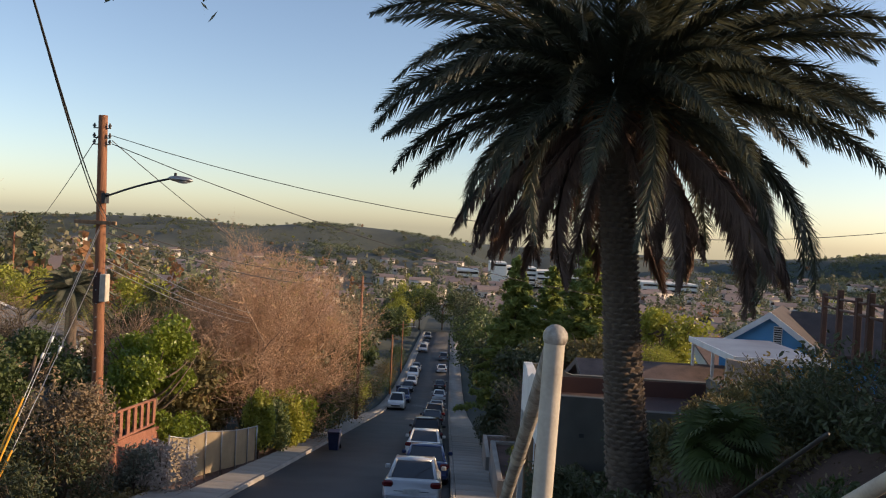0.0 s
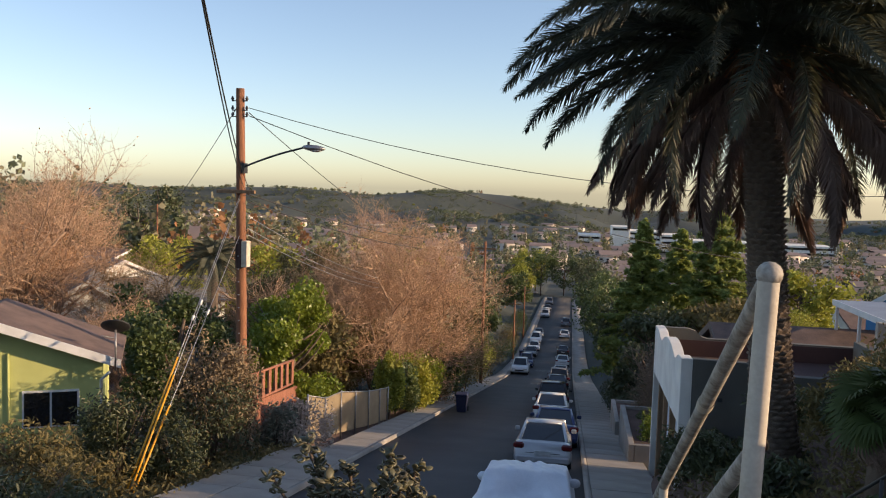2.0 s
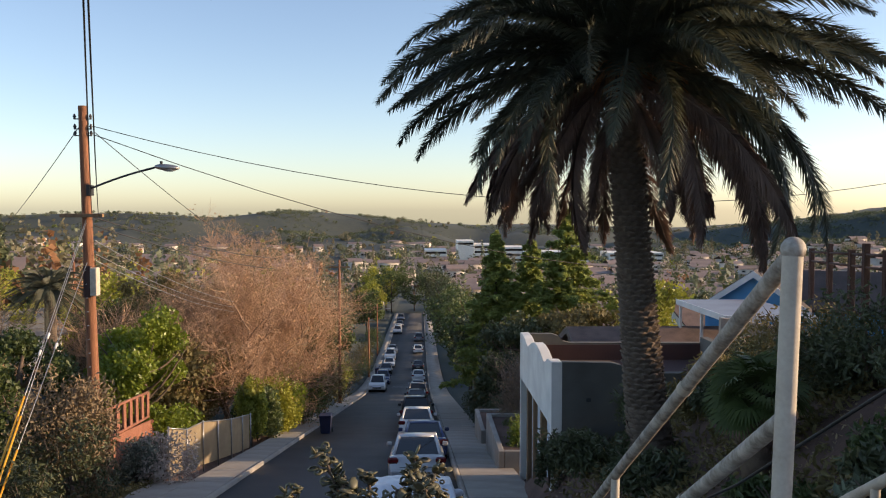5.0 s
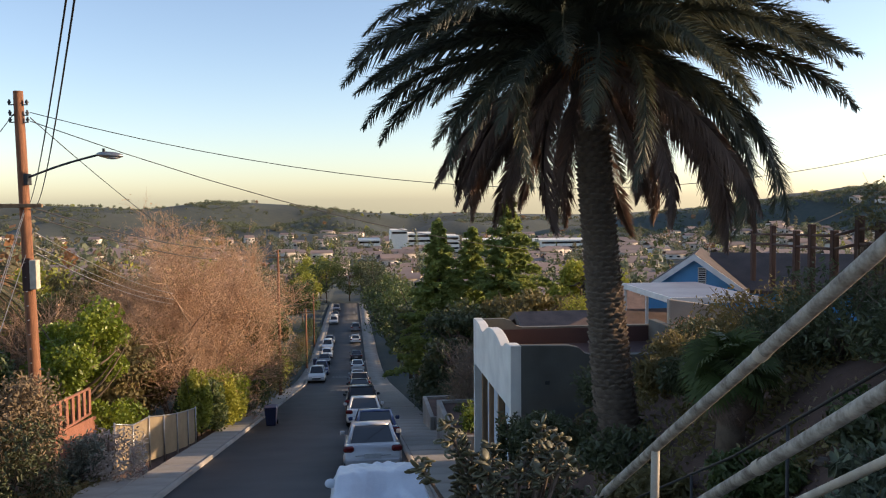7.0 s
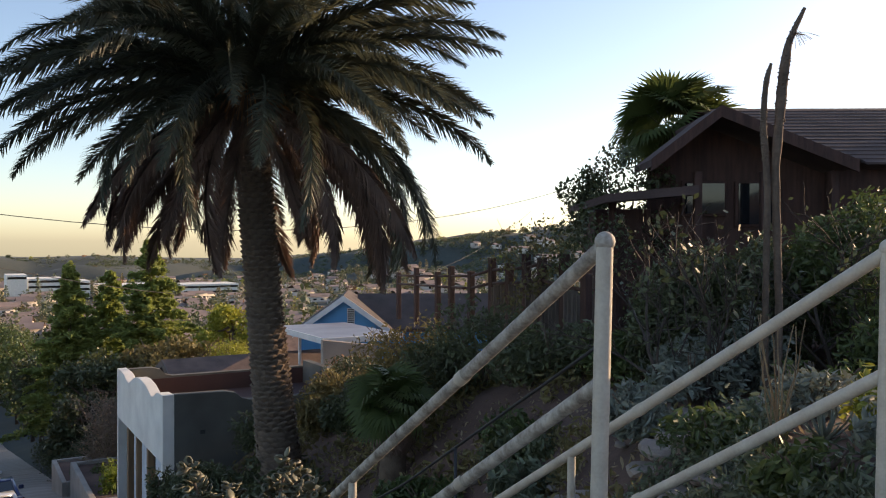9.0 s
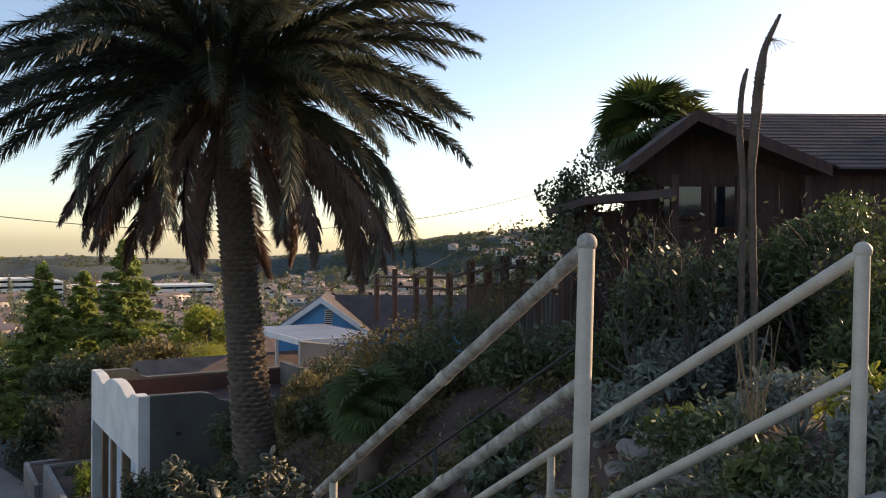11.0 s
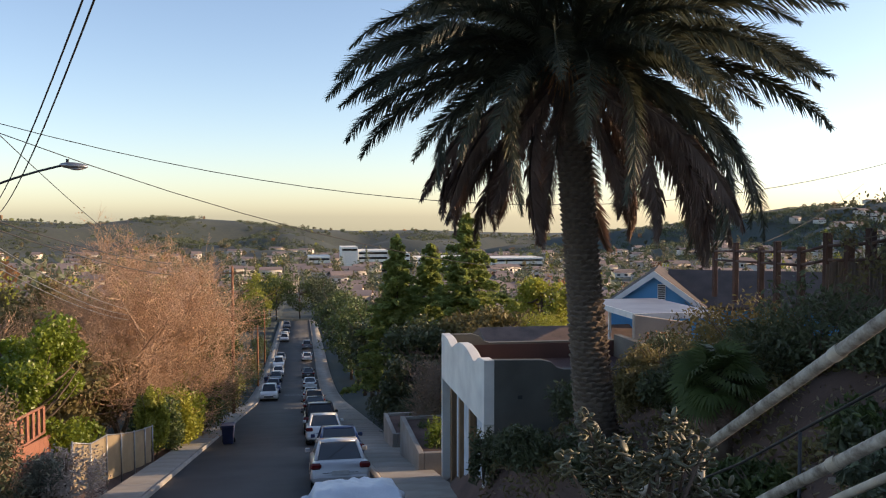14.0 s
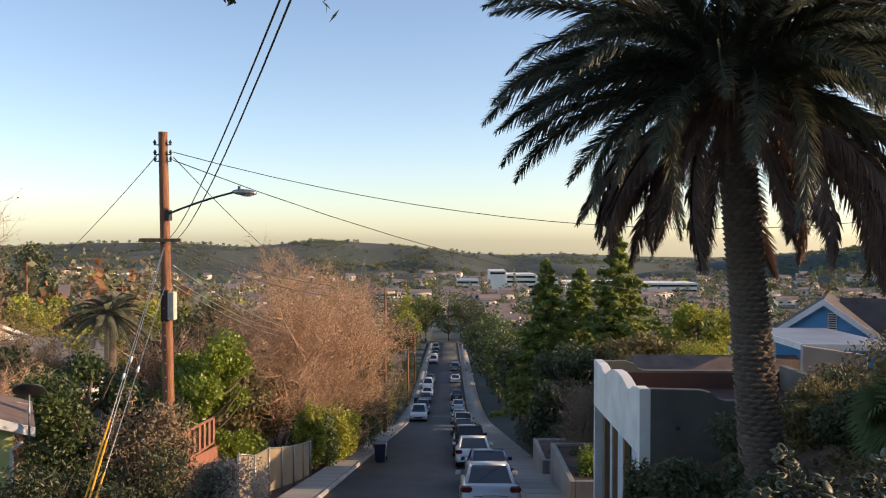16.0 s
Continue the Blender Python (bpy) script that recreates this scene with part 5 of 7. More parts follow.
def build_covered_car():
    """A car under a loose silver cover: a draped sheet with folds, tail towards the stairs."""
    y0 = 15.2
    mid = y0 + 2.3
    fall = math.degrees(math.atan(-0.18))
    ob = empty("covered_car", Matrix.Translation((-0.12, mid, float(road_z(mid)) + 0.01)) @ pose(0, 0, 0, fall, 0, 0), "car under a crumpled silver-white cover", "car", "parked cars")
    n, m = 70, 90
    u, v = np.meshgrid(np.linspace(-1, 1, n), np.linspace(-1, 1, m), indexing="ij")
    y = v * 2.4
    prof = np.interp(y, [-2.4, -2.3, -2.0, -1.5, -0.6, 0.5, 1.25, 1.9, 2.2, 2.4], [0.35, 0.85, 0.98, 1.02, 1.42, 1.44, 1.0, 0.92, 0.75, 0.3])
    half = np.interp(prof, [0.3, 1.0, 1.45], [1.04, 1.0, 0.86])
    s = np.clip(np.abs(u) * 1.35, 0, 1)
    x = np.sign(u) * half * s
    drop = np.clip((np.abs(u) - 0.72) / 0.28, 0, 1)
    z = prof * (1 - 0.05 * s ** 4) - drop * (prof - 0.28)
    x = x + np.sign(u) * 0.10 * drop
    fold = np.array([noise.fractal((a * 2.2, b * 1.6, 4.0), 0.8, 2.2, 4) for a, b in zip((u * 1.4).ravel(), y.ravel())]).reshape(u.shape)
    rid = np.array([abs(noise.noise((a * 3.5 + b * 2.2, b * 1.2 - a, 9.0))) for a, b in zip((u * 1.2).ravel(), y.ravel())]).reshape(u.shape)
    z = z + 0.04 * fold + 0.06 * (0.35 - rid)
    z = z - 0.16 * np.exp(-((y + 1.15) / 0.35) ** 2) * np.exp(-(u / 0.45) ** 2)
    i, j = np.meshgrid(np.arange(n - 1), np.arange(m - 1), indexing="ij")
    F = np.stack([i * m + j, (i + 1) * m + j, (i + 1) * m + j + 1, i * m + j + 1], -1).reshape(-1, 4)
    sheet = mesh_part("cover", smooth(mesh_of("cover", np.stack([x, y, z], -1).reshape(-1, 3), F, TARP)), ob, "crumpled silver-white sheet")
    so = sheet.modifiers.new("thick", "SOLIDIFY")
    so.thickness = 0.006
    for s in (-1, 1):
        bm = bmesh.new()
        bmesh.ops.create_uvsphere(bm, u_segments=10, v_segments=6, radius=0.14, matrix=Matrix.Translation((s * 1.02, 0.75, 1.0)) @ Matrix.Diagonal((1, 0.7, 0.75, 1)))
        part("mirror_pocket", bm, TARP, ob, soft=True)
        for yy in (-1.4, 1.4):
            bm = bmesh.new()
            bmesh.ops.create_cone(bm, cap_ends=True, segments=18, radius1=0.33, radius2=0.33, depth=0.2, matrix=pose(s * 0.82, yy, 0.33, 0, 90, 0))
            part("wheel", bm, RUBBER, ob)
    part("underbody", boxed(-0.8, 0.8, -2.1, 2.1, 0.2, 0.7, bevel=0.05), RUBBER, ob)


build_covered_car()


def road_word(text, y, x0, x1, length):
    cu = bpy.data.curves.new("lettering", "FONT")
    cu.body, cu.align_x, cu.align_y = text, "CENTER", "CENTER"
    probe = new("lettering", cu)
    bpy.context.view_layer.update()
    me = bpy.data.meshes.new_from_object(probe.evaluated_get(bpy.context.evaluated_depsgraph_get()))
    bpy.data.objects.remove(probe)
    V = np.array([v.co for v in me.vertices])
    V[:, 0] *= (x1 - x0) / np.ptp(V[:, 0])
    V[:, 1] *= length / np.ptp(V[:, 1])
    X, Y = (x0 + x1) / 2 + V[:, 0] - V[:, 0].mean(), y + V[:, 1]
    W = np.stack([X - X.mean(), Y - y, road_z(Y) + 0.006 - float(road_z(y))], -1)
    me.vertices.foreach_set("co", W.astype(np.float32).ravel())
    me.materials.clear()
    me.materials.append(ROAD_PAINT)
    ob = new("road_lettering", me)
    ob.matrix_world = pose(float(X.mean()), y, float(road_z(y)))
    tagged(ob, f"worn white painted word {text} on the asphalt", "road marking")


road_word("STOP", 79, -3.0, -0.6, 2.6)
road_word("AHEAD", 104, -2.9, -0.3, 3.0)

# ---- wires ----
wire((-9.85, 25.5, 0.5), (6.72, -17, 8.2), 1.4, "dark overhead wire climbing over the stairs", 0.010)
wire((-9.65, 25.5, 0.45), (6.55, -17, 8.45), 1.6, "dark overhead wire climbing over the stairs", 0.010)
wire((-9.75, 25.5, 3.1), (27, 30.5, 4.0), 2.7, "dark overhead wire crossing the street", 0.012)
wire((-9.75, 25.5, 2.85), (45, 62, 3.3), 5.6, "dark overhead wire crossing the street", 0.014)
wire((-10.2, 25.5, 3.05), (-32.0, 62, -2.2), 0.3, "dark overhead wire running to distant houses", 0.014)
wire((-9.75, 25.5, 2.95), (-10.3, 48, -1.5), 0.15, "dark service wire falling to the trees", 0.014)
for z, e in ((-0.35, -4.35), (-0.75, -4.65), (-0.95, -4.9)):
    wire((-9.75, 25.5, z), (-10.0, 45, e), 0.25, "pale service cable running into bare branches", 0.013, METAL)
for z, e in ((0.35, -3.0), (0.1, -4.0)):
    wire((-9.75, 25.5, z), (-6.9, 72, e), 0.9, "dark telephone cable along the street", 0.02)


def build_guys():
    for k, (z, dx) in enumerate(((0.3, 0.0), (0.2, 0.22), (-1.0, 0.4))):
        a, b = np.array([-9.98, 25.4, z]), np.array([-9.75 + dx * 0.6, 18.1 - dx * 0.3, -7.0])
        ob = empty("guy_wire", pose(*b), "steel guy wire with bright yellow guard", "guy wire", "guy wires")
        tube_part("cable", [a - b, (0, 0, 0)], 0.012, METAL, ob, sides=5)
        f = 0.40 - 0.05 * k
        tube_part("guard", [(a - b) * 0.02 + (0, -0.02, 0), (a - b) * f + (0, -0.02, 0)], 0.027, GUARD_YELLOW, ob, "yellow plastic guard")
        g = (a - b) * (0.52 + 0.06 * k)
        tube_part("insulator", [g, g * 1.03], 0.035, WHITE_PAINT, ob)


build_guys()


def far_pole(x, y, h, lamp=False):
    z = gz(x, y)
    ob = empty("utility_pole", pose(x, y, z - 0.3), "distant wooden utility pole beside houses", "utility pole", "distant poles")
    tube_part("shaft", [(0, 0, 0), (0, 0, h)], [0.15, 0.1], POLE_WOOD, ob)
    part("crossarm", boxed(-0.9, 0.9, -0.06, 0.06, h - 0.7, h - 0.55), TAN_WOOD, ob)
    if lamp:
        tube_part("lamp_arm", [(0, 0, h - 1.4), (0.8, 0, h - 0.95), (1.8, 0, h - 0.9)], 0.05, METAL, ob)
        part("lamp_head", boxed(1.6, 2.3, -0.15, 0.15, h - 1.0, h - 0.84, bevel=0.04), METAL, ob)


far_pole(-6.9, 72, 13.0)
far_pole(-7.6, 150, 9.5, True)
far_pole(-7.2, 118, 9.0)
far_pole(-50, 95, 11)
far_pole(-33, 80, 10.5)
far_pole(-46, 120, 11)


# ---- planting, left of the street ----
def at_house(X, D):
    p = HOUSE @ Vector((X, D, 0))
    return p.x, p.y


for x, y, h, r, leaf, label, n in (
        (-9.7, 22.6, 3.0, 1.7, LEAF_DARK, "dense dark green shrub over the pavement", 5200),
        (-11.6, 21.0, 2.6, 1.6, LEAF_DARK, "dark shaded shrub beside a house", 3600),
        (-9.3, 19.8, 1.9, 1.1, LEAF_DARK, "dark shaded shrub by guy wires", 2200),
        (-10.0, 23.6, 4.2, 1.5, DRY_GRASS, "dry twiggy shrub at a pole's foot", 9000),
        (-8.9, 26.2, 1.7, 0.85, LEAF_GREY, "silvery grey-leaved shrub beside a pavement", 2600),
        (-8.3, 26.9, 1.9, 1.1, SUNLIT_TWIG, "pale shrub added for sunlit foliage beside a fence", 2400),
        (-10.4, 17.2, 1.6, 1.3, LEAF_OLIVE, "dry olive-brown shrub on the bank", 2600),
        (-12.6, 18.6, 2.0, 1.5, LEAF_OLIVE, "dry olive-brown shrub near a green house", 2600),
        (-12.4, 22.3, 1.5, 1.2, LEAF_DARK, "dark shaded shrub under a house wall", 3000),
        (-9.6, 14.4, 1.5, 1.4, LEAF_DARK, "dark shrub low on the bank", 2600),
        (-12.5, 14.6, 1.7, 1.6, LEAF_OLIVE, "dry shrub low on the bank", 2600),
        (-15.0, 19.0, 1.0, 1.2, LEAF_OLIVE, "dry shrub before a green house", 2200),
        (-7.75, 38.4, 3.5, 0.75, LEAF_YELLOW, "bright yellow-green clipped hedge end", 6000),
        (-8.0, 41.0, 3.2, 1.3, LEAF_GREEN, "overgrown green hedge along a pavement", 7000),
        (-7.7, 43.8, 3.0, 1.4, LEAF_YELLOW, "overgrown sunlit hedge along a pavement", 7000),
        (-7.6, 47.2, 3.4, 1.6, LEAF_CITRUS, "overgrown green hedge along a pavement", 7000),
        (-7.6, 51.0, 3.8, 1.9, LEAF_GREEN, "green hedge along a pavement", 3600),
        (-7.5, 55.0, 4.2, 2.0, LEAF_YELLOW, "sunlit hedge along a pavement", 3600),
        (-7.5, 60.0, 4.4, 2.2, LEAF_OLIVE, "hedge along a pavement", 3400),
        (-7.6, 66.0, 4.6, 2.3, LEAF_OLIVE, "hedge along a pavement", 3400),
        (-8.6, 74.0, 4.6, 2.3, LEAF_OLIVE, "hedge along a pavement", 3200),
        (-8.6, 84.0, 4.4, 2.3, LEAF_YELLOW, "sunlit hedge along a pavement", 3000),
        (-8.8, 96.0, 4.6, 2.5, LEAF_OLIVE, "hedge along a pavement", 3000),
        (-8.8, 112.0, 4.6, 2.6, LEAF_GREEN, "green hedge along a pavement", 2800),
        (-9.0, 132.0, 4.8, 2.8, LEAF_OLIVE, "hedge along a pavement", 2800),
        (-9.0, 152.0, 4.8, 2.8, LEAF_GREEN, "green hedge along a pavement", 2600),
        (-9.8, 171.0, 3.4, 2.0, LEAF_GREEN, "round clipped bush beside the street", 2600)):
    shrub("shrub", x, y, h, r, leaf, label, n, 0.10 if y > 30 else 0.075)

bare_tree(-16.5, 46, 10.2, 2.0, "thin tall leafless tree above a thicket", 23, 200, stems=2, levels=4)
bare_tree(-13.6, 52, 10.8, 2.2, "slender bare tree above a thicket", 41, 500, stems=3, levels=5)
bare_tree(-26, 48, 8.0, 4.0, "twiggy tan tree beside houses", 25, 3200, twig=DRY_GRASS, leaf=DRY_GRASS)
bare_tree(-30.5, 43, 14.6, 6.0, "tall twiggy tan tree beside houses", 27, 5200)
bare_tree(-20, 36, 6.0, 2.8, "leafless brown tree behind a garden", 29, 1200)
bare_tree(-40, 60, 13, 5, "leafless brown tree beside houses", 31, 2500)
for x, y, h, r, leaf, label in (
        (-13.2, 43.0, 6.5, 3.0, LEAF_OLIVE, "olive-brown tree in a thicket"),
        (-18.5, 50, 8.2, 3.6, LEAF_OLIVE, "olive-brown tree in a thicket"),
        (-16.5, 57, 9.0, 3.6, LEAF_OLIVE, "olive tree in a thicket"),
        (-21.5, 60, 8.3, 4.0, LEAF_GREEN, "green tree in a thicket"),
        (-19.0, 68, 10.8, 3.6, LEAF_OLIVE, "olive tree top above a thicket"),
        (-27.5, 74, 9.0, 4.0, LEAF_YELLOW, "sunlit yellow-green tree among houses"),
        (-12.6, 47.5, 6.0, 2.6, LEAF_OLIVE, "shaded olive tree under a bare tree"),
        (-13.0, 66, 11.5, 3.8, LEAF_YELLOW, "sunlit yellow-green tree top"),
        (-22, 70, 10.5, 4.2, LEAF_OLIVE, "olive tree in a thicket"),
        (-30, 66, 6.5, 3.6, LEAF_YELLOW, "olive tree in a thicket"),
        (-23, 44, 6.0, 3.0, LEAF_GREEN, "dark green tree in a garden"),
        (-34, 78, 6.5, 4.0, LEAF_OLIVE, "green tree among houses"),
        (-44, 84, 7.5, 4.0, LEAF_YELLOW, "yellow-green tree among houses"),
        (-38, 98, 9, 4.2, LEAF_RUST, "rust-coloured tree among houses"),
        (-52, 76, 9, 4.0, LEAF_OLIVE, "olive tree among houses"),
        (-27, 92, 9, 4.0, LEAF_RUST, "rust-brown tree among houses"),
        (-62, 112, 13, 5.0, LEAF_DARK, "tall dark tree on the skyline"),
        (-66, 128, 15, 4.5, LEAF_DARK, "tall open tree on the skyline"),
        (-34, 48, 10.5, 3.4, LEAF_RUST, "brown-leaved tree above rooftops"),
        (-17, 86, 9.5, 4.0, LEAF_OLIVE, "olive tree beside the street"),
        (-13, 104, 8.5, 3.6, LEAF_OLIVE, "olive tree beside the street"),
        (-14, 128, 9, 4.0, LEAF_GREEN, "green tree beside the street"),
        (-12, 190, 10, 4.5, LEAF_GREEN, "green tree beside the street"),
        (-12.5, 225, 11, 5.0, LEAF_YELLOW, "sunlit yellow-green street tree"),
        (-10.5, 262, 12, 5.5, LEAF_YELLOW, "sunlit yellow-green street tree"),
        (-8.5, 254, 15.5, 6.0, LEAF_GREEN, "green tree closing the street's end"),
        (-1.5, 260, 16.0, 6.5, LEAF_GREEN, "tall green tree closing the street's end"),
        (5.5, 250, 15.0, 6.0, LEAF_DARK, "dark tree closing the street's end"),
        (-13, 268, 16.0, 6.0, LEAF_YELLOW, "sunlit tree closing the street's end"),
        (5.9, 51, 6.0, 2.8, LEAF_DARK, "dense dark green tree beside the street"),
        (5.0, 46.0, 4.2, 2.0, LEAF_DARK, "dense dark green tree beside the street"),
        (10.0, 50.0, 4.6, 3.2, LEAF_OLIVE, "dense green tree below conifers"),
        (14.5, 53.0, 5.5, 2.6, LEAF_YELLOW, "sunlit yellow-green garden tree"),
        (5.4, 71, 8.0, 3.0, LEAF_DARK, "dense dark street tree"),
        (5.6, 80, 10.5, 3.6, LEAF_GREEN, "dense green street tree"),
        (5.8, 92, 11.5, 4.0, LEAF_GREEN, "dense green street tree"),
        (6.0, 106, 12, 4.2, LEAF_GREEN, "dense green street tree"),
        (6.2, 124, 12, 4.4, LEAF_DARK, "dense dark street tree"),
        (6.5, 146, 12.5, 5.0, LEAF_GREEN, "dense green street tree"),
        (7.0, 176, 13, 5.5, LEAF_GREEN, "dense green street tree"),
        (7.5, 210, 13, 6.0, LEAF_DARK, "dense dark street tree"),
        (7.0, 255, 13, 6.5, LEAF_GREEN, "dense green street tree"),
        (31, 84, 8.5, 3.2, LEAF_DARK, "round dark green tree among roofs"),
        (37, 92, 9, 3.0, LEAF_YELLOW, "yellow-green tree among roofs"),
        (44, 110, 13, 4.0, LEAF_DARK, "tall dark tree among roofs")):
    far = y > 60
    leafy_tree("tree", x, y, h, r, leaf, label, 3800 if far else 6500, 0.30 if y > 120 else (0.22 if far else 0.16), 0.22, low=0.12, group="trees round the street")


def small_date_palm(x, y, h, label):
    z = gz(x, y)
    ob = empty("date_palm", pose(x, y, z), label, "palm tree")
    tube_part("trunk", [(0, 0, 0), (0, 0, h)], [0.35, 0.3], PALM_BARK, ob)
    for k in range(46):
        a, e = k * 2.4, 1.25 - 1.9 * k / 46
        s = Soup()
        t = np.linspace(0, 1, 7)
        L = 2.2
        R = L * t * math.cos(e)
        Zz = L * t * math.sin(e) - 1.0 * t ** 2.2
        P = np.stack([R * math.cos(a), R * math.sin(a), h + Zz], -1)
        s.tube(P, np.linspace(0.03, 0.01, 7), 3)
        m = 34
        tt = np.linspace(0.1, 1, m)
        Q = np.stack([np.interp(tt, t, P[:, i]) for i in range(3)], -1)
        side = np.array([-math.sin(a), math.cos(a), 0])
        for sg in (-1, 1):
            tip = Q + side * sg * 0.38 + np.array([math.cos(a), math.sin(a), 0]) * 0.25 + np.array([0, 0, -0.1])
            V = np.stack([Q + (0, 0, 0.02), Q - (0, 0, 0.02), tip], 1).reshape(-1, 3)
            s.add(V, np.arange(3 * m).reshape(-1, 3))
        mesh_part("frond", s.mesh("frond", PALM_LEAF), ob)


small_date_palm(-18.9, 43, -3.4 - gz(-18.9, 43), "bushy green date palm among leafless trees")


# ---- planting on the hill side ----
def fan_leaf(radius, seed, mat, droop):
    q = np.random.default_rng(seed)
    s = Soup()
    n = 34
    for k in range(n):
        a = (k / (n - 1) - 0.5) * 4.3
        L = radius * q.uniform(0.85, 1.0) * (1 - 0.12 * abs(a) / 2.3)
        d = np.array([math.cos(a), math.sin(a), 0])
        w = np.array([-d[1], d[0], 0]) * 0.042 * radius
        m = d * L * 0.6 + (0, 0, 0.05 + 0.03 * (k % 2))
        V = np.array([(0, 0, 0), m + w * 1.3, d * L - np.array([0, 0, L * droop]), m - w * 1.3])
        s.add(V, np.array([[0, 1, 2, 3]]))
    return s.mesh("fan_leaf", mat)


def fan_palm(name, x, y, z, trunk_h, radius, count, label, skirt=True, seed=1):
    ob = empty(name, pose(x, y, z), label, "palm tree", "fan palms")
    tube_part("trunk", [(0, 0, 0), (0.02, 0, trunk_h)], [0.22, 0.17], PALM_BARK, ob)
    live, dead = fan_leaf(radius, seed, LEAF_GREEN, 0.18), fan_leaf(radius * 0.8, seed + 1, PALM_DEAD, 0.5)
    for k in range(count):
        u = k / count
        e, a = 80 - 105 * u, k * 137.5
        stalk = radius * random.uniform(0.7, 1.0)
        m = Matrix.Translation((0, 0, trunk_h)) @ pose(0, 0, 0, 0, 0, a) @ pose(0, 0, 0, 0, -e, 0)
        leaf = mesh_part("fan_leaf", live, ob)
        own = m @ Matrix.Translation((stalk, 0, 0)) @ pose(0, 0, 0, random.uniform(-55, 55), random.uniform(5, 40), 0)
        leaf.matrix_local = own
        st = tube_part("stalk", [(0, 0, 0), (stalk, 0, 0)], 0.012, PALM_LEAF, leaf, sides=4)
        st.matrix_local = own.inverted() @ m
    if skirt:
        for k in range(12):
            leaf = mesh_part("fan_leaf", dead, ob, "dry tan hanging fan leaf")
            leaf.matrix_local = Matrix.Translation((0, 0, trunk_h - 0.1)) @ pose(0, 0, 0, 0, 0, k * 30 + random.uniform(-10, 10)) @ Matrix.Translation((0.2, 0, -0.2)) @ pose(0, 0, 0, random.uniform(-20, 20), 65, 0)
    return ob


fan_palm("fan_palm", 4.7, 11.4, gz(4.7, 11.4) - 0.1, 1.15, 0.45, 26, "young fan palm with dry skirt on the bank", True, 3)
hx, hy = at_house(4.75, 19.5)
fan_palm("fan_palm", hx, hy, gz(hx, hy), 2.95 - gz(hx, hy), 0.95, 34, "sunlit fan palm rising behind a roof", True, 5)

for X, D, h, r, leaf, label, n in (
        (0.2, 13.5, 1.7, 1.3, LEAF_DARK, "dark shrub along the hill fence", 3600), (1.2, 12.2, 1.0, 1.0, LEAF_DARK, "dark shrub along the hill fence", 3400),
        (-0.9, 15.5, 1.6, 1.4, LEAF_OLIVE, "olive shrub along the hill fence", 3000), (-1.2, 17.5, 1.8, 1.4, LEAF_OLIVE, "olive shrub along the hill fence", 3000),
        (2.1, 11.4, 0.7, 0.8, LEAF_GREEN, "low green shrub on a bank", 2400), (0.6, 10.2, 0.6, 0.6, LEAF_GREEN, "low green shrub on a bank", 2200),
        (3.0, 11.3, 1.7, 0.8, LEAF_DARK, "tall dark shrub below a house", 3400), (3.8, 11.8, 2.0, 0.9, LEAF_DARK, "tall dark shrub below a house", 3600),
        (4.8, 12.3, 1.7, 0.9, LEAF_DARK, "dark shrub below a house", 3200), (5.5, 10.9, 2.6, 1.0, LEAF_GREEN, "ivy-clad shrub against a house", 9000),
        (4.75, 10.9, 2.25, 0.75, LEAF_GREEN, "ivy-clad shrub against a house", 7000), (2.55, 10.9, 1.75, 0.6, LEAF_DARK, "tall dark shrub below a house", 5000), (3.2, 10.6, 1.75, 0.6, LEAF_DARK, "tall dark shrub below a house", 5000), (3.85, 10.9, 1.75, 0.6, LEAF_DARK, "tall dark shrub below a house", 5000), (5.2, 9.4, 1.6, 0.9, LEAF_GREEN, "green shrub in a garden", 3000),
        (3.2, 9.6, 1.0, 0.7, LEAF_GREY, "grey-green shrub in a garden", 1800), (2.4, 9.0, 0.8, 0.6, LEAF_GREY, "grey-green shrub in a garden", 1600),
        (1.6, 7.6, 0.6, 0.5, LEAF_GREY, "low grey-green succulent shrub", 1200), (4.3, 8.2, 0.9, 0.7, LEAF_GREEN, "green shrub in a garden", 2000)):
    x, y = at_house(X, D)
    shrub("shrub", x, y, h, r, leaf, label, n, 0.055, "shrubs on the bank")
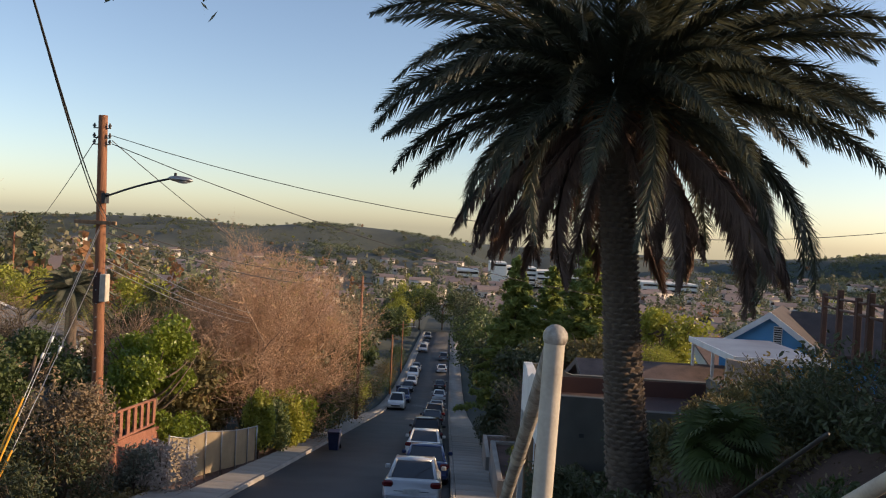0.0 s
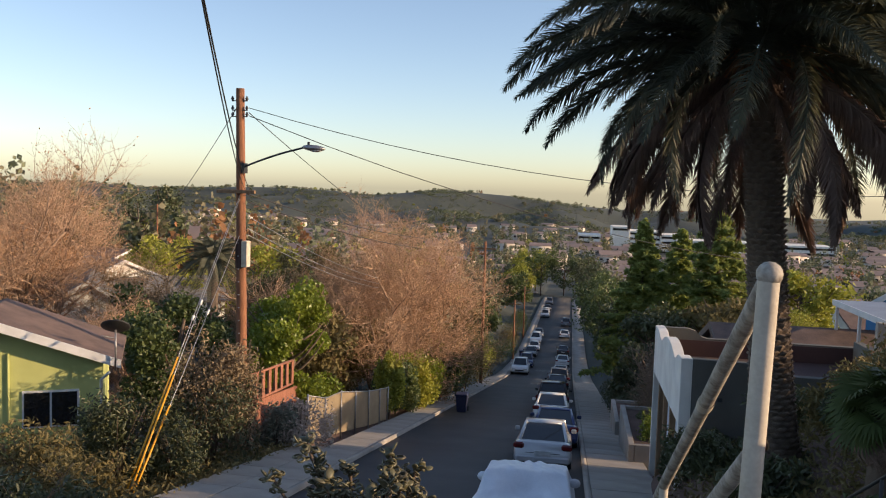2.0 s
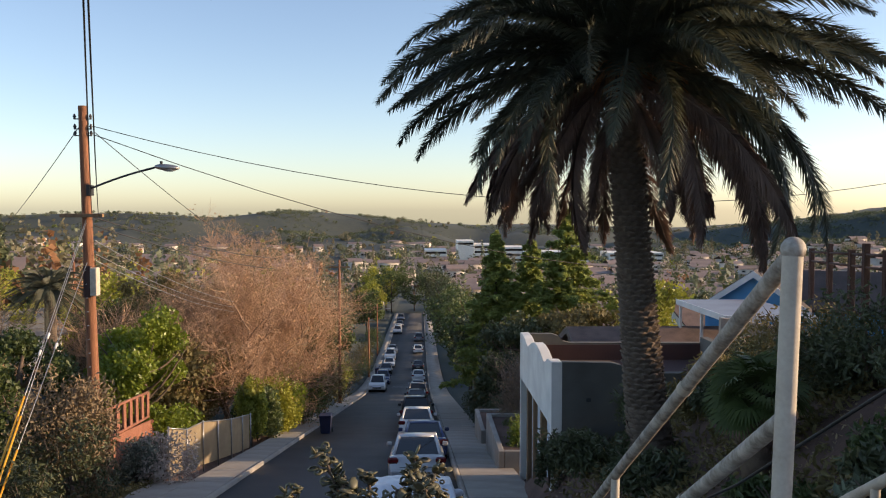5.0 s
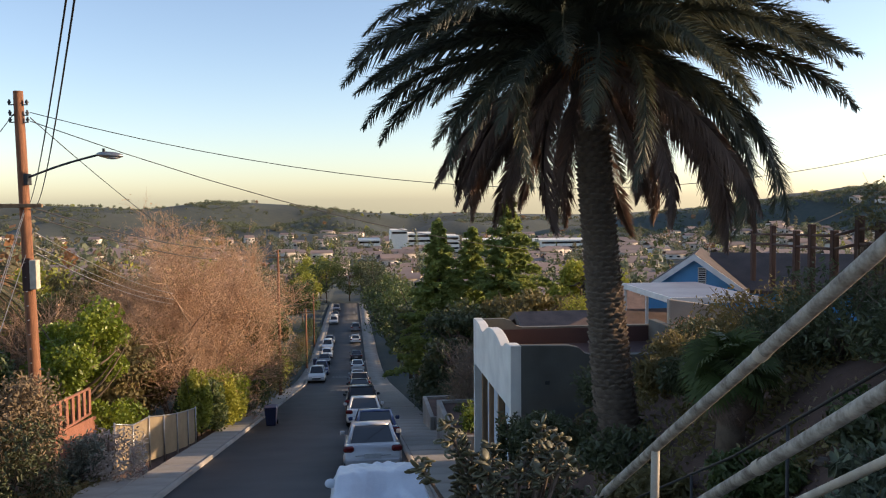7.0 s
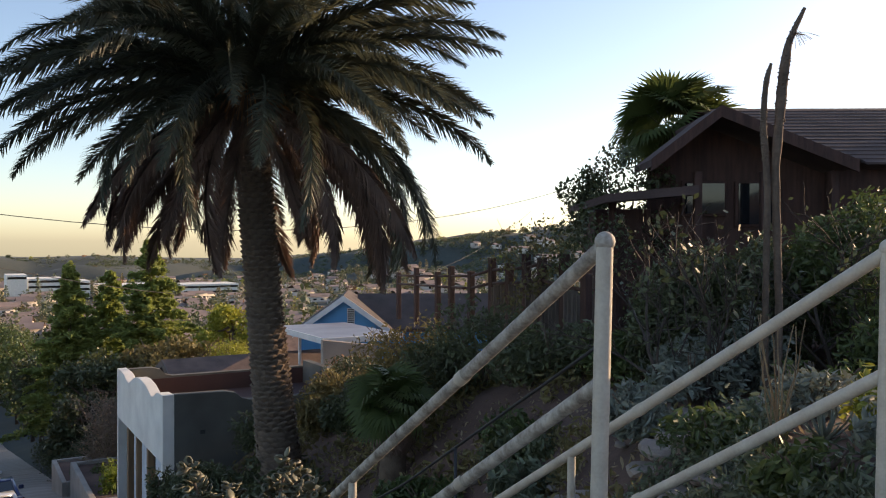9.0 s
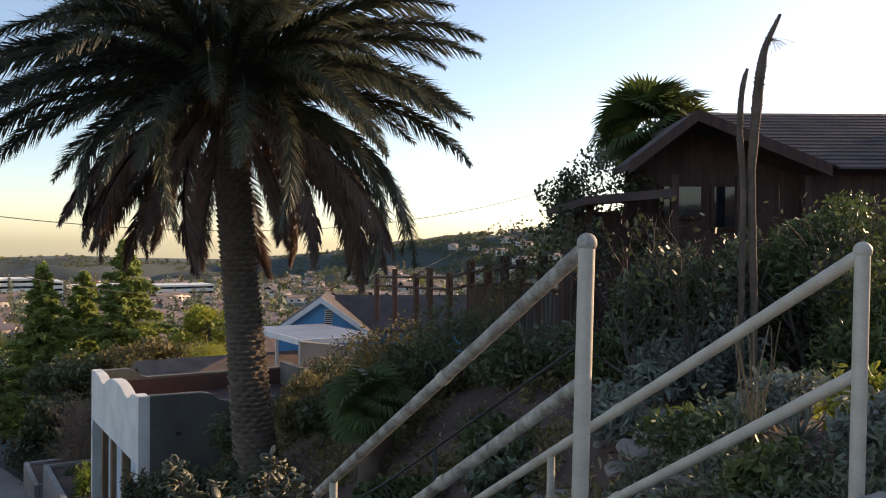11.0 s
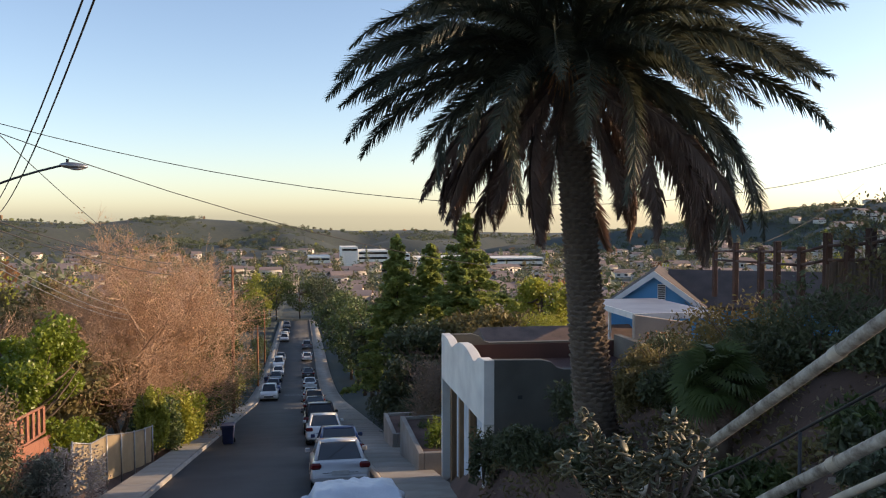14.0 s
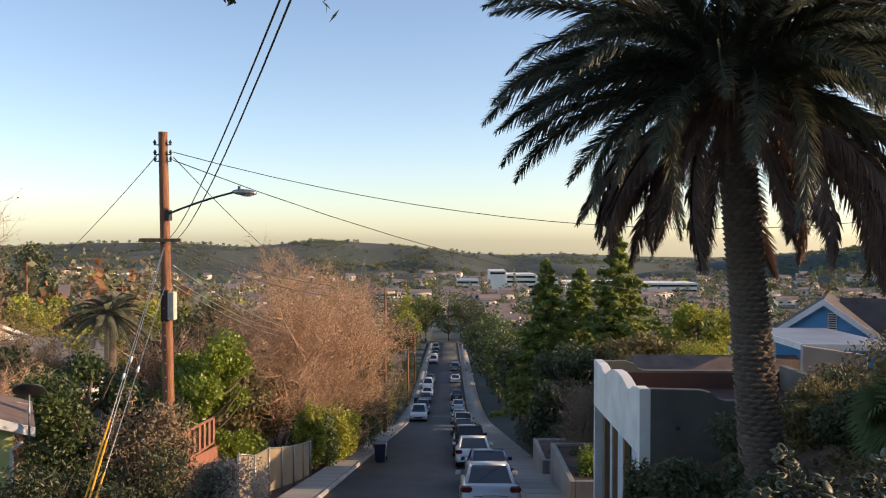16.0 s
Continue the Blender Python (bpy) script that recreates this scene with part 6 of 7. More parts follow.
for x, y, h, r, leaf, label, n in (
        (5.6, 19.4, 1.1, 0.9, LEAF_DARK, "dark shrub against a garage wall", 2400), (4.3, 20.2, 0.8, 0.6, LEAF_DARK, "dark shrub against a garage wall", 2200),
        (3.3, 20.6, 1.5, 0.4, LEAF_DARK, "dark flowering plant at a garage corner", 1200), (3.2, 12.6, 0.7, 0.7, LEAF_DARK, "low dark shrub on the bank", 2000), (3.2, 14.9, 0.7, 0.7, LEAF_DARK, "low dark shrub on the bank", 2000), (7.2, 18.6, 1.3, 1.1, LEAF_OLIVE, "olive shrub on the bank", 2400),
        (8.2, 20.6, 1.4, 1.2, LEAF_DARK, "dark shrub behind a garage", 2400), (9.4, 22.6, 1.6, 1.3, LEAF_RUST, "rust-leaved shrub below the fence", 2000),
        (10.6, 24.5, 1.8, 1.3, LEAF_RUST, "rust-leaved shrub below the fence", 2000),
        (6.2, 15.2, 0.8, 0.9, LEAF_DARK, "low dark shrub near a palm", 1800), (6.6, 12.8, 1.0, 0.9, LEAF_DARK, "low dark shrub on the bank", 1800),
        (3.6, 18.6, 1.0, 0.8, LEAF_DARK, "low dark shrub near a garage", 2600),
        (4.3, 15.4, 0.8, 0.7, LEAF_DARK, "low dark shrub below a palm", 2600),
        (3.05, 17.7, 0.8, 0.6, LEAF_DARK, "low dark shrub on the bank", 2200),
        (3.5, 16.8, 0.9, 0.8, LEAF_DARK, "low dark shrub below a palm", 2600),
        (3.8, 13.6, 0.9, 0.8, LEAF_DARK, "low dark shrub on the bank", 2600),
        (5.9, 16.6, 0.9, 0.8, LEAF_OLIVE, "low olive shrub beside a palm", 2600),
        (5.6, 14.2, 0.8, 0.8, LEAF_DARK, "low dark shrub on the bank", 2600),
        (3.5, 11.4, 0.7, 0.7, LEAF_OLIVE, "low olive shrub on the bank", 2600),
        (3.4, 6.3, 0.45, 0.4, LEAF_SAGE, "small grey-green shrub on the bank", 1200),
        (4.1, 7.2, 0.5, 0.45, LEAF_SAGE, "small grey-green shrub on the bank", 1300),
        (3.3, 7.9, 0.4, 0.4, LEAF_DARK, "small dark shrub on the bank", 1200),
        (4.8, 8.2, 0.5, 0.5, LEAF_DARK, "small dark shrub on the bank", 1400),
        (3.7, 9.3, 0.5, 0.5, LEAF_SAGE, "small grey-green shrub on the bank", 1300),
        (4.3, 9.7, 0.6, 0.6, LEAF_GREEN, "low green shrub on the bank", 2600),
        (3.7, 30.6, 1.9, 0.9, LEAF_CITRUS, "green plants in a planter", 3600), (3.8, 32.8, 1.7, 0.8, LEAF_GREEN, "green plants in a planter", 3000), (4.0, 39.4, 1.5, 0.8, LEAF_GREEN, "low green plants in a planter", 2000),
        (4.6, 35.6, 2.6, 1.2, DRY_GRASS, "tangle of dry brown vines", 4200), (5.4, 37.2, 3.6, 1.6, DRY_GRASS, "tall tangle of dry brown vines", 5200), (4.6, 43.4, 2.2, 1.2, LEAF_DARK, "dark shrub beside the pavement", 2600),
        (3.9, 46.0, 2.4, 1.1, LEAF_DARK, "dark shrub beside the pavement", 2600), (3.9, 50.5, 2.4, 1.2, LEAF_DARK, "dark shrub beside the pavement", 2600),
        (12.6, 46.0, 2.6, 1.5, LEAF_YELLOW, "sunlit yellow-green shrub among roofs", 2600)):
    shrub("shrub", x, y, h, r, leaf, label, n, 0.07, "shrubs on the bank")

x, y = at_house(3.0, 16.6)
leafy_tree("tree", x, y, 4.3, 1.2, LEAF_DARK, "open dark tree beside a house", 6500, 0.055, 0.07, low=0.35, group="garden trees")
x, y = at_house(1.05, 14.8)
leafy_tree("sapling", x, y, 3.0, 0.75, LEAF_OLIVE, "slender sapling with sparse pale leaves", 900, 0.045, 0.025, low=0.3, group="garden trees")
x, y = at_house(2.15, 14.2)
leafy_tree("sapling", x, y, 2.6, 0.8, LEAF_DARK, "sparse sapling beside a fence", 900, 0.05, 0.025, low=0.3, group="garden trees")
x, y = at_house(6.9, 22)
leafy_tree("tree", x, y, 4.6, 1.5, LEAF_OLIVE, "sparse tree rising behind a roof", 1800, 0.055, 0.06, low=0.3, group="garden trees")
for X, D in ((2.35, 8.8), (4.3, 9.8)):
    x, y = at_house(X, D)
    bare_tree(x, y, 3.0, 0.9, "slender multi-stemmed garden shrub", int(X * 10), 260, levels=3, stems=2, bark=BARK_DARK, twig=BARK_DARK, leaf=LEAF_DARK, group="garden trees", thick=0.2)


def build_cactus():
    x, y = at_house(3.31, 9.0)
    z = gz(x, y)
    ob = empty("column_cactus", pose(x, y, z), "tall grey-brown columnar cactus with spiny dark tips", "cactus")
    rt = np.array([0.84, -0.54, 0])
    stems = (([(0, z - 0.1), (0.02, -0.4), (-0.03, 1.24), (0.02, 1.9), (0.05, 2.25), (0.10, 2.6), (0.27, 2.96)],
              [0.036, 0.04, 0.043, 0.052, 0.054, 0.038, 0.018]),
             ([(-0.12, z - 0.1), (-0.13, -0.4), (-0.11, 1.06), (-0.16, 1.7), (-0.15, 2.0), (-0.13, 2.2), (-0.08, 2.37)],
              [0.03, 0.034, 0.036, 0.034, 0.031, 0.029, 0.017]))
    for pts, rad in stems:
        P = np.array([rt * a + np.array([0, 0, b - z]) for a, b in pts])
        tt = np.concatenate([[0], np.cumsum(np.linalg.norm(np.diff(P, axis=0), axis=1))])
        tt /= tt[-1]
        t = np.linspace(0, 1, 46)
        Q = np.stack([np.interp(t, tt, P[:, i]) for i in range(3)], -1)
        Q[1:-1] = (Q[:-2] + Q[1:-1] * 2 + Q[2:]) / 4
        R = np.interp(t, tt, rad) * (1 + 0.06 * np.sin(t * 60))
        s = Soup()
        s.tube(Q, R, 10)
        for k in range(230):                 # knobs and spines thicken towards the tip
            f = 0.70 + 0.28 * rng.random()
            c = np.array([np.interp(f, t, Q[:, i]) for i in range(3)])
            r = float(np.interp(f, t, R))
            d = rng.normal(size=3) * (1, 1, 0.5)
            d /= np.linalg.norm(d)
            s.tube([c + d * r * 0.7, c + d * r * (1.1 + 0.25 * rng.random())], [0.016, 0.005], 4)
        mesh_part("stem", smooth(s.mesh("stem", BARK)), ob)
    s = Soup()
    c = rt * 0.16 + np.array([0, 0, 2.7 - z])
    for k in range(14):
        d = rng.normal(size=3) * (0.4, 0.4, 0.3) + rt * 0.5 - np.array([0, 0, 0.3])
        s.tube([c, c + d * 0.09, c + d * 0.15 - np.array([0, 0, 0.03])], 0.003, 3)
    mesh_part("dead_blooms", s.mesh("dead_blooms", DRY_GRASS), ob)


build_cactus()


def fleshy_leaf(L, w, t):
    bm = bmesh.new()
    bmesh.ops.create_uvsphere(bm, u_segments=7, v_segments=5, radius=0.5, matrix=Matrix.Translation((L / 2, 0, 0)) @ Matrix.Diagonal((L, w, t, 1)))
    me = bpy.data.meshes.new("leaf")
    bm.to_mesh(me)
    bm.free()
    return smooth(me)


def build_jade(x, y, z, h, label, count, leaf_mat, spread=0.30):
    ob = empty("jade_plant", pose(x, y, z), label, "succulent", "succulents")
    lm = fleshy_leaf(0.046, 0.034, 0.010)
    lm.materials.append(leaf_mat)
    tips = []
    for k in range(15):
        a, f = k * 2.4, math.sqrt((k + 0.5) / 15)
        tip = np.array([math.cos(a) * spread * f, math.sin(a) * spread * f * 0.8, h * (1 - 0.28 * f * f) * rng.uniform(0.9, 1.04)])
        t = np.linspace(0, 1, 6)[:, None]
        path = tip * np.concatenate([t ** 1.2, t ** 1.2, t ** 0.8], 1) + rng.normal(0, 0.012, (6, 3)) * t
        tube_part("stem", path, np.linspace(0.020, 0.006, 6), BARK, ob, sides=6)
        tips.append(tip)
        for j in range(3):
            s = path[3] + rng.normal(0, 0.01, 3)
            e = tip + rng.normal(0, 0.075, 3)
            tube_part("stem", [s, (s + e) / 2 + (0, 0, 0.01), e], np.linspace(0.010, 0.005, 3), BARK, ob, sides=5)
            tips.append(e)
    for k in range(count):
        tip = tips[k % len(tips)]
        a, e = random.uniform(0, 360), random.uniform(-25, 65)
        p = mesh_part("leaf", lm, ob)
        p.matrix_local = Matrix.Translation(tip + rng.normal(0, 0.012, 3)) @ pose(0, 0, 0, 0, 0, a) @ pose(0, 0, 0, random.uniform(-40, 40), -e, 0) @ Matrix.Scale(random.uniform(0.65, 1.2), 4)
    rest = Soup()
    base = np.array([v.co for v in lm.vertices])
    quads = np.array([p.vertices[:] for p in lm.polygons if len(p.vertices) == 4])
    for k in range(int(count * 3.4)):
        m = Matrix.Translation(tips[k % len(tips)] * rng.uniform(0.95, 1.0) + rng.normal(0, 0.016, 3)) @ pose(0, 0, 0, 0, 0, random.uniform(0, 360)) @ pose(0, 0, 0, random.uniform(-40, 40), random.uniform(-60, 30), 0) @ Matrix.Scale(random.uniform(0.6, 1.1), 4)
        M = np.array(m)
        rest.add(base @ M[:3, :3].T + M[:3, 3], quads)
    tagged(mesh_part("inner_foliage", smooth(rest.mesh("inner_foliage", leaf_mat)), ob), kind="stuff")
    return ob


build_jade(-0.08, 3.05, gz(-0.08, 3.05), -0.335 - gz(-0.08, 3.05), "jade plant with fleshy bronze-green leaves", 290, LEAF_JADE)


def agave(x, y, r, mat, label):
    ob = empty("agave", pose(x, y, gz(x, y)), label, "succulent", "succulents")
    bm = bmesh.new()
    rows = [(0.0, 0.05, 0.0), (0.35, 0.07, 0.07), (0.7, 0.05, 0.2), (1.0, 0.004, 0.38)]
    grid = [[bm.verts.new((a, s * w, h + abs(s) * 0.02)) for s in (-1, 0, 1)] for a, w, h in rows]
    under = [bm.verts.new((a, 0, h - 0.035)) for a, w, h in rows]
    for i in range(3):
        for j in range(2):
            bm.faces.new((grid[i][j], grid[i + 1][j], grid[i + 1][j + 1], grid[i][j + 1]))
        bm.faces.new((grid[i][0], under[i], under[i + 1], grid[i + 1][0]))
        bm.faces.new((under[i], grid[i][2], grid[i + 1][2], under[i + 1]))
    me = bpy.data.meshes.new("leaf")
    bm.to_mesh(me)
    bm.free()
    me.materials.append(mat)
    for k in range(20):
        p = mesh_part("leaf", me, ob)
        p.matrix_local = pose(0, 0, 0.02, 0, 0, k * 137.5) @ pose(0, 0, 0, random.uniform(-10, 10), -70 * k / 20 + 5, 0) @ Matrix.Scale(r * random.uniform(0.8, 1.1), 4)


for x, y, r in ((2.95, 3.0, 0.30), (3.15, 3.5, 0.34), (2.95, 3.9, 0.28), (3.5, 3.2, 0.34), (3.4, 4.1, 0.3), (3.8, 3.7, 0.36), (3.1, 4.6, 0.28), (4.2, 4.3, 0.34), (3.75, 2.7, 0.3), (3.3, 2.5, 0.3)):
    agave(x, y, r * 0.62, LEAF_GREY if random.random() < 0.7 else LEAF_GREEN, "grey-green rosette succulent in a garden bed")
for x, y, h, r, leaf in ((3.5, 2.9, 0.42, 0.35, LEAF_GREY), (3.1, 3.3, 0.36, 0.35, LEAF_GREEN), (4.3, 3.4, 0.5, 0.45, LEAF_YELLOW), (4.0, 2.7, 0.5, 0.4, LEAF_GREEN), (3.9, 4.7, 0.4, 0.4, LEAF_GREEN), (4.9, 4.6, 0.45, 0.45, LEAF_GREY), (4.7, 3.0, 0.55, 0.4, LEAF_DARK), (5.6, 5.0, 0.5, 0.5, LEAF_GREEN)):
    shrub("garden_plant", x, y, h, r, leaf, "low garden plants beside stone edging", 900, 0.045, "garden plants")


def rock(x, y, sx, sy, sz, label, turn):
    bm = bmesh.new()
    bmesh.ops.create_icosphere(bm, subdivisions=2, radius=0.5)
    for v in bm.verts:
        v.co *= 1 + 0.35 * noise.noise(v.co * 2.3 + Vector((x * 3, y * 3, 0)))
        v.co.z = max(-0.3, min(0.3, v.co.z))
    bmesh.ops.transform(bm, matrix=Matrix.Diagonal((sx, sy, sz, 1)), verts=bm.verts)
    ob = part("rock", bm, STONE)
    ob.matrix_world = pose(x, y, gz(x, y) + sz * 0.12, random.uniform(-6, 6), random.uniform(-6, 6), turn)
    tagged(ob, label, "rock", "garden stones")


for k in range(34):
    f = k / 33
    x, y = 3.55 + 3.6 * f + rng.normal(0, 0.22), 5.1 + 1.2 * f + rng.normal(0, 0.3)
    s = rng.uniform(0.28, 0.55)
    rock(x, y, s, s * rng.uniform(0.6, 1), rng.uniform(0.10, 0.22), "flat weathered garden stone on a path", rng.uniform(0, 180))

for k in range(70):
    x, y = rng.uniform(2.72, 3.5), rng.uniform(3.9, 6.0)
    q = rng.uniform(0.16, 0.34)
    rock(x, y, q, q * rng.uniform(0.6, 1), rng.uniform(0.06, 0.12), "flat pale flagstone on a garden slope", rng.uniform(0, 180))

for k in range(16):
    q = rng.uniform(0.1, 0.26)
    rock(rng.uniform(3.0, 5.2), rng.uniform(6.2, 10.5), q, q * rng.uniform(0.6, 1), q * 0.5, "small brown stone on the bare bank", rng.uniform(0, 180))

# dry stalks over the succulents
for x, y in ((3.7, 4.0), (3.9, 4.1)):
    ob = empty("dry_stalks", pose(x, y, gz(x, y)), "dry pinkish flower stalks over succulents", "plant", "garden plants")
    for k in range(5):
        a = rng.uniform(0, 6.28)
        t = np.linspace(0, 1, 6)[:, None]
        P = np.array([math.cos(a) * 0.16, math.sin(a) * 0.16, 0.85]) * t + rng.normal(0, 0.012, (6, 3))
        tube_part("stalk", P, np.linspace(0.009, 0.004, 6), DRY_GRASS, ob, sides=4)

# litter, low weeds and fallen fronds on the bank
lit = Soup()
P = np.stack([rng.uniform(2.7, 9.5, 9000), rng.uniform(3, 20.8, 9000)], -1)
lit.blades(np.column_stack([P, ground_z(P[:, 0], P[:, 1]) + rng.uniform(0, 0.03, 9000)]), 0.04)
tagged(new("leaf_litter", lit.mesh("leaf_litter", DRY_GRASS)), "dry leaf litter over the bank", "litter", kind="stuff")
weed = Soup()
P = np.stack([rng.uniform(-4.5, 1.0, 14000), rng.uniform(3.4, 8.6, 14000)], -1)
weed.blades(np.column_stack([P, ground_z(P[:, 0], P[:, 1]) + np.abs(rng.normal(0, 0.16, 14000))]), 0.07)
P = np.stack([rng.uniform(-16, -8.2, 16000), rng.uniform(12, 27, 16000)], -1)
weed.blades(np.column_stack([P, ground_z(P[:, 0], P[:, 1]) + np.abs(rng.normal(0, 0.2, 16000))]), 0.08)
P = np.stack([rng.uniform(2.64, 3.35, 9000), rng.uniform(4.2, 12, 9000)], -1)
P = P[np.array([noise.noise((px * 1.1, py * 1.1, 8)) > -0.1 for px, py in P])]
weed.blades(np.column_stack([P, ground_z(P[:, 0], P[:, 1]) + np.abs(rng.normal(0, 0.13, len(P)))]), 0.05)
P = np.stack([rng.uniform(3.0, 7, 9000), rng.uniform(9, 20.5, 9000)], -1)
P = P[np.array([noise.noise((px * 0.8, py * 0.8, 3)) > -0.05 for px, py in P])]
weed.blades(np.column_stack([P, ground_z(P[:, 0], P[:, 1]) + np.abs(rng.normal(0, 0.15, len(P)))]), 0.07)
P = np.stack([rng.uniform(2.7, 5.2, 12000), rng.uniform(5.6, 11, 12000)], -1)
P = P[np.array([noise.noise((px * 1.3, py * 1.3, 12)) > 0.08 for px, py in P])]
weed.blades(np.column_stack([P, ground_z(P[:, 0], P[:, 1]) + np.abs(rng.normal(0, 0.07, len(P)))]), 0.04)
gc = Soup()
P = np.stack([rng.uniform(2.6, 5.4, 15000), rng.uniform(2.2, 5.0, 15000)], -1)
keep = np.array([noise.noise((px * 0.9, py * 0.9, 5)) > 0.04 for px, py in P])
P = P[keep]
gc.blades(np.column_stack([P, ground_z(P[:, 0], P[:, 1]) + np.abs(rng.normal(0, 0.11, len(P)))]), 0.034)
tagged(new("ground_cover", gc.mesh("ground_cover", LEAF_SAGE)), "low grey-green ground cover in the garden", "plants", kind="stuff")
tagged(new("undergrowth", weed.mesh("undergrowth", LEAF_OLIVE)), "low weedy undergrowth on the bank", "plants", kind="stuff")


def build_overhang():
    """A tree behind the landing whose long limb reaches over; only its leaf tips hang into view."""
    x, y = -7.5, -6.0
    z = gz(x, y)
    ob = empty("overhanging_tree", pose(x, y, z), "tree with long drooping leafy branch overhead", "tree")
    tube_part("trunk", [(0, 0, 0), (0.4, 1.0, 4), (1.0, 4.0, 7.0), (2.2, 10.0, 7.8 - 0.2), (3.4, 17.5, 6.3 - z - 1.15)], [0.35, 0.28, 0.2, 0.12, 0.03], BARK, ob)
    s = Soup()
    for k in range(16):
        c = np.array([-4.6 + rng.uniform(-0.9, 1.3) - x, 12 + rng.normal(0, 0.6) - y, 5.0 - z])
        e = c + np.array([rng.normal(0, 0.25), rng.normal(0, 0.2), -0.70 - 0.28 * rng.random()])
        s.leaves(c + (e - c) * rng.random((60, 1)) + rng.normal(0, 0.045, (60, 3)), 0.07, 3.0)
    mesh_part("foliage", s.mesh("foliage", LEAF_DARK), ob)


build_overhang()


# ---- neighbouring houses and the town ----
for x, y, w, d, turn, walls, roof, label, dz in (
        (-40, 70, 7, 10, 60, STUCCO_WHITE, SHINGLE_GREY, "white cottage with grey roof among trees", 0.0), (-31.5, 51, 5, 8, 30, STUCCO_WHITE, SHINGLE_GREY, "white gabled cottage among bare trees", 0.6),
        (-36, 60, 6, 9, -50, STUCCO_WHITE, SHINGLE_GREY, "white house behind bare trees", -0.4), (-52, 92, 8, 11, 70, STUCCO_GREY_SHADED, SHINGLE, "tan house with brown roof", 0),
        (-41, 108, 8, 10, 80, STUCCO_WHITE, SHINGLE, "pale house with brown roof", 0), (-36, 122, 8, 11, 90, STUCCO_WHITE, SHINGLE_GREY, "pale house beside the street", 0),
        (-40, 138, 8, 10, 90, STUCCO_WHITE, SHINGLE_GREY, "white house beside the street", 1.0), (-60, 120, 9, 11, 75, STUCCO_GREY_SHADED, SHINGLE, "tan house with brown roof", 0),
        (29, 90, 8, 11, 80, STUCCO_GREY_SHADED, SHINGLE, "low house with brown roof", -0.5), (31, 66, 8, 11, 95, STUCCO_WHITE, SHINGLE, "low house with brown roof", 0), (24, 96, 9, 12, 85, STUCCO_WHITE, SHINGLE_GREY, "pale house in the valley", 0),
        (38, 104, 9, 12, 100, STUCCO_WHITE, ROOFING, "pale house with a red roof", 0), (50, 92, 9, 12, 80, STUCCO_GREY_SHADED, SHINGLE, "house with brown roof", 0), (60, 128, 9, 12, 90, STUCCO_WHITE, SHINGLE_GREY, "pale house in the valley", 0)):
    gable_house("house", pose(x, y, gz(x, y) - 0.3 + dz, 0, 0, turn), w, d, 3.0, 1.5, walls, roof, label, [(-1.5, 1.0, 1.2, 1.1), (1.5, 1.0, 1.2, 1.1)], group="neighbouring houses", chimney=False)


def build_offices():
    z = gz(50, 600) - 1
    ob = empty("office_block", pose(28, 600, z), "long white terraced office building across the valley", "building")
    top = -21.5 - z
    def slabs(xa, xb, ya, h, n):
        body = part("wall", boxed(xa, xb, ya, ya + 30, 0, h), STUCCO_WHITE, ob)
        for k in range(n):
            zz = h - 1.2 - k * 3.6
            if zz < 1.5:
                break
            part("window_band", boxed(xa + 0.6, xb - 0.6, ya - 0.15, ya - 0.02, zz - 1.5, zz), GLASS_DARK, body)
    slabs(0, 12, 0, top, 1)
    slabs(12.1, 34, 1, top - 2.6, 4)
    slabs(34.1, 50, 0, top - 4.6, 3)
    slabs(-24, -8, -3, top - 6.5, 2)
    slabs(56, 96, 0, top - 8.0, 2)
    slabs(110, 150, -5, top - 8.5, 2)


build_offices()


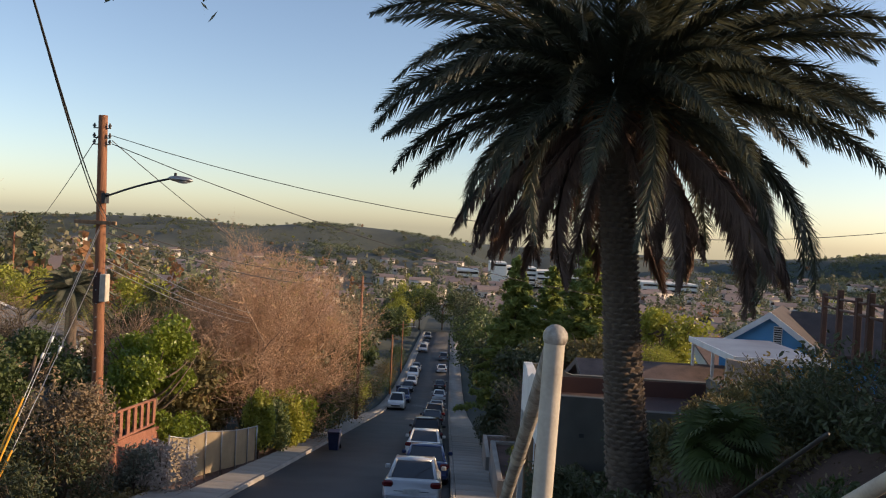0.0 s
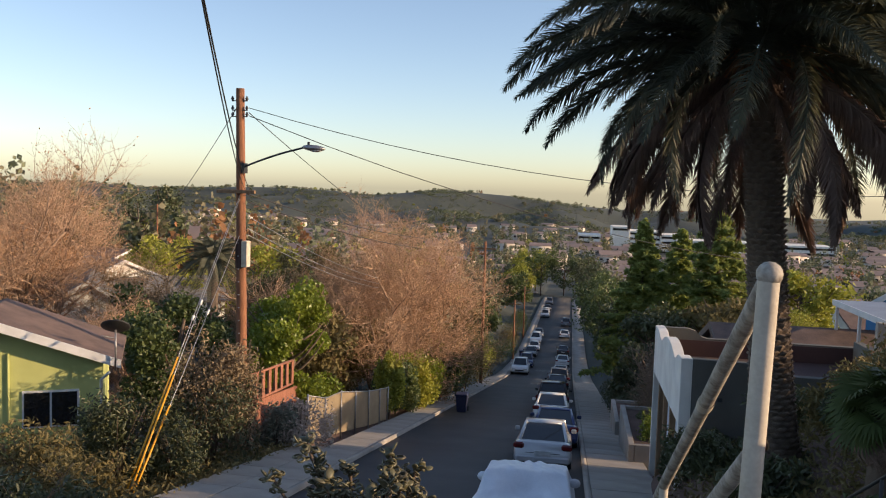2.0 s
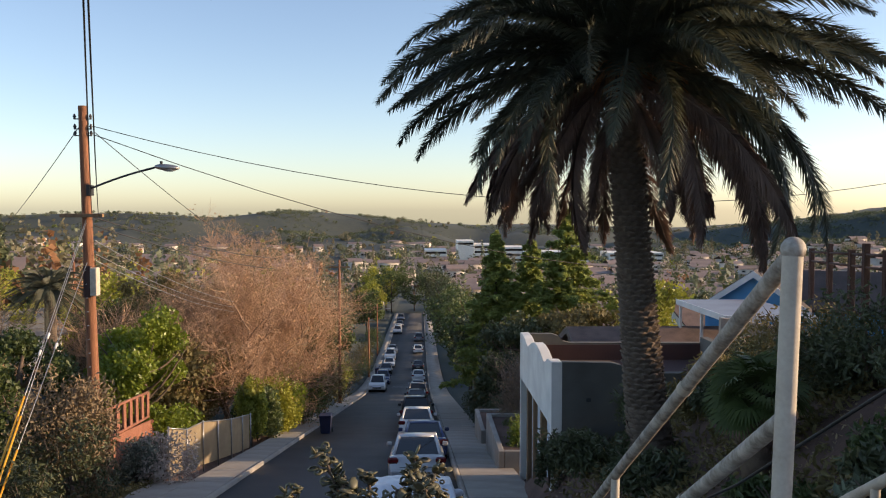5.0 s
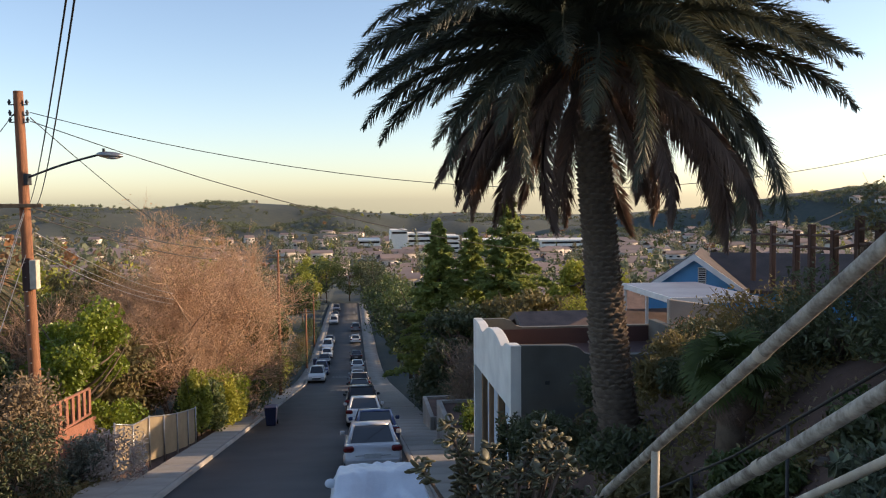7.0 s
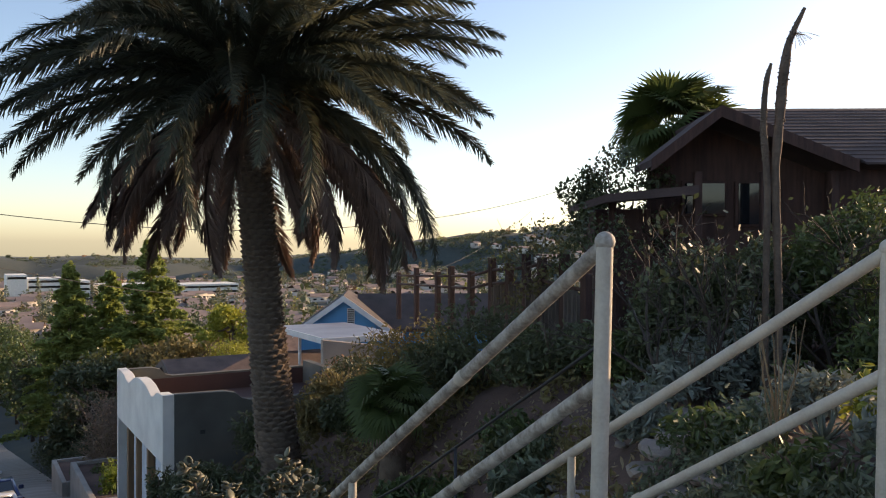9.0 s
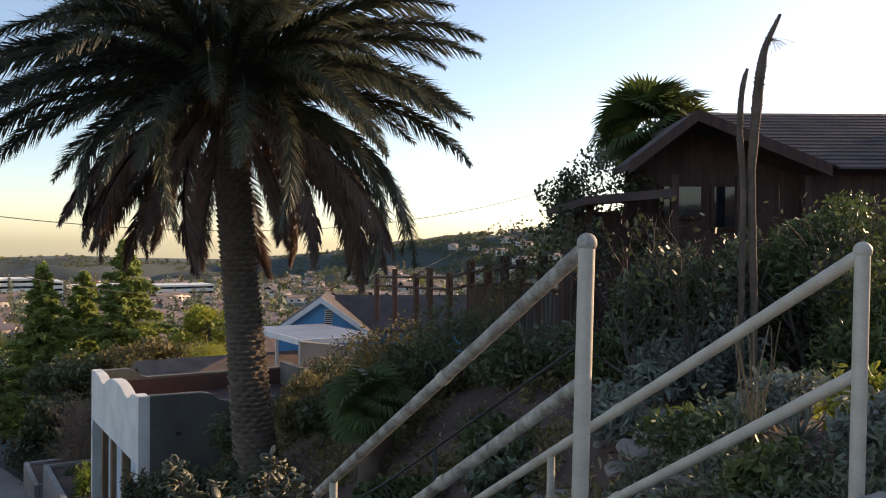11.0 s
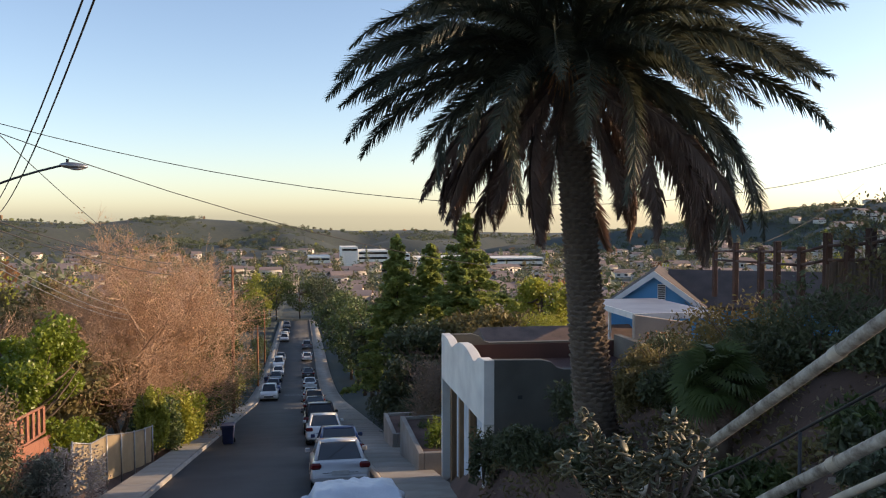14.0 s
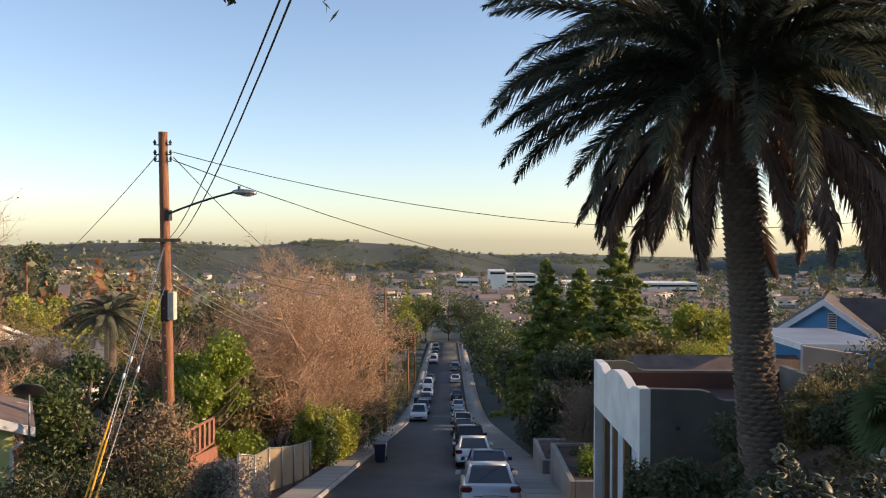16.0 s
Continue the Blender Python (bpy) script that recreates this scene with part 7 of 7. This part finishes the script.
def build_town():
    walls, roofs, dark = Soup(), Soup(), Soup()
    B = np.array([(0, 0, 0), (1, 0, 0), (1, 1, 0), (0, 1, 0), (0, 0, 1), (1, 0, 1), (1, 1, 1), (0, 1, 1)], dtype=float) - (0.5, 0.5, 0)
    BF = np.array([(0, 1, 5, 4), (1, 2, 6, 5), (2, 3, 7, 6), (3, 0, 4, 7), (4, 5, 6, 7)])
    n = 0
    while n < 900:
        y = 130 * (820 / 130) ** rng.random()
        a = rng.uniform(-0.85, 0.95)
        x = a * y
        if -30 < x < 26 and y < 290 or -16 < x < 16 and y < 400:
            continue
        n += 1
        w, d, h = rng.uniform(8, 14), rng.uniform(8, 12), rng.uniform(2.8, 5.5)
        t = rng.uniform(-0.3, 0.3)
        c, s = math.cos(t), math.sin(t)
        z = gz(x, y)
        R = np.array([[c, s, 0], [-s, c, 0], [0, 0, 1]])
        walls.add((B * (w, d, h + 1)) @ R + (x, y, z - 1), BF)
        G = np.array([(-0.55, -0.55, 0), (0.55, -0.55, 0), (0.55, 0.55, 0), (-0.55, 0.55, 0), (-0.5, 0, 1), (0.5, 0, 1)])
        roofs.add((G * (w, d, rng.uniform(1.2, 2.4)) + (0, 0, h)) @ R + (x, y, z), np.array([(0, 1, 5, 4), (2, 3, 4, 5)]))
        for k in range(3):
            u = (k + 0.5) / 3 - 0.5
            q = np.array([(u - 0.07, -0.503, 0.4), (u + 0.07, -0.503, 0.4), (u + 0.07, -0.503, 0.7), (u - 0.07, -0.503, 0.7)]) * (w, d, h)
            dark.add(q @ R + (x, y, z), np.array([[0, 1, 2, 3]]))
    tw = material("town_wall", (0.70, 0.62, 0.52), (0.38, 0.30, 0.24), 0.9, 0.03, vary=0.25)
    tr = material("town_roof", (0.27, 0.20, 0.17), (0.12, 0.10, 0.10), 0.9, 0.03, vary=0.25)
    town = empty("distant_town", pose(0, 0, 0), "distant houses scattered over the valley", "houses", kind="stuff")
    for nm, s, m in (("town_wall", walls, tw), ("town_roof", roofs, tr), ("town_window", dark, GLASS_DARK)):
        mesh_part(nm, s.mesh(nm, m), town)


build_town()


def build_woods():
    # Lighter greyish leaf colours stand in for haze over the far trees.
    hazy_green = material("leaf_hazy_green", (0.20, 0.215, 0.125), (0.10, 0.12, 0.075), 0.7, 0.4, vary=0.2, through_light=0.3)
    hazy_olive = material("leaf_hazy_olive", (0.24, 0.21, 0.12), (0.13, 0.12, 0.07), 0.7, 0.4, vary=0.2, through_light=0.3)
    kinds = [hazy_green, LEAF_DARK, hazy_olive, LEAF_RUST, LEAF_YELLOW]
    share = [0.36, 0.24, 0.32, 0.03, 0.05]
    for m, f in zip(kinds, share):
        s = Soup()
        k = int(5600 * f)
        y = 95 * (1500 / 95) ** rng.random(k)
        a = rng.uniform(-0.9, 1.05, k)
        x = a * y
        ok = ~((np.abs(x + 2) < 13) & (y < 380))
        x, y = x[ok], y[ok]
        z = ground_z(x, y)
        for px, py, pz in zip(x, y, z):
            near = py < 260
            h, r = rng.uniform(4, 9) * (1 if py < 500 else 1.15), rng.uniform(1.8, 4.2)
            if py > 700:
                h *= 0.6
            elif rng.random() < 0.12:
                h, r = h * 1.6, r * 0.45
            c = 110 if near else (80 if py < 600 else 90)
            d = rng.normal(size=(c, 3))
            d /= np.linalg.norm(d, axis=1)[:, None]
            d *= rng.uniform(0.55, 1.05, (c, 1))
            s.leaves(np.array([px, py, pz + h * 0.5]) + d * (r, r, h * 0.52), 0.75 if near else (1.0 if py < 600 else 1.1), 1.3)
        far = rng.uniform(0.6, 1.0, 13000 if m is LEAF_DARK else 0)
        a = rng.uniform(-0.9, 1.05, len(far))
        y = far * np.interp(a, [-0.8, 0.3, 0.45, 0.8], [1350, 1400, 1000, 800])
        z = ground_z(a * y, y)
        keep = [noise.noise((px * 0.012, py * 0.012, 2)) > -0.12 for px, py in zip(a * y, y)]
        for px, py, pz in zip((a * y)[keep], y[keep], z[keep]):
            s.leaves(np.array([px, py, pz + 1.2]) + rng.normal(0, 1, (22, 3)) * (2.6, 2.6, 0.8), 1.1, 1.2)
        tagged(new("distant_trees", s.mesh("distant_trees", m)), "distant trees among the valley houses", "trees", kind="stuff")


build_woods()
